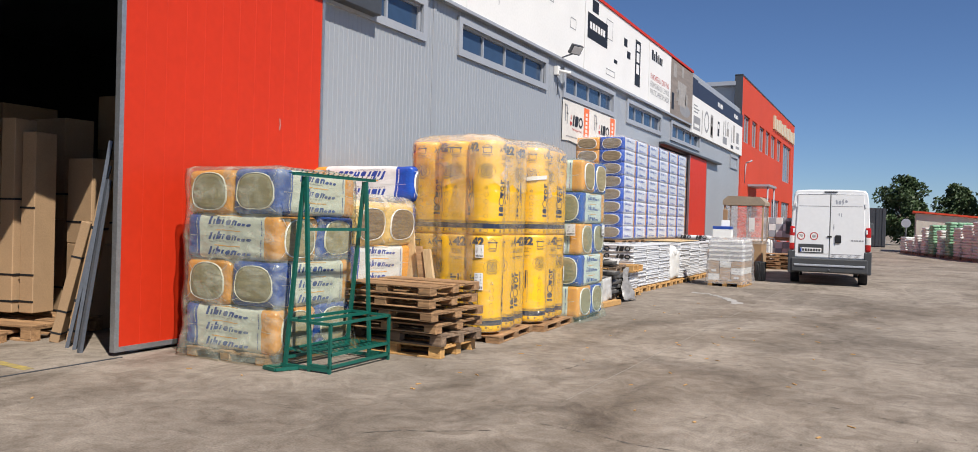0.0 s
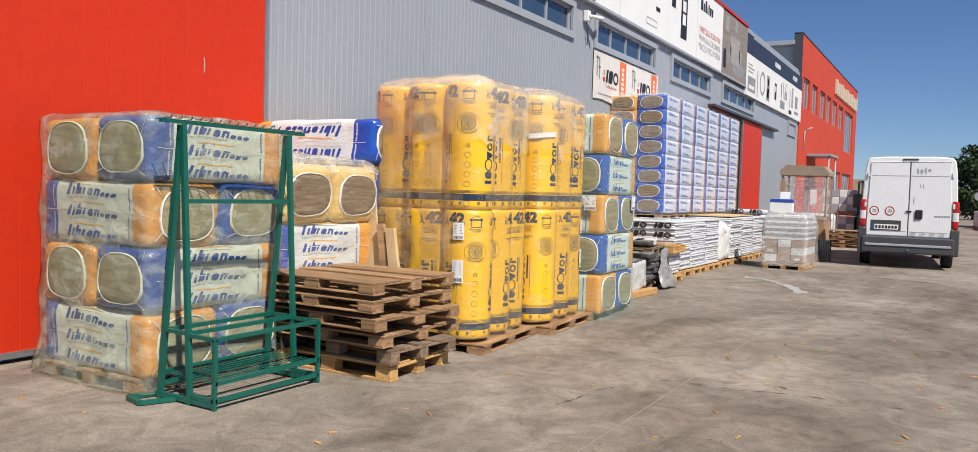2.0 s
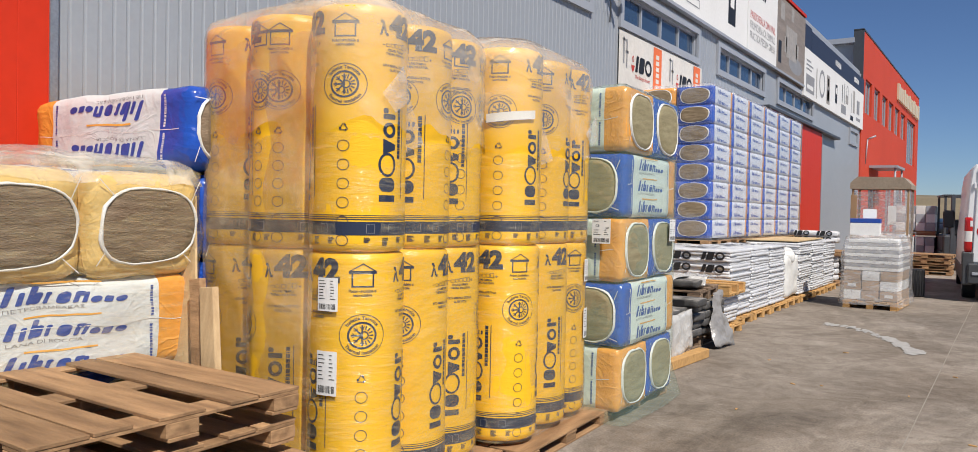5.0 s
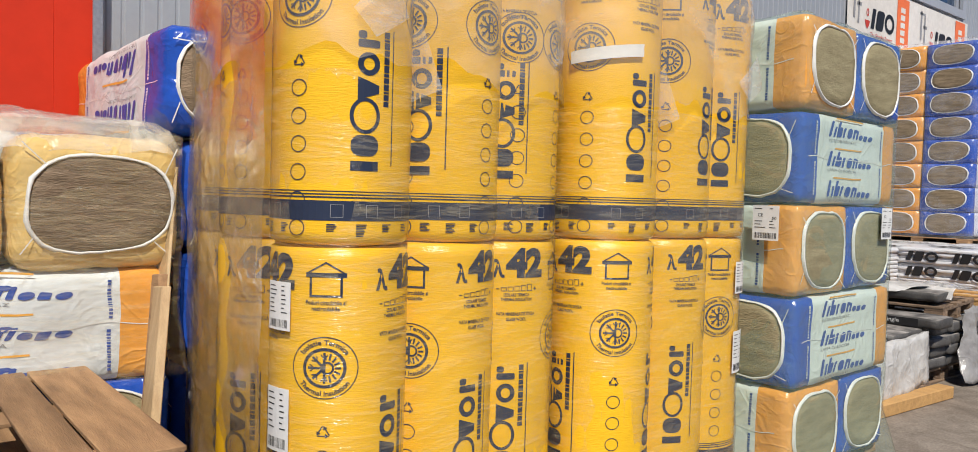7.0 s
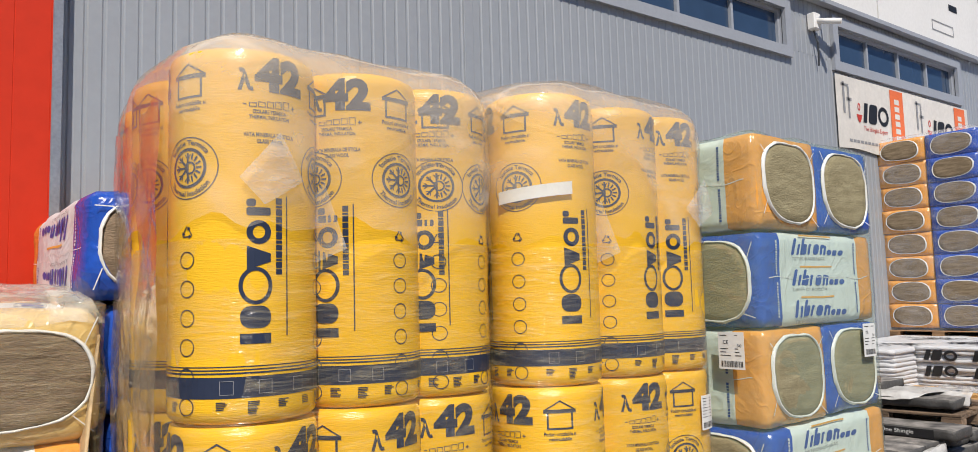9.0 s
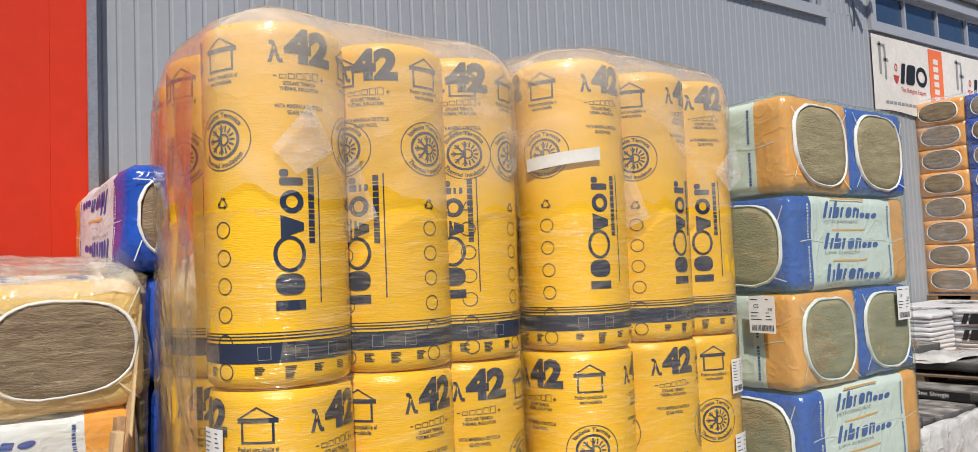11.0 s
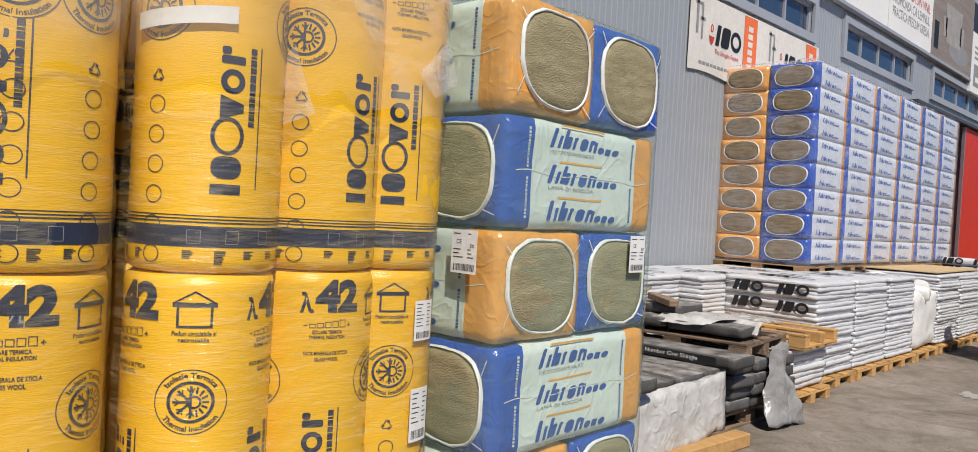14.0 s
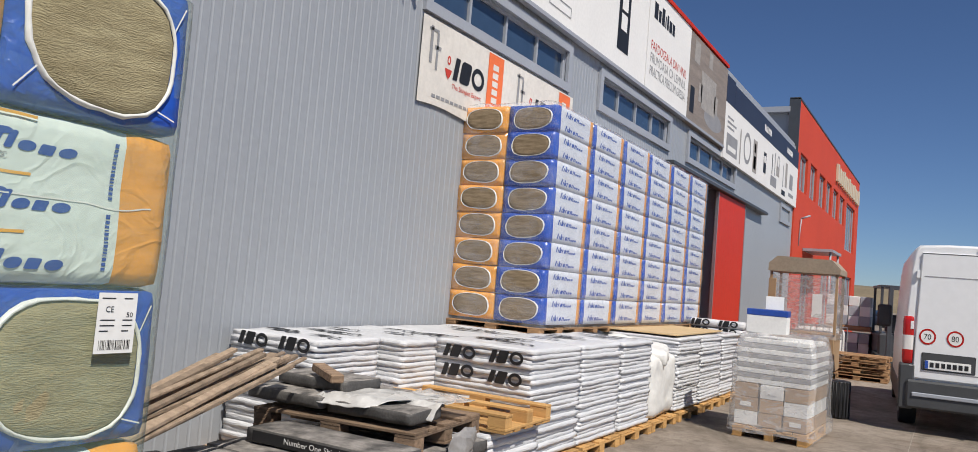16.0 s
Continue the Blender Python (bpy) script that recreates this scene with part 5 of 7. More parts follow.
def roll():
    r = thing("glass_wool_roll", "yellow film-wrapped glass wool roll with dark blue print", "insulation roll", "glass wool rolls")
    R, H = R1, RH1
    bm = bmesh.new()
    prof = [(R - 0.05, 0.004), (R - 0.02, 0.0), (R - 0.004, 0.012), (R, 0.04)] + [(R, H * k / 22) for k in range(1, 22)] + [(R, H - 0.04), (R - 0.006, H - 0.012), (R - 0.025, H), (R - 0.06, H - 0.006)]
    nn = 72
    rings_ = []
    for (q, z) in prof:
        rings_.append([bm.verts.new(((q + swell(2 * math.pi * k / nn, z)) * math.cos(2 * math.pi * k / nn), (q + swell(2 * math.pi * k / nn, z)) * math.sin(2 * math.pi * k / nn), z)) for k in range(nn)])
    for a, b in zip(rings_, rings_[1:]):
        for k in range(nn):
            bm.faces.new((a[k], a[(k + 1) % nn], b[(k + 1) % nn], b[k])).smooth = True
    bm.faces.new(rings_[0][::-1])
    bm.faces.new(rings_[-1])
    part("wrap", bm, M["yellow"], r)
    ink = M["inkblue"]
    src = []

    # house with its caption
    bm = bmesh.new()
    y = H - 0.155
    rect(bm, -.047, -.04, y, y + .06), rect(bm, .04, .047, y, y + .06), rect(bm, -.047, .047, y - .001, y + .006), rect(bm, -.058, .058, y + .06, y + .074)
    for s in (-1, 1):
        poly(bm, [(s * .056, y + .073), (s * .048, y + .073), (0, y + .102), (0, y + .108)])
    src.append(("house_mark", bm, 0.0, ""))
    bm = bmesh.new()
    text_at(bm, "Poduri circulabile si", .115, .014, -.0575, y - .024)
    text_at(bm, "necirculabile", .08, .013, -.04, y - .042)
    src.append(("caption", bm, 0.0, ""))
    # large grade number
    bm = bmesh.new()
    text_at(bm, "\u03bb", .042, .07, .145, H - .138, .003)
    text_at(bm, "42", .148, .112, .19, H - .138, .006)
    src.append(("grade_number", bm, 0.0, "large dark blue grade number"))
    bm = bmesh.new()
    for k in range(5):
        x = .175 + k * .024
        hh = .012 + .003 * k
        for q in ((x, x + .02, H - .188, H - .186), (x, x + .02, H - .188 + hh, H - .186 + hh), (x, x + .002, H - .186, H - .188 + hh), (x + .018, x + .02, H - .186, H - .188 + hh)):
            rect(bm, *q)
    rect(bm, .158, .168, H - .181, H - .178), rect(bm, .298, .31, H - .181, H - .178), rect(bm, .3025, .3055, H - .186, H - .173)
    src.append(("grade_scale", bm, 0.0, ""))
    bm = bmesh.new()
    text_at(bm, "IZOLARE TERMICA", .095, .012, .185, H - .208)
    text_at(bm, "THERMAL INSULATION", .115, .012, .175, H - .225)
    text_at(bm, "VATA MINERALA DE STICLA", .145, .013, .16, H - .28)
    text_at(bm, "GLASS WOOL", .075, .013, .195, H - .30)
    src.append(("writing", bm, 0.0, "small dark blue writing"))
    # round badge: snow crystal and sun
    bm = bmesh.new()
    yc = H - .372
    ring(bm, 0, yc, .096, .096, .003, 40), ring(bm, 0, yc, .062, .062, .009, 32), ring(bm, .008, yc, .02, .02, .006, 16)
    for k in range(9):
        a = math.pi * (k / 8 - .5)
        c, s = math.cos(a), math.sin(a)
        poly(bm, [(.026 * c - .003 * s + .004, yc + .026 * s + .003 * c), (.026 * c + .003 * s + .004, yc + .026 * s - .003 * c), (.047 * c + .003 * s, yc + .047 * s - .003 * c), (.047 * c - .003 * s, yc + .047 * s + .003 * c)])
    for k in range(5):
        a = math.pi * (.5 + k / 4)
        c, s = math.cos(a), math.sin(a)
        poly(bm, [(-.0035 * s, yc + .0035 * c), (.0035 * s, yc - .0035 * c), (.047 * c + .0035 * s, yc + .047 * s - .0035 * c), (.047 * c - .0035 * s, yc + .047 * s + .0035 * c)])
        for sg in (-1, 1):
            b = a + sg * .7
            poly(bm, [(.026 * c, yc + .026 * s), (.031 * c, yc + .031 * s), (.031 * c + .016 * math.cos(b), yc + .031 * s + .016 * math.sin(b)), (.026 * c + .016 * math.cos(b), yc + .026 * s + .016 * math.sin(b))])
    for s_, up in (("Izolatie Termica", True), ("Thermal Insulation", False)):
        t = fit_bm(text_bm(s_, .1, 0.0, .002), .15, .016)
        for v in t.verts:
            a = (math.pi / 2 - (v.co.x - .075) / .076) if up else (-math.pi / 2 + (v.co.x - .075) / .076)
            rr = .071 + v.co.y if up else .087 - v.co.y
            v.co = Vector((rr * math.cos(a), yc + rr * math.sin(a), 0))
        merge(bm, t)
    src.append(("badge", bm, 0.0, "round badge with snow crystal and sun"))
    # small recycling mark, then a column of rings
    bm = bmesh.new()
    yc = H - .57
    for k in range(3):
        turn = Matrix.Translation((0, yc, 0)) @ Matrix.Rotation(k * 2 * math.pi / 3, 4, "Z")
        for shape in ([(-.017, -.013), (.008, -.013), (.008, -.0095), (-.0155, -.0095)], [(.006, -.018), (.017, -.011), (.006, -.004)]):
            poly(bm, [(turn @ Vector((a, b, 0)))[:2] for a, b in shape])
    src.append(("recycling_mark", bm, 0.0, ""))
    for k in range(6):
        bm = bmesh.new()
        ring(bm, 0, H - .652 - k * .0868, .0265, .0265, .003, 24)
        src.append(("ring_mark", bm, 0.0, ""))
    # upright wordmark as plain blocks on a strip, its second line and rule
    bm = bmesh.new()
    x0, yb = .152, H - .905
    rect(bm, 0, .03, 0, .081)
    lump(bm, .046, .112, 0, .081, .028)
    ring(bm, .172, .0405, .056, .045, .011, 28)
    poly(bm, [(.220, .064), (.292, .064), (.268, .0), (.244, .0)])
    ring(bm, .333, .032, .036, .033, .0165, 22)
    lump(bm, .384, .408, .0, .065, .006)
    lump(bm, .411, .434, .04, .065, .008)
    for v in bm.verts:
        v.co.x, v.co.y = x0 + .085 - .004 - v.co.y, yb + v.co.x
    src.append(("wordmark", bm, 0.0, "dark blue upright wordmark as plain blocks"))
    bm = bmesh.new()
    yy = H - .70
    for k, wdt in enumerate((.016, .018, .006, .02, .016, .01, .022, .022, .018, .02, .007, .02)):
        rect(bm, .248, .266, yy, yy + wdt)
        yy += wdt + .0035
    rect(bm, .279, .283, H - .885, H - .46)
    src.append(("second_line", bm, 0.0, "small upright blocks and a rule"))
    for name, bm, x, lab in src:
        wrap_round(bm, R)
        first = tagged(part(name, bm, ink, r, lab), lab, kind="stuff" if name in ("wordmark", "caption", "writing", "grade_scale", "second_line") else "")
        for k in (1, 2):
            share(first, r, pose(0, 0, 0, 0, 0, 120 * k))
    # the dark band all round, with fine lines above it
    bm = bmesh.new()
    C = 2 * math.pi * R * 0.925
    for a, b in ((H - 1.062, H - 1.0), (H - .992, H - .987), (H - .982, H - .978), (H - .972, H - .969)):
        rect(bm, 0, C, a, b)
    part("band", wrap_round(bm, R, 0.0012, 0.02), ink, r, "dark blue printed band")
    bm = bmesh.new()
    rnd = random.Random(4)
    for k in range(15):
        for q in range(rnd.randint(4, 8)):
            x = .09 + k * .082
            rect(bm, x, x + rnd.uniform(.02, .032), H - 1.075 - q * .0052, H - 1.0722 - q * .0052)
    tagged(part("fine_print", wrap_round(bm, R), ink, r), "unreadable fine print", kind="stuff")
    bm = bmesh.new()
    for k in range(12):
        x = .1 + k * .1
        for q in ((x, x + .036, H - 1.052, H - 1.0505), (x, x + .036, H - 1.013, H - 1.0115), (x, x + .0015, H - 1.052, H - 1.0115), (x + .0345, x + .036, H - 1.052, H - 1.0115)):
            rect(bm, *q)
    tagged(part("band_print", wrap_round(bm, R, 0.0024), M["greyprint"], r), kind="stuff")
    return r


ROLL = roll()
# front rolls of the two pallets: place, and turn of the printed column, lower and upper
FRONT1 = ((-4.445, 8.375, -39, -64), (-4.49, 8.79, -55, 14), (-4.53, 9.13, -84, 28))
FRONT2 = ((-4.42, 9.61, -29, -66), (-4.45, 10.03, -80, -47), (-4.475, 10.345, -20, -80))
ROLL_PARTS = {o.name: o for o in ROLL.children}
MARKS = sorted(n for n in ROLL_PARTS if n.split(".")[0] in ("house_mark", "badge", "recycling_mark", "ring_mark") and ROLL_PARTS[n].matrix_basis == Matrix())
OVERLAP = {(0, 1, 0, 1): (MARKS, -94), (0, 0, 1, 1): (MARKS, -64), (0, 0, 2, 1): (MARKS, -24)}
for n_, (front, sp, yaw) in enumerate(((FRONT1, 0.41, 5.5), (FRONT2, 0.395, 3.0))):
    ex = Vector((-math.cos(radians(yaw)), -math.sin(radians(yaw))))
    ey = Vector((-math.sin(radians(yaw)), math.cos(radians(yaw))))
    c = Vector(front[1][:2]) + ex * sp
    px, py = front[0][:2]
    put(PAL, pose(c.x, c.y, 0, 0, 0, 90 + yaw) @ Matrix.Diagonal((1, 1.35, 0.87, 1)), "wooden pallet under the yellow rolls")
    pts = []
    for i in range(3):
        for j in range(3):
            q = Vector(front[j][:2]) + ex * sp * i + Vector((0, 0.055 * i * i / 2 if n_ == 0 else 0))
            pts.append((q.x, q.y, R1 + 0.006))
            for k in range(2):
                a = front[j][2 + k] if i == 0 else random.uniform(0, 360)
                if j == 0 and i and n_ == 0:
                    a = ((-119, -64), (-101, -88))[i - 1][k]
                ob = put(ROLL, pose(q.x + random.uniform(-.004, .004), q.y + random.uniform(-.004, .004), 0.125 + 1.142 * k, 0, 0, a) @ Matrix.Diagonal((1, 1, 0.975 if k and n_ == 0 else 1, 1)))
                # where the sleeve overlaps itself a second column of print shows
                kinds, b = OVERLAP.get((n_, i, j, k), ((), 0))
                for key in kinds:
                    share(bpy.data.objects[key], ob, pose(0, 0, 0, 0, 0, b - a))
    w = thing("stretch_wrap", "clear stretch film tight round the yellow rolls", "stretch film", "films round the rolls")
    hull_film("lower_film", pts, [0.12 + 0.06 * k for k in range(29)], M["film"], w, top=False, seed=n_, amp=0.009, n=140)
    hull_film("upper_film", pts, [1.74 + (0.0347 if n_ == 0 else 0.0362) * k for k in range(20)], M["topfilm"], w, seed=n_ + 4, amp=0.014, grow=lambda j: 0.012 - 0.003 * max(0, j - 16) ** 2, n=140, hood=0.07 if n_ == 0 else 0.1, ragged=0.16)
    w.matrix_basis = Matrix()
    if n_ == 0:
        # slack second layer over the end of the pallet
        bm = bmesh.new()
        g = [[bm.verts.new((-4.47 - .86 * u / 24, 8.125 + .055 * (u / 24) + .012 * noise.noise(Vector((u * .3, v * .25, 6))) - .008, .16 + 2.1 * v / 40 + .05 * noise.noise(Vector((u * .25, 3, v // 40))))) for u in range(25)] for v in range(41)]
        for v in range(40):
            for u in range(24):
                bm.faces.new((g[v][u], g[v][u + 1], g[v + 1][u + 1], g[v + 1][u])).smooth = True
        part("slack_film", bm, M["foldfilm"], w, "slack doubled film")
    # loose corners of film stuck flat on the front rolls
    for j, pts2 in enumerate((((.02, 1.98), (.12, 2.12), (.19, 1.98), (.08, 1.90)), ((-.12, 1.86), (-.03, 2.0), (.03, 1.78), (-.09, 1.72)))):
        bm = bmesh.new()
        poly(bm, pts2)
        q = Vector((px, py)) + ey * sp * (j if n_ == 0 else 2 - j)
        part("film_flap", wrap_round(bm, R1, 0.026), M["hazefilm"], w, "loose corner of doubled film", m=pose(q.x, q.y, 0, 0, 0, -28 - 12 * j))

# white tape on the second pallet, labels on the first
bm = bmesh.new()
rect(bm, -.14, .13, 1.985, 2.035)
for v in bm.verts:
    v.co.y += v.co.x * 0.12
t = part("tape", wrap_round(bm, R1, 0.014), M["rim"], m=pose(-4.42, 9.61, 0, 0, 0, -45))
tagged(t, "strip of white tape across the film", "tape")
for z, h in ((1.0, .15), (.62, .2)):
    goods_label(0.1, h, 7, pose(-4.445, 8.375, z, 0, 0, -92), "white goods label on a yellow roll", R=R1)
    goods_label(0.1, h, 9, pose(-4.475, 10.345, z, 0, 0, 2), "white goods label on a yellow roll", R=R1)

# ---- stacked pallets ----
for i in range(6):
    put((PAL_NEW, PAL_OLD, PAL, PAL, PAL, PAL)[i], pose(-4.8 + (0.0, .06, .0, .03, -.02, 0)[i], 7.28 + (0.06, .08, .1, .04, 0, 0)[i], 0.132 * i, 0, 0, (2, -3, 1, -2, 1, 0)[i]) @ Matrix.Diagonal((1, 1, 0.917, 1)), "used pallet in a leaning stack of six")


# ---- piles of white shingle packs ----
PACKM = {}


def pack_mesh(L, D, h, seed):
    """One flat film-wrapped pack with a wavy edge; a few shared shapes."""
    key = (round(L, 2), round(D, 2), round(h, 3), seed)
    if key not in PACKM:
        bm = bmesh.new()
        soft_box(bm, L, D, h, 14, 14, 2, h * 0.24, 0.0055, seed * 3.7, lambda *a: 0)
        for v in bm.verts:
            q = Vector((v.co.x * 9, v.co.y * 9, seed))
            v.co.z += noise.noise(q) * 0.006
        me = bpy.data.meshes.new("pack")
        bmesh.ops.recalc_face_normals(bm, faces=list(bm.faces))
        bm.to_mesh(me)
        bm.free()
        me.materials.append(M["pack"])
        PACKM[key] = me
    return PACKM[key]


def block_mark(w, h):
    bm = bmesh.new()
    lump(bm, 0, .16 * w, 0, h, .004, .3)
    lump(bm, .22 * w, .52 * w, 0, h, .012, .3)
    ring(bm, .84 * w, h * .5, .21 * w, h * .52, .085 * w, 22)
    return bm


MARK = None


def shingle_pile(x0, x1, y0, y1, z1, rows, z0=0.125, marks=True, top=True, face=True):
    global MARK
    p = thing("shingle_pack_pile", "pile of white film-wrapped roofing shingle packs", "shingle packs", "white shingle piles", pose((x0 + x1) / 2, (y0 + y1) / 2, 0))
    L, D = x1 - x0, y1 - y0
    h = (z1 - z0) / rows
    for r in range(rows):
        ob = new("pack", pack_mesh(L, D, h * 1.12, random.randint(1, 5)))
        ob.parent = p
        ob.matrix_basis = pose(random.uniform(-.014, .014), random.uniform(-.014, .014), z0 + h * r, random.uniform(-.3, .3), random.uniform(-.3, .3), random.choice((0, 180)) + random.uniform(-.8, .8))
    spots = []
    if face:
        for r in (rows - 3, rows - 7) if x1 > -5.5 else (rows - 2,):
            for k in range(2):
                spots.append(at_yn(-L / 2 + .1 + k * L * .48, -D / 2 - 0.016, z0 + h * (r - .2)) @ pose(0, 0, 0, 0, 0, random.uniform(-2, 2)))
    if top:
        for k in range(5):
            spots.append(pose(random.uniform(-L / 2 + .05, L / 2 - .3), random.uniform(-D / 2 + .1, D / 2 - .15), z1 + 0.018, 0, 0, random.uniform(-8, 8)))
    for m in spots if marks else []:
        if MARK is None:
            MARK = tagged(part("mark", block_mark(.3, .1), M["black"], p, "three black slanted blocks", m=m), kind="stuff")
        else:
            share(MARK, p, m)
    return p


for a, b in ((15.72, 16.7), (16.74, 17.68), (17.72, 18.62), (19.6, 20.6), (20.65, 21.7), (21.75, 22.75)):
    put(PAL_NEW, pose(-5.33, (a + b) / 2, 0, 0, 0, 0) @ Matrix.Diagonal((.85, 1.15, .85, 1)), "fresh wooden pallet under a shingle pile")
    shingle_pile(-5.8, -4.87, a, b, 1.0, 22, face=a < 16, top=True)
for k, a in enumerate((14.2, 15.25, 16.3, 17.35, 18.4, 19.45, 20.5, 21.55, 22.6, 23.65)):
    x1 = -5.99 if k == 0 else -5.78 if k == 1 else -5.85
    a += .28 if k == 0 else 0
    put(PAL, pose((-6.88 + x1) / 2, a + .5, 0, 0, 0, 0) @ Matrix.Diagonal((.9, 1.15, .85, 1)), "wooden pallet under a shingle pile")
    shingle_pile(-6.88, x1, a, a + (.74 if k == 0 else 1.0), .985, 20 if k < 3 else 10, face=k == 0, top=k < 4)
# sagging white bag in the gap of the row
put(PAL_NEW, pose(-5.33, 19.1, 0, 0, 0, 0) @ Matrix.Diagonal((.85, 1.1, .85, 1)), "fresh wooden pallet under a white bag")
bg = thing("bulk_bag", "sagging white woven bulk bag with folded top", "bag", m=pose(-5.3, 19.1, .12))
bm = bmesh.new()
soft_box(bm, .9, .88, .72, 16, 16, 14, .12, .035, 31, lambda *a: 0)
part("sack", bm, M["bag"], bg)
bm = bmesh.new()
soft_box(bm, .7, .6, .14, 12, 12, 4, .06, .05, 33, lambda *a: 0)
part("folded_top", bm, M["bag"], bg, m=pose(.08, 0, .68, 6, 8, 20))
# plywood sheet on the row, marked packs beyond
pl = tagged(cube("plywood_sheet", (-.5, .5, -1.3, 1.3, 0, .018), M["osb"], None, pose(-5.45, 20.9, 1.025, 0, 0, 2), .002), "thin plywood sheet lying on the shingle piles", "plywood")
put(PAL, pose(-5.4, 23.5, 0) @ Matrix.Diagonal((.85, 1, .85, 1)), "wooden pallet under dark shingle packs")
for k in range(6):
    tp = tagged(part("shingle_pack", (lambda b: (soft_box(b, .95, .34, .125, 12, 5, 3, .04, .006, k, lambda *a: 0), b)[1])(bmesh.new()), M["pack"], None, m=pose(-5.38, 23.4, .125 + .13 * k + (.26 if k > 3 else 0), 0, 0, random.uniform(-3, 3))), "white shingle pack with black marks", "shingle pack", "marked shingle packs")
    for j in range(2):
        share(MARK, tp, at_yn(-.4 + .45 * j, -.182, .025))
put(PAL, pose(-5.4, 23.5, .65), "wooden pallet between shingle packs")

# ---- grey bitumen packs, old pallets and planks ----
TARM = []
for k in range(3):
    bm = bmesh.new()
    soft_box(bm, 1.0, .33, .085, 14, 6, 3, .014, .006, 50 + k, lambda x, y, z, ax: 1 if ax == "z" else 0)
    me = bpy.data.meshes.new("shingle_pack")
    bmesh.ops.recalc_face_normals(bm, faces=list(bm.faces))
    bm.to_mesh(me)
    bm.free()
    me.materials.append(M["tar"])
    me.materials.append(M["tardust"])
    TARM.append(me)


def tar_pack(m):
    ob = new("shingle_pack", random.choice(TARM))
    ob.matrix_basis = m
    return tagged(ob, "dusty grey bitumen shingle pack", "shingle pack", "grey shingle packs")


put(PAL_OLD, pose(-5.1, 12.85, 0, 0, 0, 90), "dark old pallet under grey shingle packs")
for r in range(4):
    for k in range(4):
        tar_pack(pose(-5.12 + random.uniform(-.03, .03), 12.42 + .335 * k, .15 + .088 * r, 0, random.uniform(-1, 1), random.uniform(-3, 3)))
put(PAL_OLD, pose(-5.1, 14.15, 0, 0, 0, 90), "dark old pallet under grey shingle packs")
for r in range(4):
    for k in range(3):
        tar_pack(pose(-5.12 + random.uniform(-.03, .03), 13.85 + .335 * k, .15 + .088 * r, 0, random.uniform(-1, 1), random.uniform(-3, 3)))
put(PAL_OLD, pose(-5.25, 14.22, .515, 1.5, -1, 4), "dark weathered pallet with roofing packs on it")
for k, (x, y, r, z) in enumerate(((-5.62, 13.98, 2, 0), (-5.2, 14.4, -3, 0), (-5.58, 14.36, 3, .0), (-4.98, 14.02, 1, 0), (-5.55, 14.15, -4, .088))):
    tar_pack(pose(x, y, .668 + z, 1.5, -1, r) @ Matrix.Diagonal((.62, 1, .9, 1)))
sh = thing("plastic_sheet", "torn grey plastic sheet draped over the packs", "plastic sheet")


def drape(name, pts, nu, nv, material, parent, amp, seed):
    """A crumpled sheet through a small grid of corner points, given row by row."""
    rows_ = len(pts)
    cols = len(pts[0])
    bm = bmesh.new()
    g = []
    for j in range(nv + 1):
        row = []
        for i in range(nu + 1):
            u, v = i / nu * (cols - 1), j / nv * (rows_ - 1)
            a, b = min(int(u), cols - 2), min(int(v), rows_ - 2)
            fu, fv = u - a, v - b
            p = (Vector(pts[b][a]) * (1 - fu) + Vector(pts[b][a + 1]) * fu) * (1 - fv) + (Vector(pts[b + 1][a]) * (1 - fu) + Vector(pts[b + 1][a + 1]) * fu) * fv
            q = p * 7 + Vector((seed, 0, 0))
            row.append(bm.verts.new(p + noise.noise_vector(q) * amp + noise.noise_vector(q * 2.6) * amp * .4))
        g.append(row)
    for j in range(nv):
        for i in range(nu):
            bm.faces.new((g[j][i], g[j][i + 1], g[j + 1][i + 1], g[j + 1][i])).smooth = True
    ob = part(name, bm, material, parent)
    sol = ob.modifiers.new("thick", "SOLIDIFY")
    sol.thickness = 0.003
    return ob


drape("front_sheet", [[(-4.52, 12.2, .08), (-4.53, 12.9, .06), (-4.55, 13.45, .1)], [(-4.55, 12.2, .42), (-4.55, 12.9, .46), (-4.56, 13.45, .5)], [(-4.59, 12.2, .46), (-4.6, 12.9, .47), (-4.6, 13.45, .49)]], 26, 16, M["clearwhite"], sh, .022, 2)
drape("hanging_sheet", [[(-4.5, 14.02, .02), (-4.46, 14.2, .03), (-4.42, 14.5, .01)], [(-4.57, 14.06, .2), (-4.5, 14.24, .24), (-4.5, 14.46, .22)], [(-4.58, 14.12, .36), (-4.53, 14.27, .4), (-4.55, 14.42, .4)], [(-4.6, 14.2, .6), (-4.57, 14.3, .64), (-4.58, 14.4, .63)]], 28, 24, M["greyfilm"], sh, .035, 5)
drape("pale_scrap", [[(-5.42, 13.82, .72), (-4.98, 13.84, .72)], [(-5.38, 13.92, .775), (-4.9, 13.94, .77)], [(-5.2, 14.25, .785), (-4.74, 14.3, .775)]], 26, 16, M["clearwhite"], sh, .016, 12)
drape("torn_wrap", [[(-5.0, 14.0, .70), (-4.62, 14.02, .69)], [(-5.0, 14.1, .775), (-4.64, 14.12, .77)], [(-5.0, 14.5, .78), (-4.64, 14.5, .77)]], 22, 14, M["tornfilm"], sh, .018, 17)
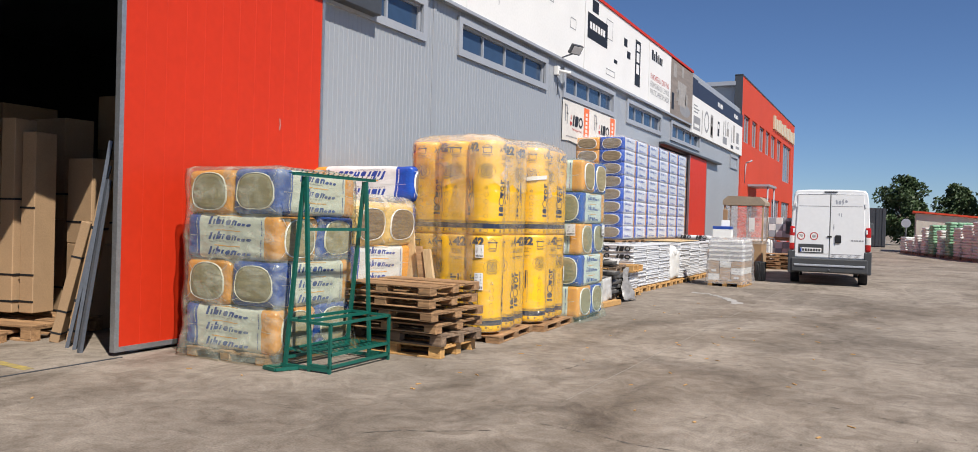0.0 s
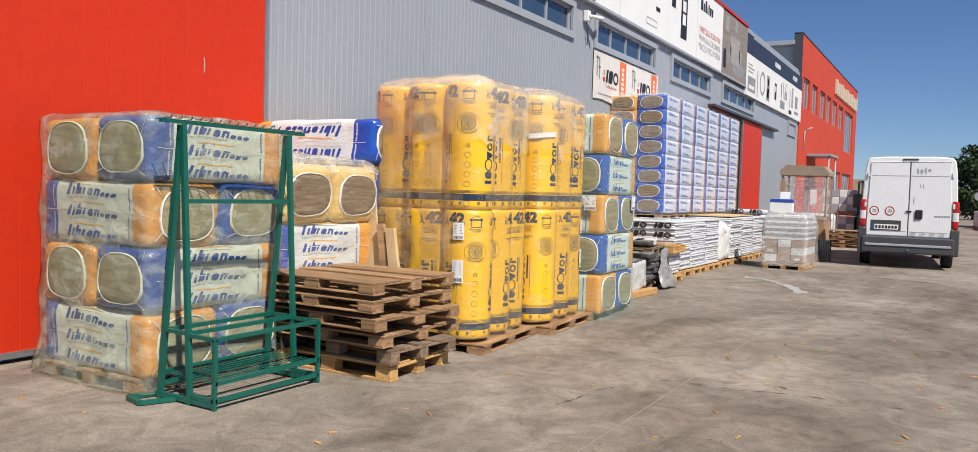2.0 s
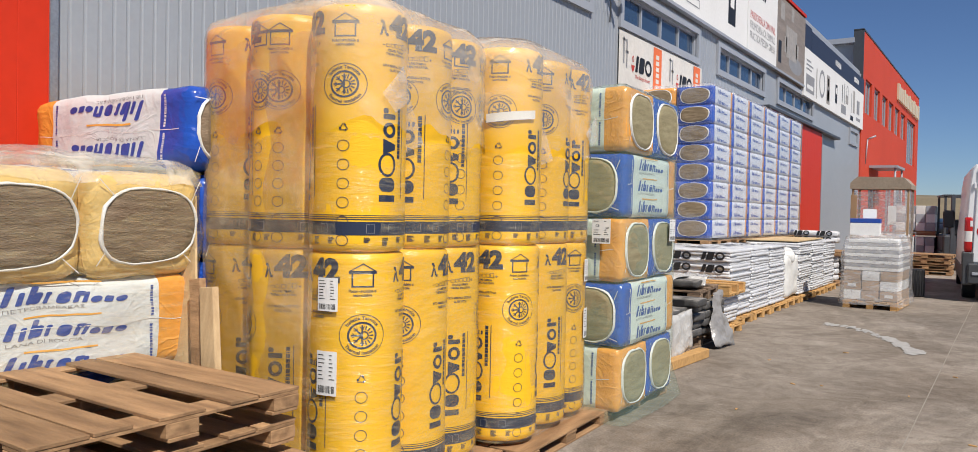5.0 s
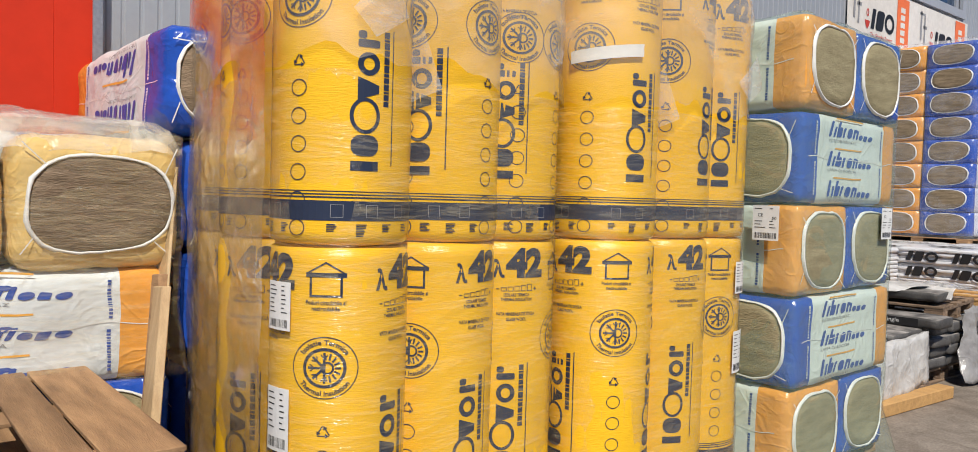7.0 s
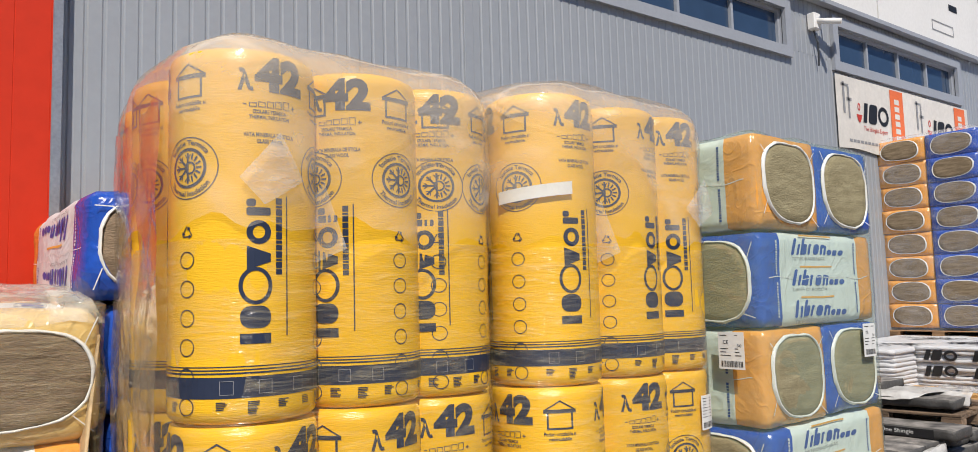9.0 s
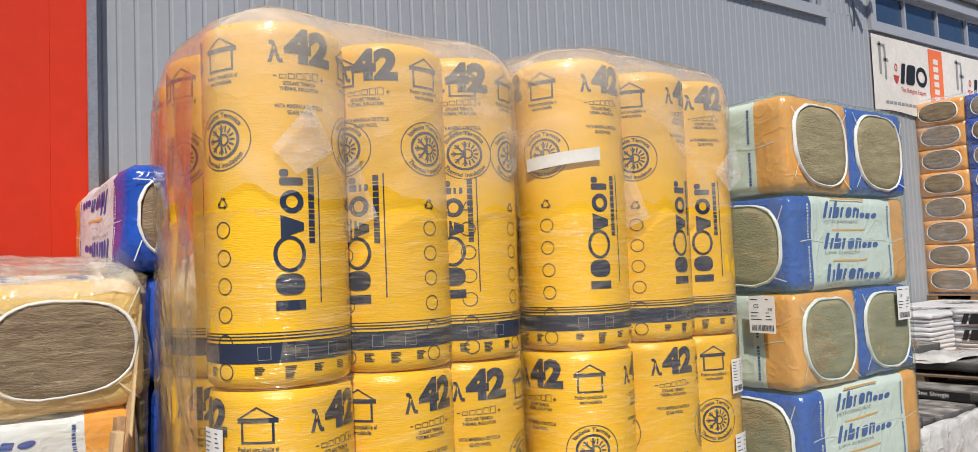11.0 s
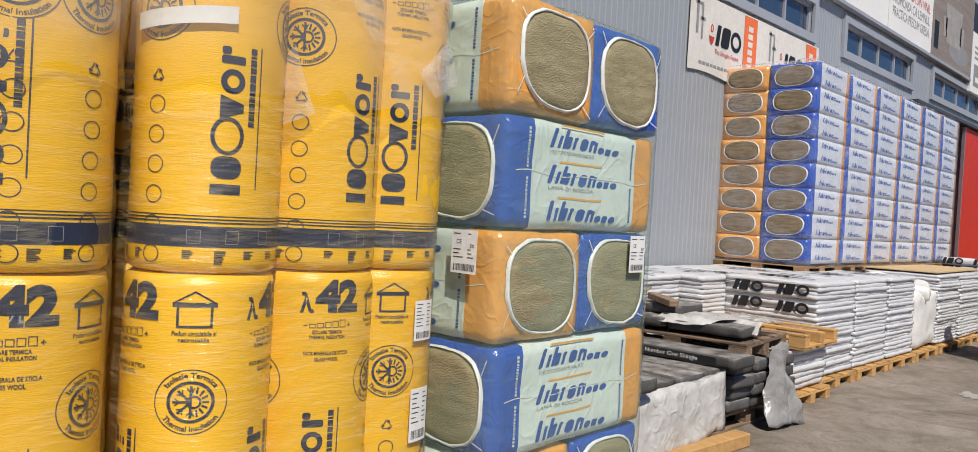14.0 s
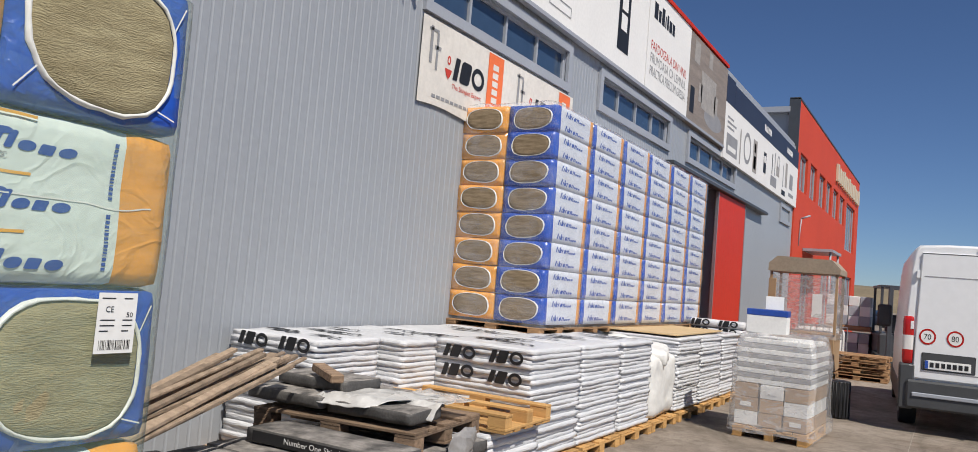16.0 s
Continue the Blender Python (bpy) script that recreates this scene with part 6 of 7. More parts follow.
# packs with a printed black edge on the lower tier
for k, (x, y, z, r) in enumerate(((-5.02, 13.62, .502, 2), (-4.98, 12.3, .503, -3))):
    tp = tar_pack(pose(x, y, z, 0, 0, r))
    tp["label"] = "grey bitumen shingle pack with white writing on its edge"
    bm = bmesh.new()
    rect(bm, -.44, .36, .012, .072)
    part("printed_edge", bm, M["black"], tp, m=at_yn(0, -.171, 0))
    part("writing", fit_bm(text_bm("Number One Shingle", .05), .42, .04, -.2, .022), M["label"], tp, "white printed words", m=at_yn(0, -.1725, 0))
tagged(cube("timber_beam", (-.06, .06, -.6, .6, 0, .09), M["newwood"], None, pose(-4.5, 12.95, .002, 0, 0, -3), .006), "short fresh timber beam lying on the ground", "timber")
shingle_pile(-5.75, -4.75, 14.92, 15.68, .47, 7, marks=False)
put(PAL_NEW, pose(-5.2, 15.3, 0) @ Matrix.Diagonal((.85, .95, .85, 1)), "fresh wooden pallet under a low pile")
put(PAL_NEW, pose(-5.25, 15.3, .62, 180, 0, 2) @ Matrix.Diagonal((1, .95, 1, 1)), "fresh orange-toned pallet lying upside down")
# weathered planks leaning on the pile
rnd = random.Random(21)
for k in range(24):
    x = -5.86 + .021 * k + rnd.uniform(-.02, .02)
    up = .03 * (k % 3) + rnd.uniform(-.008, .008)
    a = Vector((x, 13.74 + rnd.uniform(-.28, .14), .93 - .02 * (k / 23) + up))
    b = Vector((x + .34 + rnd.uniform(-.09, .06), 12.25 + rnd.uniform(-.3, .12), .60 + up))
    bm = bmesh.new()
    bar(bm, a, b, rnd.choice((.03, .04, .05)), rnd.choice((.018, .024)))
    bev(bm, .004)
    tagged(part("plank", bm, M["slat"]), "grey weathered plank in a leaning heap", "plank", "weathered planks")
bm = bmesh.new()
box(bm, -.07, .07, -.3, .3, 0, .09)
bev(bm, .012)
tagged(part("timber_block", bm, M["oldwood"], m=pose(-5.42, 13.98, .84, 4, 0, 62) @ Matrix.Diagonal((.62, .6, .6, 1))), "dark timber offcut on the packs", "timber")

# ---- boards leaning by the rolls ----
def leaning_board(name, foot, top, wf, wt, thick, material, label, category):
    """A flat board, wf wide at the foot and wt at the top, leaning from foot to top."""
    bm = bmesh.new()
    f, t = Vector(foot), Vector(top)
    vs = [(f.x - wf / 2, f.y, f.z), (f.x + wf / 2, f.y, f.z), (t.x + wt / 2, t.y, t.z + .01), (t.x - wt / 2, t.y, t.z)]
    lo = [bm.verts.new(v) for v in vs]
    hi = [bm.verts.new((v[0] + thick * .3, v[1] + thick, v[2])) for v in vs]
    bm.faces.new(lo), bm.faces.new(hi[::-1])
    for i in range(4):
        bm.faces.new((lo[i], lo[(i + 1) % 4], hi[(i + 1) % 4], hi[i]))
    bmesh.ops.recalc_face_normals(bm, faces=list(bm.faces))
    bev(bm, .003)
    return tagged(part(name, bm, M[material]), label, category, "leaning boards")


leaning_board("board", (-4.87, 7.84, 0), (-5.16, 8.0, 1.1), .085, .085, .03, "wood", "sawn board leaning upright by the rolls", "board")
leaning_board("board", (-4.73, 7.80, 0), (-5.03, 7.97, 1.07), .12, .1, .03, "board_wood", "pale sawn board leaning upright by the rolls", "board")
leaning_board("plywood_offcut", (-5.17, 7.93, 0), (-5.36, 8.12, 1.5), .3, .06, .012, "osb", "tapered brown plywood offcut leaning upright", "plywood")

# ---- green A-frame rack ----
rk = thing("display_rack", "green painted steel A-frame rack with a low basket", "rack", m=pose(-4.95, 5.72, 0))
LY = .92
for nm, y in (("near", 0.0), ("far", LY)):
    for s, foot in ((-1, -.19), (1, .11)):
        bm = bmesh.new()
        bar(bm, (foot, y, .0), (s * .012, y, 1.80), .032)
        part("leg", bm, M["green"], rk)
    bm = bmesh.new()
    bar(bm, (-.24, y, .03), (.33, y, .03), .03)
    part("foot_bar", bm, M["green"], rk)
    bm = bmesh.new()
    bar(bm, (-.14, y, .46), (.08, y, .46), .025)
    part("tie_bar", bm, M["green"], rk)
for z, x in ((1.31, .03), (.46, .085), (.46, -.14), (.10, -.18)):
    bm = bmesh.new()
    bar(bm, (x, 0, z), (x, LY, z), .028)
    part("cross_bar", bm, M["green"], rk)
bm = bmesh.new()
bar(bm, (0, -.16, 1.815), (0, LY + .16, 1.815), .035, .02)
tb = part("top_bar", bm, M["green"], rk)
for k in range(17):
    y = -.14 + (LY + .28) * k / 16
    bm = bmesh.new()
    tube(bm, (-.075, y, 1.829), (.075, y, 1.829), .004, 5)
    tube(bm, (.075, y, 1.829), (.09, y, 1.85), .004, 5)
    part("hook", bm, M["green"], tb)
X0, X1 = .1, .34
for q in (((X1, 0, .45), (X1, LY, .45)), ((X0, 0, .45), (X1, 0, .45)), ((X0, LY, .45), (X1, LY, .45)), ((X1, 0, 0), (X1, 0, .45)), ((X1, LY, 0), (X1, LY, .45)), ((X1, 0, .06), (X1, LY, .06)), ((X0, 0, .06), (X1, 0, .06)), ((X0, LY, .06), (X1, LY, .06)), ((X1, 0, .17), (X1, LY, .17)), ((-.2, 0, .17), (-.2, LY, .17))):
    bm = bmesh.new()
    bar(bm, *q, .026)
    part("basket_bar", bm, M["green"], rk)
for k in range(12):
    x = -.18 + .5 * k / 11
    bm = bmesh.new()
    tube(bm, (x, 0, .17), (x, LY, .17), .004, 5)
    part("shelf_wire", bm, M["green"], rk)
bm = bmesh.new()
for a, b in (((-.24, 0, .02), (-.3, -.16, .02)), ((-.3, -.16, .02), (-.12, -.2, .02)), ((-.12, -.2, .02), (-.02, 0, .02))):
    bar(bm, a, b, .028)
part("foot_stay", bm, M["green"], rk)

# ---- wrapped pallet of cartons with a box on top ----
CX, CY = -3.72, 20.0
put(PAL_NEW, pose(CX, CY, 0, 0, 0, 88), "fresh pallet under wrapped goods")
wp = thing("wrapped_goods", "cartons and stacked panels under hazy stretch film", "wrapped goods", m=pose(CX, CY, .144, 0, 0, -2))
for r in range(3):
    for k in range(3):
        for j in range(3):
            cube("carton", (-.125, .125, -.19, .19, 0, .15), M["cardboard"] if (r + k) % 3 else M["label"], wp, pose(-.27 + .27 * k, -.39 + .39 * j, .155 * r, 0, 0, random.uniform(-2, 2)), .004)
for k in range(3):
    cube("carton_label", (-.06, .06, 0, .002, 0, .05), M["label"], wp, pose(-.27 + .27 * k, -.588, .05 + .155 * ((k + 1) % 3)), 0)
for r in range(9):
    s = 1 - max(0, r - 6) * .05
    cube("panel", (-.40 * s, .40 * s, -.56 * s, .56 * s, 0, .05), M["greyprint"] if r % 2 else M["label"], wp, pose(random.uniform(-.01, .01), 0, .47 + .056 * r), .004)
f = hull_film("film", [(a * .42, b * .58, .03) for a in (-1, 1) for b in (-1, 1)], [-.08, .02, .12, .22, .32, .42, .52, .62, .72, .82, .92, 1.0], M["hazefilm"], wp, seed=14, amp=.02, n=80, grow=lambda j: .03 if j < 2 else (0 if j < 9 else -.03 * (j - 8)))
bx = thing("carton_box", "white carton with a blue lid band, lying on the wrapped goods", "box", m=pose(CX - .15, CY - .3, 1.175, 0, 0, 4))
cube("carton", (-.22, .22, -.16, .16, 0, .2), M["label"], bx, Matrix(), .006)
cube("lid_band", (-.223, .223, -.163, .163, .2, .27), M["blueprint"], bx, Matrix(), .006, "dark blue lid band")
cube("sheet", (-.1, .1, -.006, .006, .275, .43), M["label"], bx, pose(.05, .05, 0, -8, 0, 3), .002)
bm = bmesh.new()
tube(bm, (0, 0, 0), (0, 0, .52), .15, 20)
bev(bm, .03, 2)
tagged(part("waste_drum", bm, M["black"], m=pose(-3.36, 22.3, 0)), "black plastic drum beside the wrapped pallet", "drum")

# ---- white panel van ----
van = thing("panel_van", "white parked panel van with grey bumpers, seen from behind", "van", m=pose(-1.63, 21.95, 0, 0, 0, 4.5) @ Matrix.Diagonal((.97, 1, 1.03, 1)))


def section(y, hw, zb, zt, top):
    """Half outline of the body, floor to roof."""
    return [(hw * .96, zb), (hw, zb + .12), (hw, 1.15 if zt > 1.6 else zb + .4), (hw * .985, 1.3 if zt > 1.6 else zb + .5), (hw * top + (hw - hw * top) * .35, zt - .32 if zt > 1.6 else zt - .15), (hw * top, zt - .1), (hw * (top - .06), zt - .02), (hw * .5, zt)]


secs = [(0.0, .965, .42, 2.36, .9), (.05, .985, .38, 2.39, .905), (.8, 1.0, .36, 2.4, .905), (3.6, 1.0, .36, 2.4, .905), (4.05, .99, .36, 2.32, .88), (4.75, .975, .36, 1.45, .9), (5.25, .93, .38, 1.2, .88), (5.42, .8, .45, 1.0, .85)]
bm = bmesh.new()
prev = None
for y, hw, zb, zt, top in secs:
    s = section(y, hw, zb, zt, top)
    ringv = [bm.verts.new((x, y, z)) for x, z in s] + [bm.verts.new((-x, y, z)) for x, z in s[::-1]]
    if prev:
        for k in range(len(ringv)):
            k2 = (k + 1) % len(ringv)
            bm.faces.new((prev[k], prev[k2], ringv[k2], ringv[k])).smooth = True
    else:
        bm.faces.new(ringv)
    prev = ringv
bm.faces.new(prev[::-1])
vb = part("body", bm, M["van"], van)
for s, x0, x1 in ((-1, -.86, -.006), (1, .006, .86)):
    bm = bmesh.new()
    vs = [bm.verts.new((x, y, z)) for y in (-.028, .0) for x, z in ((x0, .69), (x1, .69), (x1 * (1 if abs(x1) < .1 else .93), 2.28), (x0 * (1 if abs(x0) < .1 else .93), 2.28))]
    for q in ((0, 1, 2, 3), (4, 7, 6, 5), (0, 4, 5, 1), (1, 5, 6, 2), (2, 6, 7, 3), (3, 7, 4, 0)):
        bm.faces.new([vs[i] for i in q])
    bev(bm, .012, 2)
    dr = part("rear_door", bm, M["van"], van)
    # grey strips in place of the shade along the pressed door creases
    for z in (1.97, .78):
        cube("door_crease", (min(x0, x1) * .93 + .03, max(x0, x1) * .93 - .03, -.031, -.027, z, z + .012), M["greyprint"], dr, Matrix(), 0)
    # dark strips laid on the doors, drawing the shade of the gaps round them
    for gx0, gx1, gz0, gz1 in ((min(x0, x1) * .93, max(x0, x1) * .93, 2.262, 2.272), (s * .004 - .004, s * .004 + .004, .69, 2.27), (s * .853 - .004, s * .853 + .004, .69, 1.2)):
        cube("door_gap", (gx0, gx1, -.0302, -.0265, gz0, gz1), M["bumper"], dr, Matrix(), 0)
    for z in (.8, 1.35, 2.0):
        cube("hinge", (-.02, .02, -.02, .02, -.05, .05), M["van"], dr, pose(s * .885 * (.95 if z > 1.7 else 1), -.025, z), .004)
    bm = bmesh.new()
    soft_box(bm, .13, .14, .6, 4, 4, 10, .03, .0, 1, lambda x, y, z, a: 1 if .2 < z < .34 else 0)
    part("tail_lamp", bm, [M["redlens"], M["lens"]], van, "tall red tail lamp", m=pose(s * .925, .03, .86))
    cube("corner_cladding", (-.09, .09, -.05, .32, .3, .86), M["bumper"], van, pose(s * .925, 0, 0), .02)
    cube("side_cladding", (-.02, .02, .3, 4.3, .33, .6), M["bumper"], van, pose(s * .995, 0, 0), .01)
    for y in (1.02, 4.45):
        w = new("wheel")
        w.parent = van
        w.matrix_basis = pose(s * .86, y, .34, 0, 90, 0)
        bm = bmesh.new()
        tube(bm, (0, 0, -.11), (0, 0, .11), .34, 28)
        bev(bm, .02, 2)
        part("tyre", bm, M["tyre"], w)
        bm = bmesh.new()
        tube(bm, (0, 0, -.113), (0, 0, .113), .2, 20)
        part("rim", bm, M["galv"], w)
    mi = new("mirror")
    mi.parent = van
    mi.matrix_basis = pose(s * 1.16, 4.3, 1.25)
    cube("mirror_housing", (-.12, .12, -.06, .06, -.02, .36), M["bumper"], mi, Matrix(), .03)
    cube("mirror_arm", (-.14, .0, -.03, .03, .02, .07), M["bumper"], mi, pose(-s * .1, 0, 0), .008)
cube("rear_bumper", (-.93, .93, -.09, .12, .32, .67), M["bumper"], van, Matrix(), .025)
cube("step_plate", (-.86, .86, -.11, -.08, .47, .52), M["trim"], van, Matrix(), .008)
bm = bmesh.new()
tube(bm, (0, -.2, .36), (0, -.02, .36), .02)
tube(bm, (0, -.2, .36), (0, -.2, .42), .025)
part("tow_hook", bm, M["darktrim"], van)
cube("brake_lamp", (-.16, .16, -.02, .02, 2.31, 2.345), M["darktrim"], van, pose(0, .0, 0), .006)
cube("plate_recess", (-.76, -.14, -.033, -.025, .8, 1.02), M["bumper"], van, Matrix(), .01)
cube("number_plate", (-.72, -.19, -.042, -.036, .82, .93), M["label"], van, Matrix(), .004)
for k in range(7):
    cube("plate_bar", (-.66 + .066 * k, -.615 + .066 * k, -.0455, -.0425, .845, .905), M["black"], van, Matrix(), 0)
cube("plate_strip", (-.717, -.68, -.0455, -.0425, .825, .925), M["blueprint"], van, Matrix(), 0)
cube("door_handle", (.13, .28, -.06, -.03, 1.06, 1.26), M["black"], van, Matrix(), .02)
cube("handle_bar", (-.06, .06, -.05, -.03, 1.2, 1.235), M["black"], van, Matrix(), .006)
rnd = random.Random(15)
for x, z, w_, h_ in ((.12, 2.0, .05, .16), (.18, 2.02, .08, .12), (.27, 2.0, .06, .17), (.34, 2.05, .07, .1), (.2, 1.72, .03, .1), (.26, 1.7, .03, .12), (.08, 1.35, .03, .2), (.11, .98, .03, .12)):
    bm = bmesh.new()
    poly(bm, [(x + w_ * (.5 + .5 * math.cos(a) * rnd.uniform(.5, 1.1)), z + h_ * (.5 + .5 * math.sin(a) * rnd.uniform(.5, 1.1))) for a in (0, .7, 1.4, 2.1, 2.8, 3.5, 4.2, 4.9, 5.6)])
    part("paint_smear", bm, M["trim"], van, "smear of worn paint", m=at_yn(0, -.031, 0))
for k in range(5):
    cube("name_bar", (.52 + .062 * k, .565 + .062 * k, -.033, -.0295, 1.12, 1.15), M["greyprint"], van, Matrix(), 0)
for k in range(4):
    bm = bmesh.new()
    ring(bm, .1 + k * .19, 0, .055, .05, .01, 16)
    ring(bm, .1 + k * .19, 0, .022, .022, .012, 10)
    part("sticker", bm, M["greyprint"], van, "small round sticker", m=at_yn(0, -.0325, .74))
for k, s_ in enumerate(("70", "80")):
    st = new("speed_sticker")
    st.parent = van
    st.matrix_basis = at_yn(-.70 + .32 * k, -.031, 1.22)
    bm = bmesh.new()
    ring(bm, 0, 0, .1, .1, .1, 28)
    part("disc", bm, M["label"], st)
    bm = bmesh.new()
    ring(bm, 0, 0, .1, .1, .022, 28)
    part("red_ring", bm, M["redlens"], st, m=pose(0, 0, .0015))
    part("number", fit_bm(text_bm(s_, .1), .085, .07, -.0425, -.035), M["black"], st, m=pose(0, 0, .002))
# ---- yard beyond: cabinet, cages, pallets, truck ----
cab = thing("glazed_cabinet", "film-wrapped tall display cabinet with beige hood", "cabinet", m=pose(-4.55, 27.0, 0))
put(PAL, pose(-4.55, 27.0, 0), "pallet under the wrapped cabinet")
put(PAL, pose(-4.55, 27.0, .144), "pallet under the wrapped cabinet")
cube("base_box", (-.6, .6, -.5, .5, .29, 1.0), M["cardboard"], cab, Matrix(), .01)
for x in (-.6, .6):
    for y in (-.5, .5):
        cube("post", (x - .025, x + .025, y - .025, y + .025, 1.0, 2.2), M["cardboard"], cab, Matrix(), .004)
bm = bmesh.new()
hp = [(-.66, 2.15), (.66, 2.15), (.66, 2.25), (.5, 2.42), (-.5, 2.45), (-.66, 2.3)]
lo = [bm.verts.new((x, -.56, z)) for x, z in hp]
hi = [bm.verts.new((x, .56, z)) for x, z in hp]
bm.faces.new(lo), bm.faces.new(hi[::-1])
for i in range(6):
    bm.faces.new((lo[i], lo[(i + 1) % 6], hi[(i + 1) % 6], hi[i]))
part("hood", bm, M["hood"], cab, "dusty beige hood")
cube("corner_board", (-.64, -.5, -.55, -.51, .9, 2.0), M["cardboard"], cab, Matrix(), .004)
cube("paper_sheet", (.18, .36, -.535, -.53, 1.3, 1.75), M["label"], cab, Matrix(), 0)
hull_film("film", [(a * .6, b * .5, .03) for a in (-1, 1) for b in (-1, 1)], [.9, 1.1, 1.3, 1.5, 1.7, 1.9, 2.1], M["hazefilm"], cab, seed=22, amp=.02, n=60, top=False)


def tank(m):
    t = thing("bulk_tank", "white plastic tank in a wire cage on a pallet", "tank", "caged tanks", m)
    bm = bmesh.new()
    soft_box(bm, 1.05, .9, .85, 8, 8, 8, .1, .004, 3, lambda *a: 0)
    part("tank", bm, M["bag"], t, m=pose(0, 0, .16))
    for x in [-.56 + .14 * k for k in range(9)]:
        bm = bmesh.new()
        for y in (-.48, .48):
            tube(bm, (x, y, .14), (x, y, 1.05), .012, 5)
        part("cage_bar", bm, M["galv"], t)
    for z in (.2, .5, .8, 1.05):
        bm = bmesh.new()
        for y in (-.49, .49):
            tube(bm, (-.57, y, z), (.57, y, z), .012, 5)
        part("cage_rail", bm, M["galv"], t)
    cube("foot", (-.58, .58, -.5, .5, 0, .13), M["oldwood"], t, Matrix(), .01)
    return t


tank(pose(-4.75, 30.6, 0))
for z in (0, .95):
    g = thing("tile_cage", "pale tile packs in wire mesh on a pallet", "tile pallet", "tile pallets", pose(-4.35, 33.0, z))
    cube("foot", (-.55, .55, -.45, .45, 0, .13), M["wood"], g, Matrix(), .01)
    for r in range(3):
        for k in range(4):
            cube("tile_pack", (-.125, .125, -.42, .42, 0, .25), M["trim"] if (r + k) % 2 else M["label"], g, pose(-.4 + .265 * k, 0, .135 + .255 * r), .01)
for k in range(4):
    put(PAL, pose(-3.75, 29.4, .144 * k, 0, 0, random.uniform(-4, 4)), "used pallet in a far stack")
for k in range(3):
    put(PAL, pose(-3.95, 30.9, .144 * k, 0, 0, 85 + random.uniform(-4, 4)), "used pallet in a far stack")
put(PAL, pose(-5.4, 25.6, 0), "used pallet by the far door")
for k in range(5):
    tar_pack(pose(-5.4 + random.uniform(-.05, .05), 25.4 + .1 * (k % 3), .15 + .09 * k, 0, 0, random.uniform(-5, 5)))
fk = thing("forklift", "dark forklift truck parked beyond the van", "forklift", m=pose(-3.0, 31.2, 0, 0, 0, 10))
for x in (-.3, .3):
    cube("mast_rail", (x - .05, x + .05, -.06, .06, .1, 2.15), M["darktrim"], fk, Matrix(), .006)
cube("mast_tie", (-.35, .35, -.05, .05, 2.05, 2.15), M["darktrim"], fk, Matrix(), .006)
cube("chassis", (-.5, .5, .3, 2.0, .25, 1.0), M["darktrim"], fk, Matrix(), .05)
cube("seat", (-.25, .25, 1.0, 1.4, 1.0, 1.45), M["black"], fk, Matrix(), .04)
for x in (-.45, .45):
    for y in (.35, 1.9):
        cube("guard_post", (x - .03, x + .03, y - .03, y + .03, 1.0, 2.1), M["darktrim"], fk, Matrix(), .004)
cube("guard_roof", (-.5, .5, .3, 1.95, 2.1, 2.16), M["darktrim"], fk, Matrix(), .01)
for x in (-.5, .5):
    for y in (.5, 1.7):
        bm = bmesh.new()
        tube(bm, (x - .09, y, .28), (x + .09, y, .28), .28, 20)
        part("tyre", bm, M["tyre"], fk)

# ---- inside the open door ----
def carton_stack(x, y, w, d, h, z0, count, lab, turn=0.0):
    c = thing("carton_stack", lab, "cartons", "cartons inside the door", pose(x, y, 0, 0, 0, turn))
    for r in range(count):
        cube("carton", (-w / 2, w / 2, -d / 2, d / 2, z0 + (h - z0) * r / count, z0 + (h - z0) * (r + 1) / count - .006), M["cardboard"], c, pose(random.uniform(-.015, .015), 0, 0), .008)
    for z in (z0 + .12, z0 + .42, h * .62):
        cube("strap", (-w / 2 - .004, w / 2 + .004, -d / 2 - .004, d / 2 + .004, z, z + .022), M["black"], c, Matrix(), 0)
    return c


put(PAL, pose(-8.95, 5.62, 0, 0, 0, 12) @ Matrix.Diagonal((1, 1, 1.7, 1)), "pallet under tall strapped cartons inside the door")
for k, h in enumerate((2.0, 2.45, 2.3)):
    carton_stack(-9.2 + .21 * k, 5.42 + .1 * k, .19, .3, h, .248, 1, "tall narrow strapped carton standing on a pallet", 12)
put(PAL, pose(-8.95, 4.75, 0, 0, 0, 30), "pallet under plain cartons inside the door")
carton_stack(-9.1, 4.78, .7, .6, 1.1, .146, 2, "plain cardboard cartons stacked on a pallet", 30)
carton_stack(-9.9, 6.6, .85, .4, 2.6, 0, 2, "tall dark carton bundle standing")
carton_stack(-8.75, 6.35, .45, .5, 2.05, 0, 2, "cardboard cartons stacked on end")
carton_stack(-11.6, 7.0, .9, .8, 2.9, 0, 3, "tall stack of cartons")
carton_stack(-9.4, 7.6, 1.0, .9, 3.0, 0, 4, "tall stack of cartons")
for a, b in (((-8.1, 5.42, 0), (-7.86, 5.6, 1.3)), ((-7.92, 5.5, 0), (-7.6, 5.66, 1.75))):
    lc = thing("long_carton", "long flat strapped carton leaning inside the door", "carton", "leaning cartons")
    bm = bmesh.new()
    bar(bm, a, b, .17, .1)
    bev(bm, .006)
    part("carton", bm, M["cardboard"], lc)
    for f in (.07, .25, .7):
        p, q = Vector(a).lerp(Vector(b), f), Vector(a).lerp(Vector(b), f + .015)
        bm = bmesh.new()
        bar(bm, p, q, .176, .106)
        part("strap", bm, M["black"], lc)
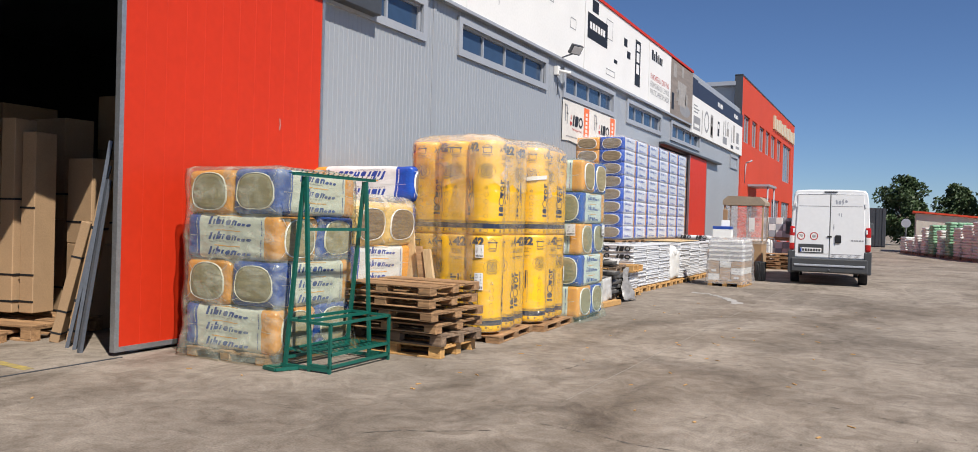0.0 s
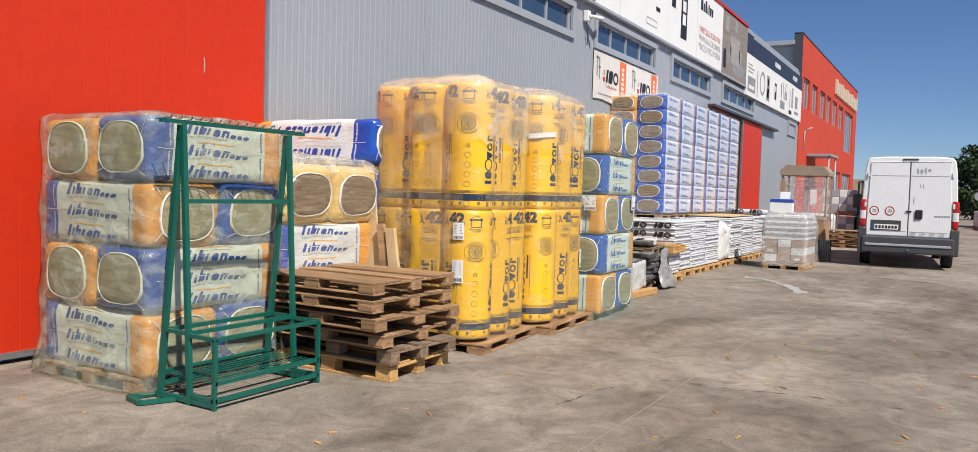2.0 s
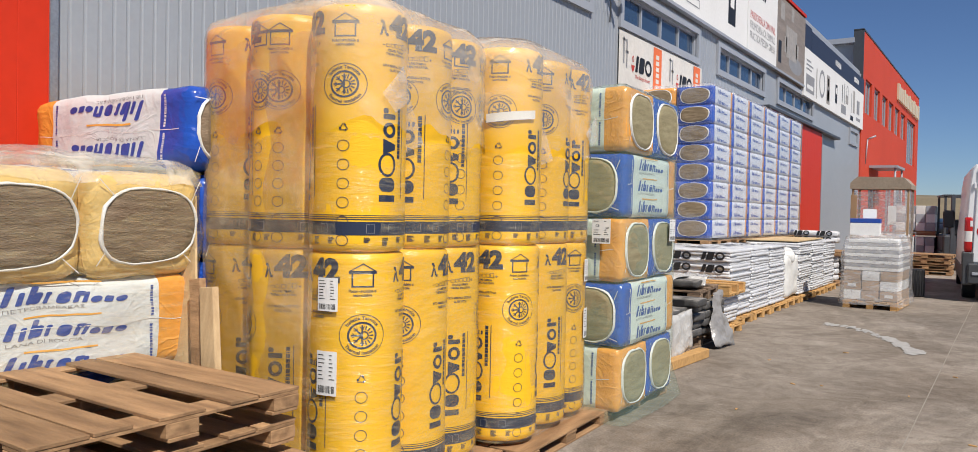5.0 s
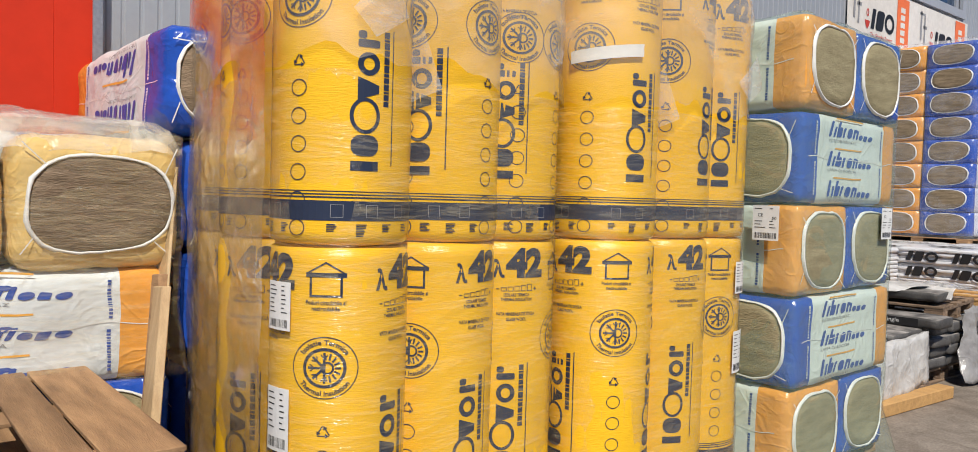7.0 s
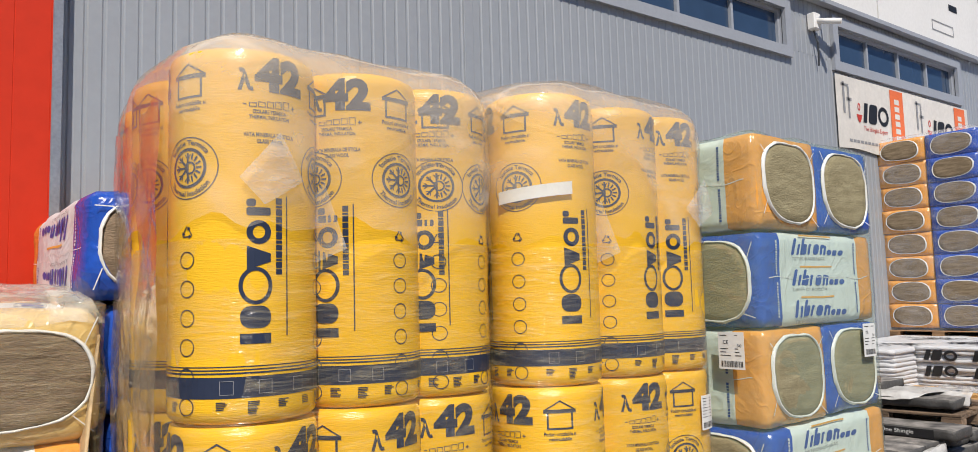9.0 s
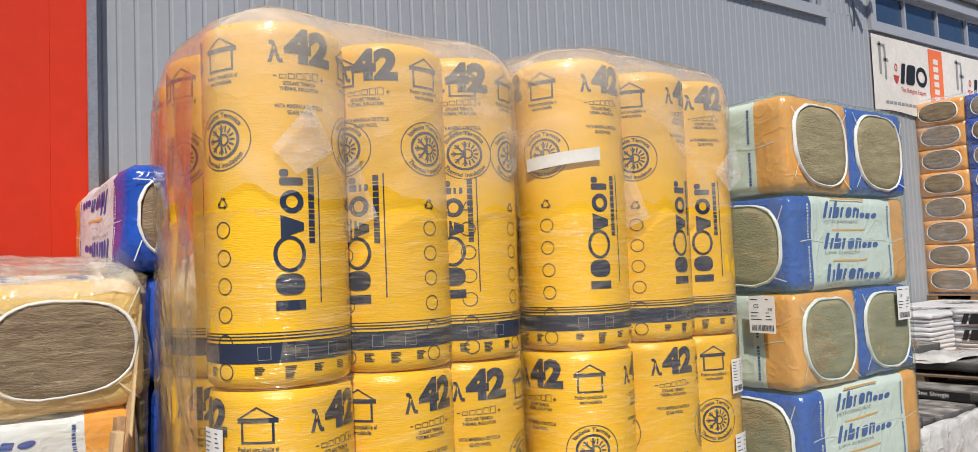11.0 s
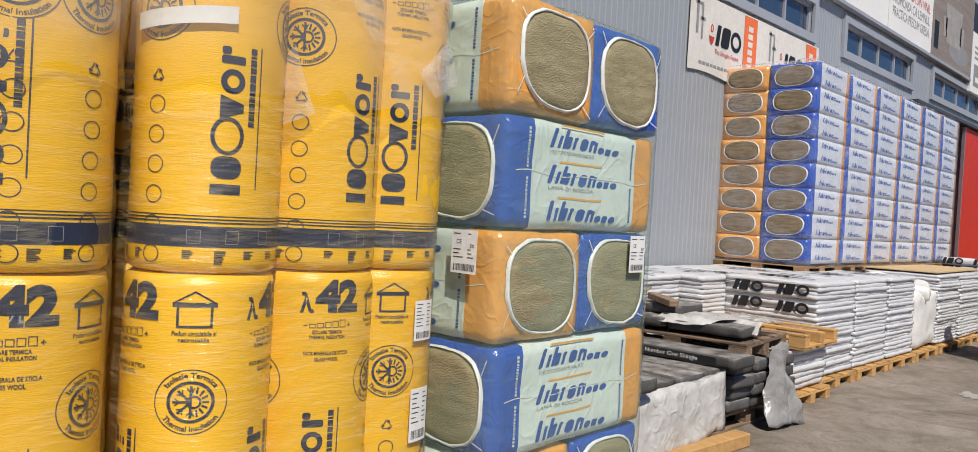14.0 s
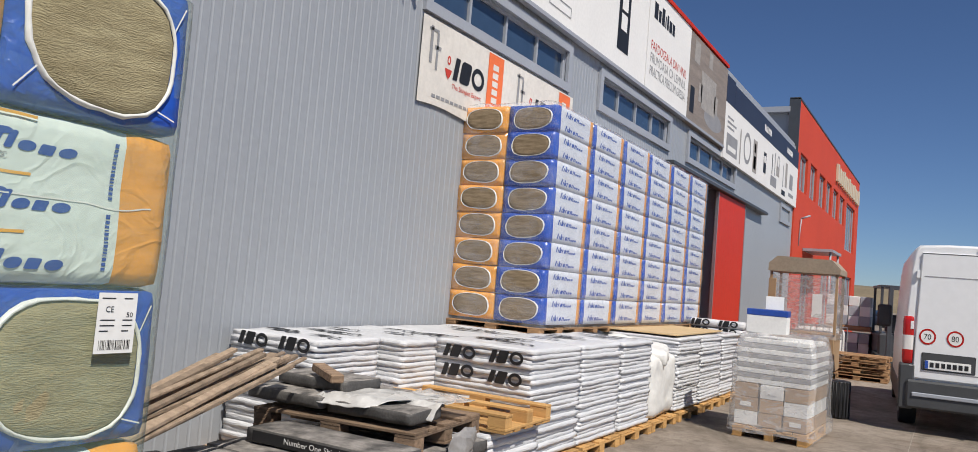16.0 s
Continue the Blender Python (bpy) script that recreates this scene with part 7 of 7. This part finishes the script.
for a, b in (((-7.66, 5.25, 0), (-7.4, 5.5, 1.9)), ((-7.29, 5.13, 0), (-7.25, 5.38, 1.75)), ((-7.5, 5.22, 0), (-7.28, 5.42, 2.15))):
    bm = bmesh.new()
    bar(bm, a, b, .05, .035)
    tagged(part("steel_profile", bm, M["darksteel"]), "dull steel profile leaning by the door", "steel profile", "leaning profiles")
bm = bmesh.new()
box(bm, -6.765, -6.735, .4, 5.2, 0.001, .006)
structure("door_track", bm, M["darktrim"], "dark steel floor track of the sliding door", "track")
bm = bmesh.new()
m_ = pose(-7.5, 4.4, 0, 0, 0, -4)
box(bm, -.7, .62, -.05, .05, .001, .003, 0, m_)
structure("floor_line", bm, M["oldyellow"], "worn yellow line on the concrete", "line")
tagged(cube("door_stop", (-.05, .05, -.04, .04, 0, .14), M["galv"], None, pose(-6.74, 5.95, 0), .01), "small steel door stop on the ground", "door stop")

# ---- right side of the yard, trees, distance ----
def bag_stack(x, y, layers, material, lab):
    b = thing("bag_stack", lab, "bags", "bag stacks across the yard", pose(x, y, 0, 0, 0, random.uniform(-8, 8) + 15))
    cube("foot", (-.6, .6, -.5, .5, 0, .14), M["oldwood"], b, Matrix(), .01)
    for r in range(layers):
        for k in range(3):
            bm = bmesh.new()
            soft_box(bm, .42, 1.0, .17, 5, 8, 3, .07, .015, r * 3 + k, lambda *a: 0)
            part("bag", bm, material, b, m=pose(-.4 + .4 * k + random.uniform(-.02, .02), random.uniform(-.03, .03), .14 + .155 * r, 0, 0, random.uniform(-4, 4)))
    return b


for k in range(11):
    f = k / 10
    x, y = .75 + 3.6 * f, 58.6 - 13.5 * f
    bag_stack(x, y, (6, 5, 7, 10, 11, 9, 12, 10, 11, 12, 10)[k], M["palegreenbag"] if k in (4, 6) else M["bag"], "pallet of pale green bags" if k in (4, 6) else "pallet of white building-material bags")
    bag_stack(x + 1.7, y + .4, 9, M["bag"], "pallet of white building-material bags")
shed = thing("low_shed", "pale rendered low shed with red mono-pitch roof", "shed", m=pose(.95, 60.5, 0))
bm = bmesh.new()
box(bm, 0, 9, 0, 5, 0, 2.0)
for v in bm.verts:
    if v.co.z > 1 and v.co.x < 1:
        v.co.z = 2.7
part("wall", bm, M["render"], shed)
bm = bmesh.new()
vs = [bm.verts.new(v) for v in ((-.2, -.2, 2.74), (9.2, -.2, 1.98), (9.2, 5.2, 1.98), (-.2, 5.2, 2.74), (-.2, -.2, 2.86), (9.2, -.2, 2.1), (9.2, 5.2, 2.1), (-.2, 5.2, 2.86))]
for q in ((0, 3, 2, 1), (4, 5, 6, 7), (0, 1, 5, 4), (1, 2, 6, 5), (2, 3, 7, 6), (3, 0, 4, 7)):
    bm.faces.new([vs[i] for i in q])
part("roof", bm, M["red_far"], shed)
bm = bmesh.new()
tube(bm, (0, 0, 0), (0, 0, 2.0), .05)
sg = part("post", bm, M["darktrim"], None, m=pose(.35, 60, 0))
tagged(sg, "road sign with round plate on a dark post", "road sign")
bm = bmesh.new()
tube(bm, (0, -.06, 2.0), (0, -.04, 2.0), .3, 20)
part("plate", bm, M["trim"], sg)
gate = thing("container", "dark grey steel container at the yard's end", "container", m=pose(-3.2, 76, 0))
bm = bmesh.new()
for k in range(12):
    box(bm, -.9 + k * .25, -.66 + k * .25, -.04 * (k % 2), 2.6, .1, 3.4)
part("body", bm, M["darktrim"], gate)
cube("foot", (-.9, 2.1, .05, 2.5, 0, .1), M["darktrim"], gate, Matrix(), .01)


def tree(x, y, h, w, seed):
    rnd = random.Random(seed)
    t = thing("tree", "broad dark green deciduous tree", "tree", "trees at the yard's end", pose(x, y, 0))
    bm = bmesh.new()
    tube(bm, (0, 0, 0), (0, 0, h * .45), h * .03, 8, h * .018)
    tips = []
    for k in range(9):
        a = 2 * math.pi * k / 9 + rnd.uniform(-.3, .3)
        z = h * rnd.uniform(.2, .42)
        b = Vector((math.cos(a) * w * rnd.uniform(.2, .36), math.sin(a) * w * rnd.uniform(.2, .36), h * rnd.uniform(.45, .8)))
        tube(bm, (0, 0, z), b, h * .012, 5, h * .004)
        tips.append(b)
    part("trunk", bm, M["bark"], t)
    clumps = [(p, w * rnd.uniform(.12, .2)) for p in tips]
    for k in range(46):
        a, u = rnd.uniform(0, 2 * math.pi), rnd.uniform(0, 1)
        z = h * (.12 + .86 * u)
        r = w * .5 * min(1, .5 + 2.2 * u) * (1.02 - u) ** .62 * rnd.uniform(.4, 1)
        clumps.append((Vector((math.cos(a) * r, math.sin(a) * r, z)), w * rnd.uniform(.07, .15)))
    vs, fs = [], []
    for c, r in clumps:
        for q in range(190):
            d = Vector((rnd.gauss(0, 1), rnd.gauss(0, 1), rnd.gauss(0, 1))).normalized()
            p = c + d * r * rnd.uniform(.5, 1.05)
            n1 = Vector((rnd.uniform(-1, 1), rnd.uniform(-1, 1), rnd.uniform(-.5, 1))).normalized()
            t1 = n1.orthogonal().normalized()
            t2 = n1.cross(t1)
            s = h * .024 * rnd.uniform(.6, 1.3)
            i = len(vs)
            vs += [p + t1 * s, p + t2 * s * .6, p - t1 * s, p - t2 * s * .6]
            fs.append((i, i + 1, i + 2, i + 3))
    me = bpy.data.meshes.new("crown")
    me.from_pydata(vs, [], fs)
    me.materials.append(M["leaf"])
    cr = new("crown", me)
    cr.parent = t
    tagged(cr, kind="stuff")


for k, (x, y, h, w) in enumerate(((.45, 92, 7.1, 6.0), (5.2, 94, 6.4, 5.2), (9.0, 92, 6.9, 5.6), (13.5, 95, 7.0, 6.4), (18, 95, 7.5, 6.4))):
    tree(x, y, h, w, 40 + k)
# parked cars far off
def far_car(m, material, lab):
    c = thing("car", lab, "car", "parked cars", m)
    bm = bmesh.new()
    soft_box(bm, 1.75, 4.2, .75, 6, 10, 4, .2, 0, 1, lambda *a: 0)
    part("body", bm, material, c, m=pose(0, 0, .25))
    bm = bmesh.new()
    soft_box(bm, 1.5, 2.2, .6, 6, 8, 4, .25, 0, 1, lambda *a: 0)
    part("cabin", bm, M["glass"], c, m=pose(0, -.2, .88))
    for x in (-.8, .8):
        for y in (-1.3, 1.3):
            bm = bmesh.new()
            tube(bm, (x - .1, y, .3), (x + .1, y, .3), .3, 16)
            part("wheel", bm, M["tyre"], c)


far_car(pose(-8.2, 88, 0, 0, 0, 80), M["navy"], "dark blue parked car far off")
far_car(pose(-9.5, 96, 0, 0, 0, 80), M["greyprint"], "grey parked car far off")
# low hills along the horizon
bm = bmesh.new()
N = 60
prev = None
for k in range(N + 1):
    x = -700 + 1400 * k / N
    z = 15 + 5 * noise.noise(Vector((x * .006, 0, 5))) + (4 if x < 0 else 0)
    a = [bm.verts.new((x, 560, -1)), bm.verts.new((x, 640, z * .75)), bm.verts.new((x, 720, z)), bm.verts.new((x, 900, -1))]
    if prev:
        for i in range(3):
            bm.faces.new((prev[i], a[i], a[i + 1], prev[i + 1])).smooth = True
    prev = a
structure("hills", bm, M["dry"], "dry brown hills on the horizon", "hill")

# ---- marks on the ground ----
bm = bmesh.new()
box(bm, -2.411, -2.404, 6, 45, .001, .003)
for y in (21.6, 33):
    box(bm, -2.4, 8, y, y + .009, .001, .003)
structure("ground_joint", bm, M["joint"], "thin pale sealed joints in the concrete", "joint")
rnd = random.Random(8)
bm = bmesh.new()
for x, y, dx, dy, steps in ((-2.6, 8.3, 1.0, .12, 14), (-1.2, 7.2, .9, -.25, 12), (-3.0, 6.9, .25, .95, 8), (-.6, 9.6, .8, .3, 12), (-3.2, 10.6, .9, .5, 10), (-1.6, 12.4, .6, .8, 12), (-2.3, 5.2, .95, -.1, 10), (.3, 6.3, .9, .35, 12), (-3.4, 4.2, .8, .5, 9)):
    for k in range(steps):
        x2, y2 = x + dx * .13 + rnd.uniform(-.03, .03), y + dy * .13 + rnd.uniform(-.035, .035)
        if rnd.random() < .62:
            w_ = rnd.uniform(.003, .016)
            nx_, ny_ = -dy * w_, dx * w_
            poly(bm, [(x, y), (x + (x2 - x) * .5 - nx_, y + (y2 - y) * .5 - ny_), (x2, y2), (x + (x2 - x) * .5 + nx_, y + (y2 - y) * .5 + ny_)], .0025)
        x, y = x2, y2
tagged(structure("ground_crack", bm, M["crack"], "broken dark cracks and chipped spots in the concrete", "crack"))
rnd = random.Random(5)
bm = bmesh.new()
pts = [(-3.98, 17.04), (-3.6, 16.98), (-3.35, 16.6), (-3.05, 16.15), (-2.85, 15.6), (-2.66, 15.25)]
for a, b in zip(pts, pts[1:]):
    for q in range(26):
        f = rnd.random()
        x, y = a[0] + (b[0] - a[0]) * f + rnd.uniform(-.06, .06), a[1] + (b[1] - a[1]) * f + rnd.uniform(-.1, .1)
        n_ = 7
        r = rnd.uniform(.012, .05) * (1.7 if b[1] < 16 else 1)
        poly(bm, [(x + r * rnd.uniform(.5, 1.2) * math.cos(2 * math.pi * i / n_), y + 2 * r * rnd.uniform(.5, 1.2) * math.sin(2 * math.pi * i / n_)) for i in range(n_)], .004 + q * 1e-4)
structure("worn_paint", bm, M["dulled"], "worn splash of white paint on the concrete", "paint")
litter = []
for k in range(70):
    x, y = rnd.uniform(-6.5, 0), rnd.uniform(3.5, 16)
    if x < -4 and rnd.random() < .3:
        continue
    if k == 0:
        bm = bmesh.new()
        box(bm, -.022, .022, -.006, .006, 0, .006)
        lt = part("wood_chip", bm, M["newwood"], m=pose(x, y, .002, 0, 0, rnd.uniform(0, 180)))
    else:
        lt = new("wood_chip", lt.data)
        lt.matrix_basis = pose(x, y, .002, 0, 0, rnd.uniform(0, 180)) @ Matrix.Diagonal((rnd.uniform(.4, 1.6), rnd.uniform(.6, 1.6), 1, 1))
    tagged(lt, "pale wood splinter on the concrete", "splinter", "splinters on the ground")
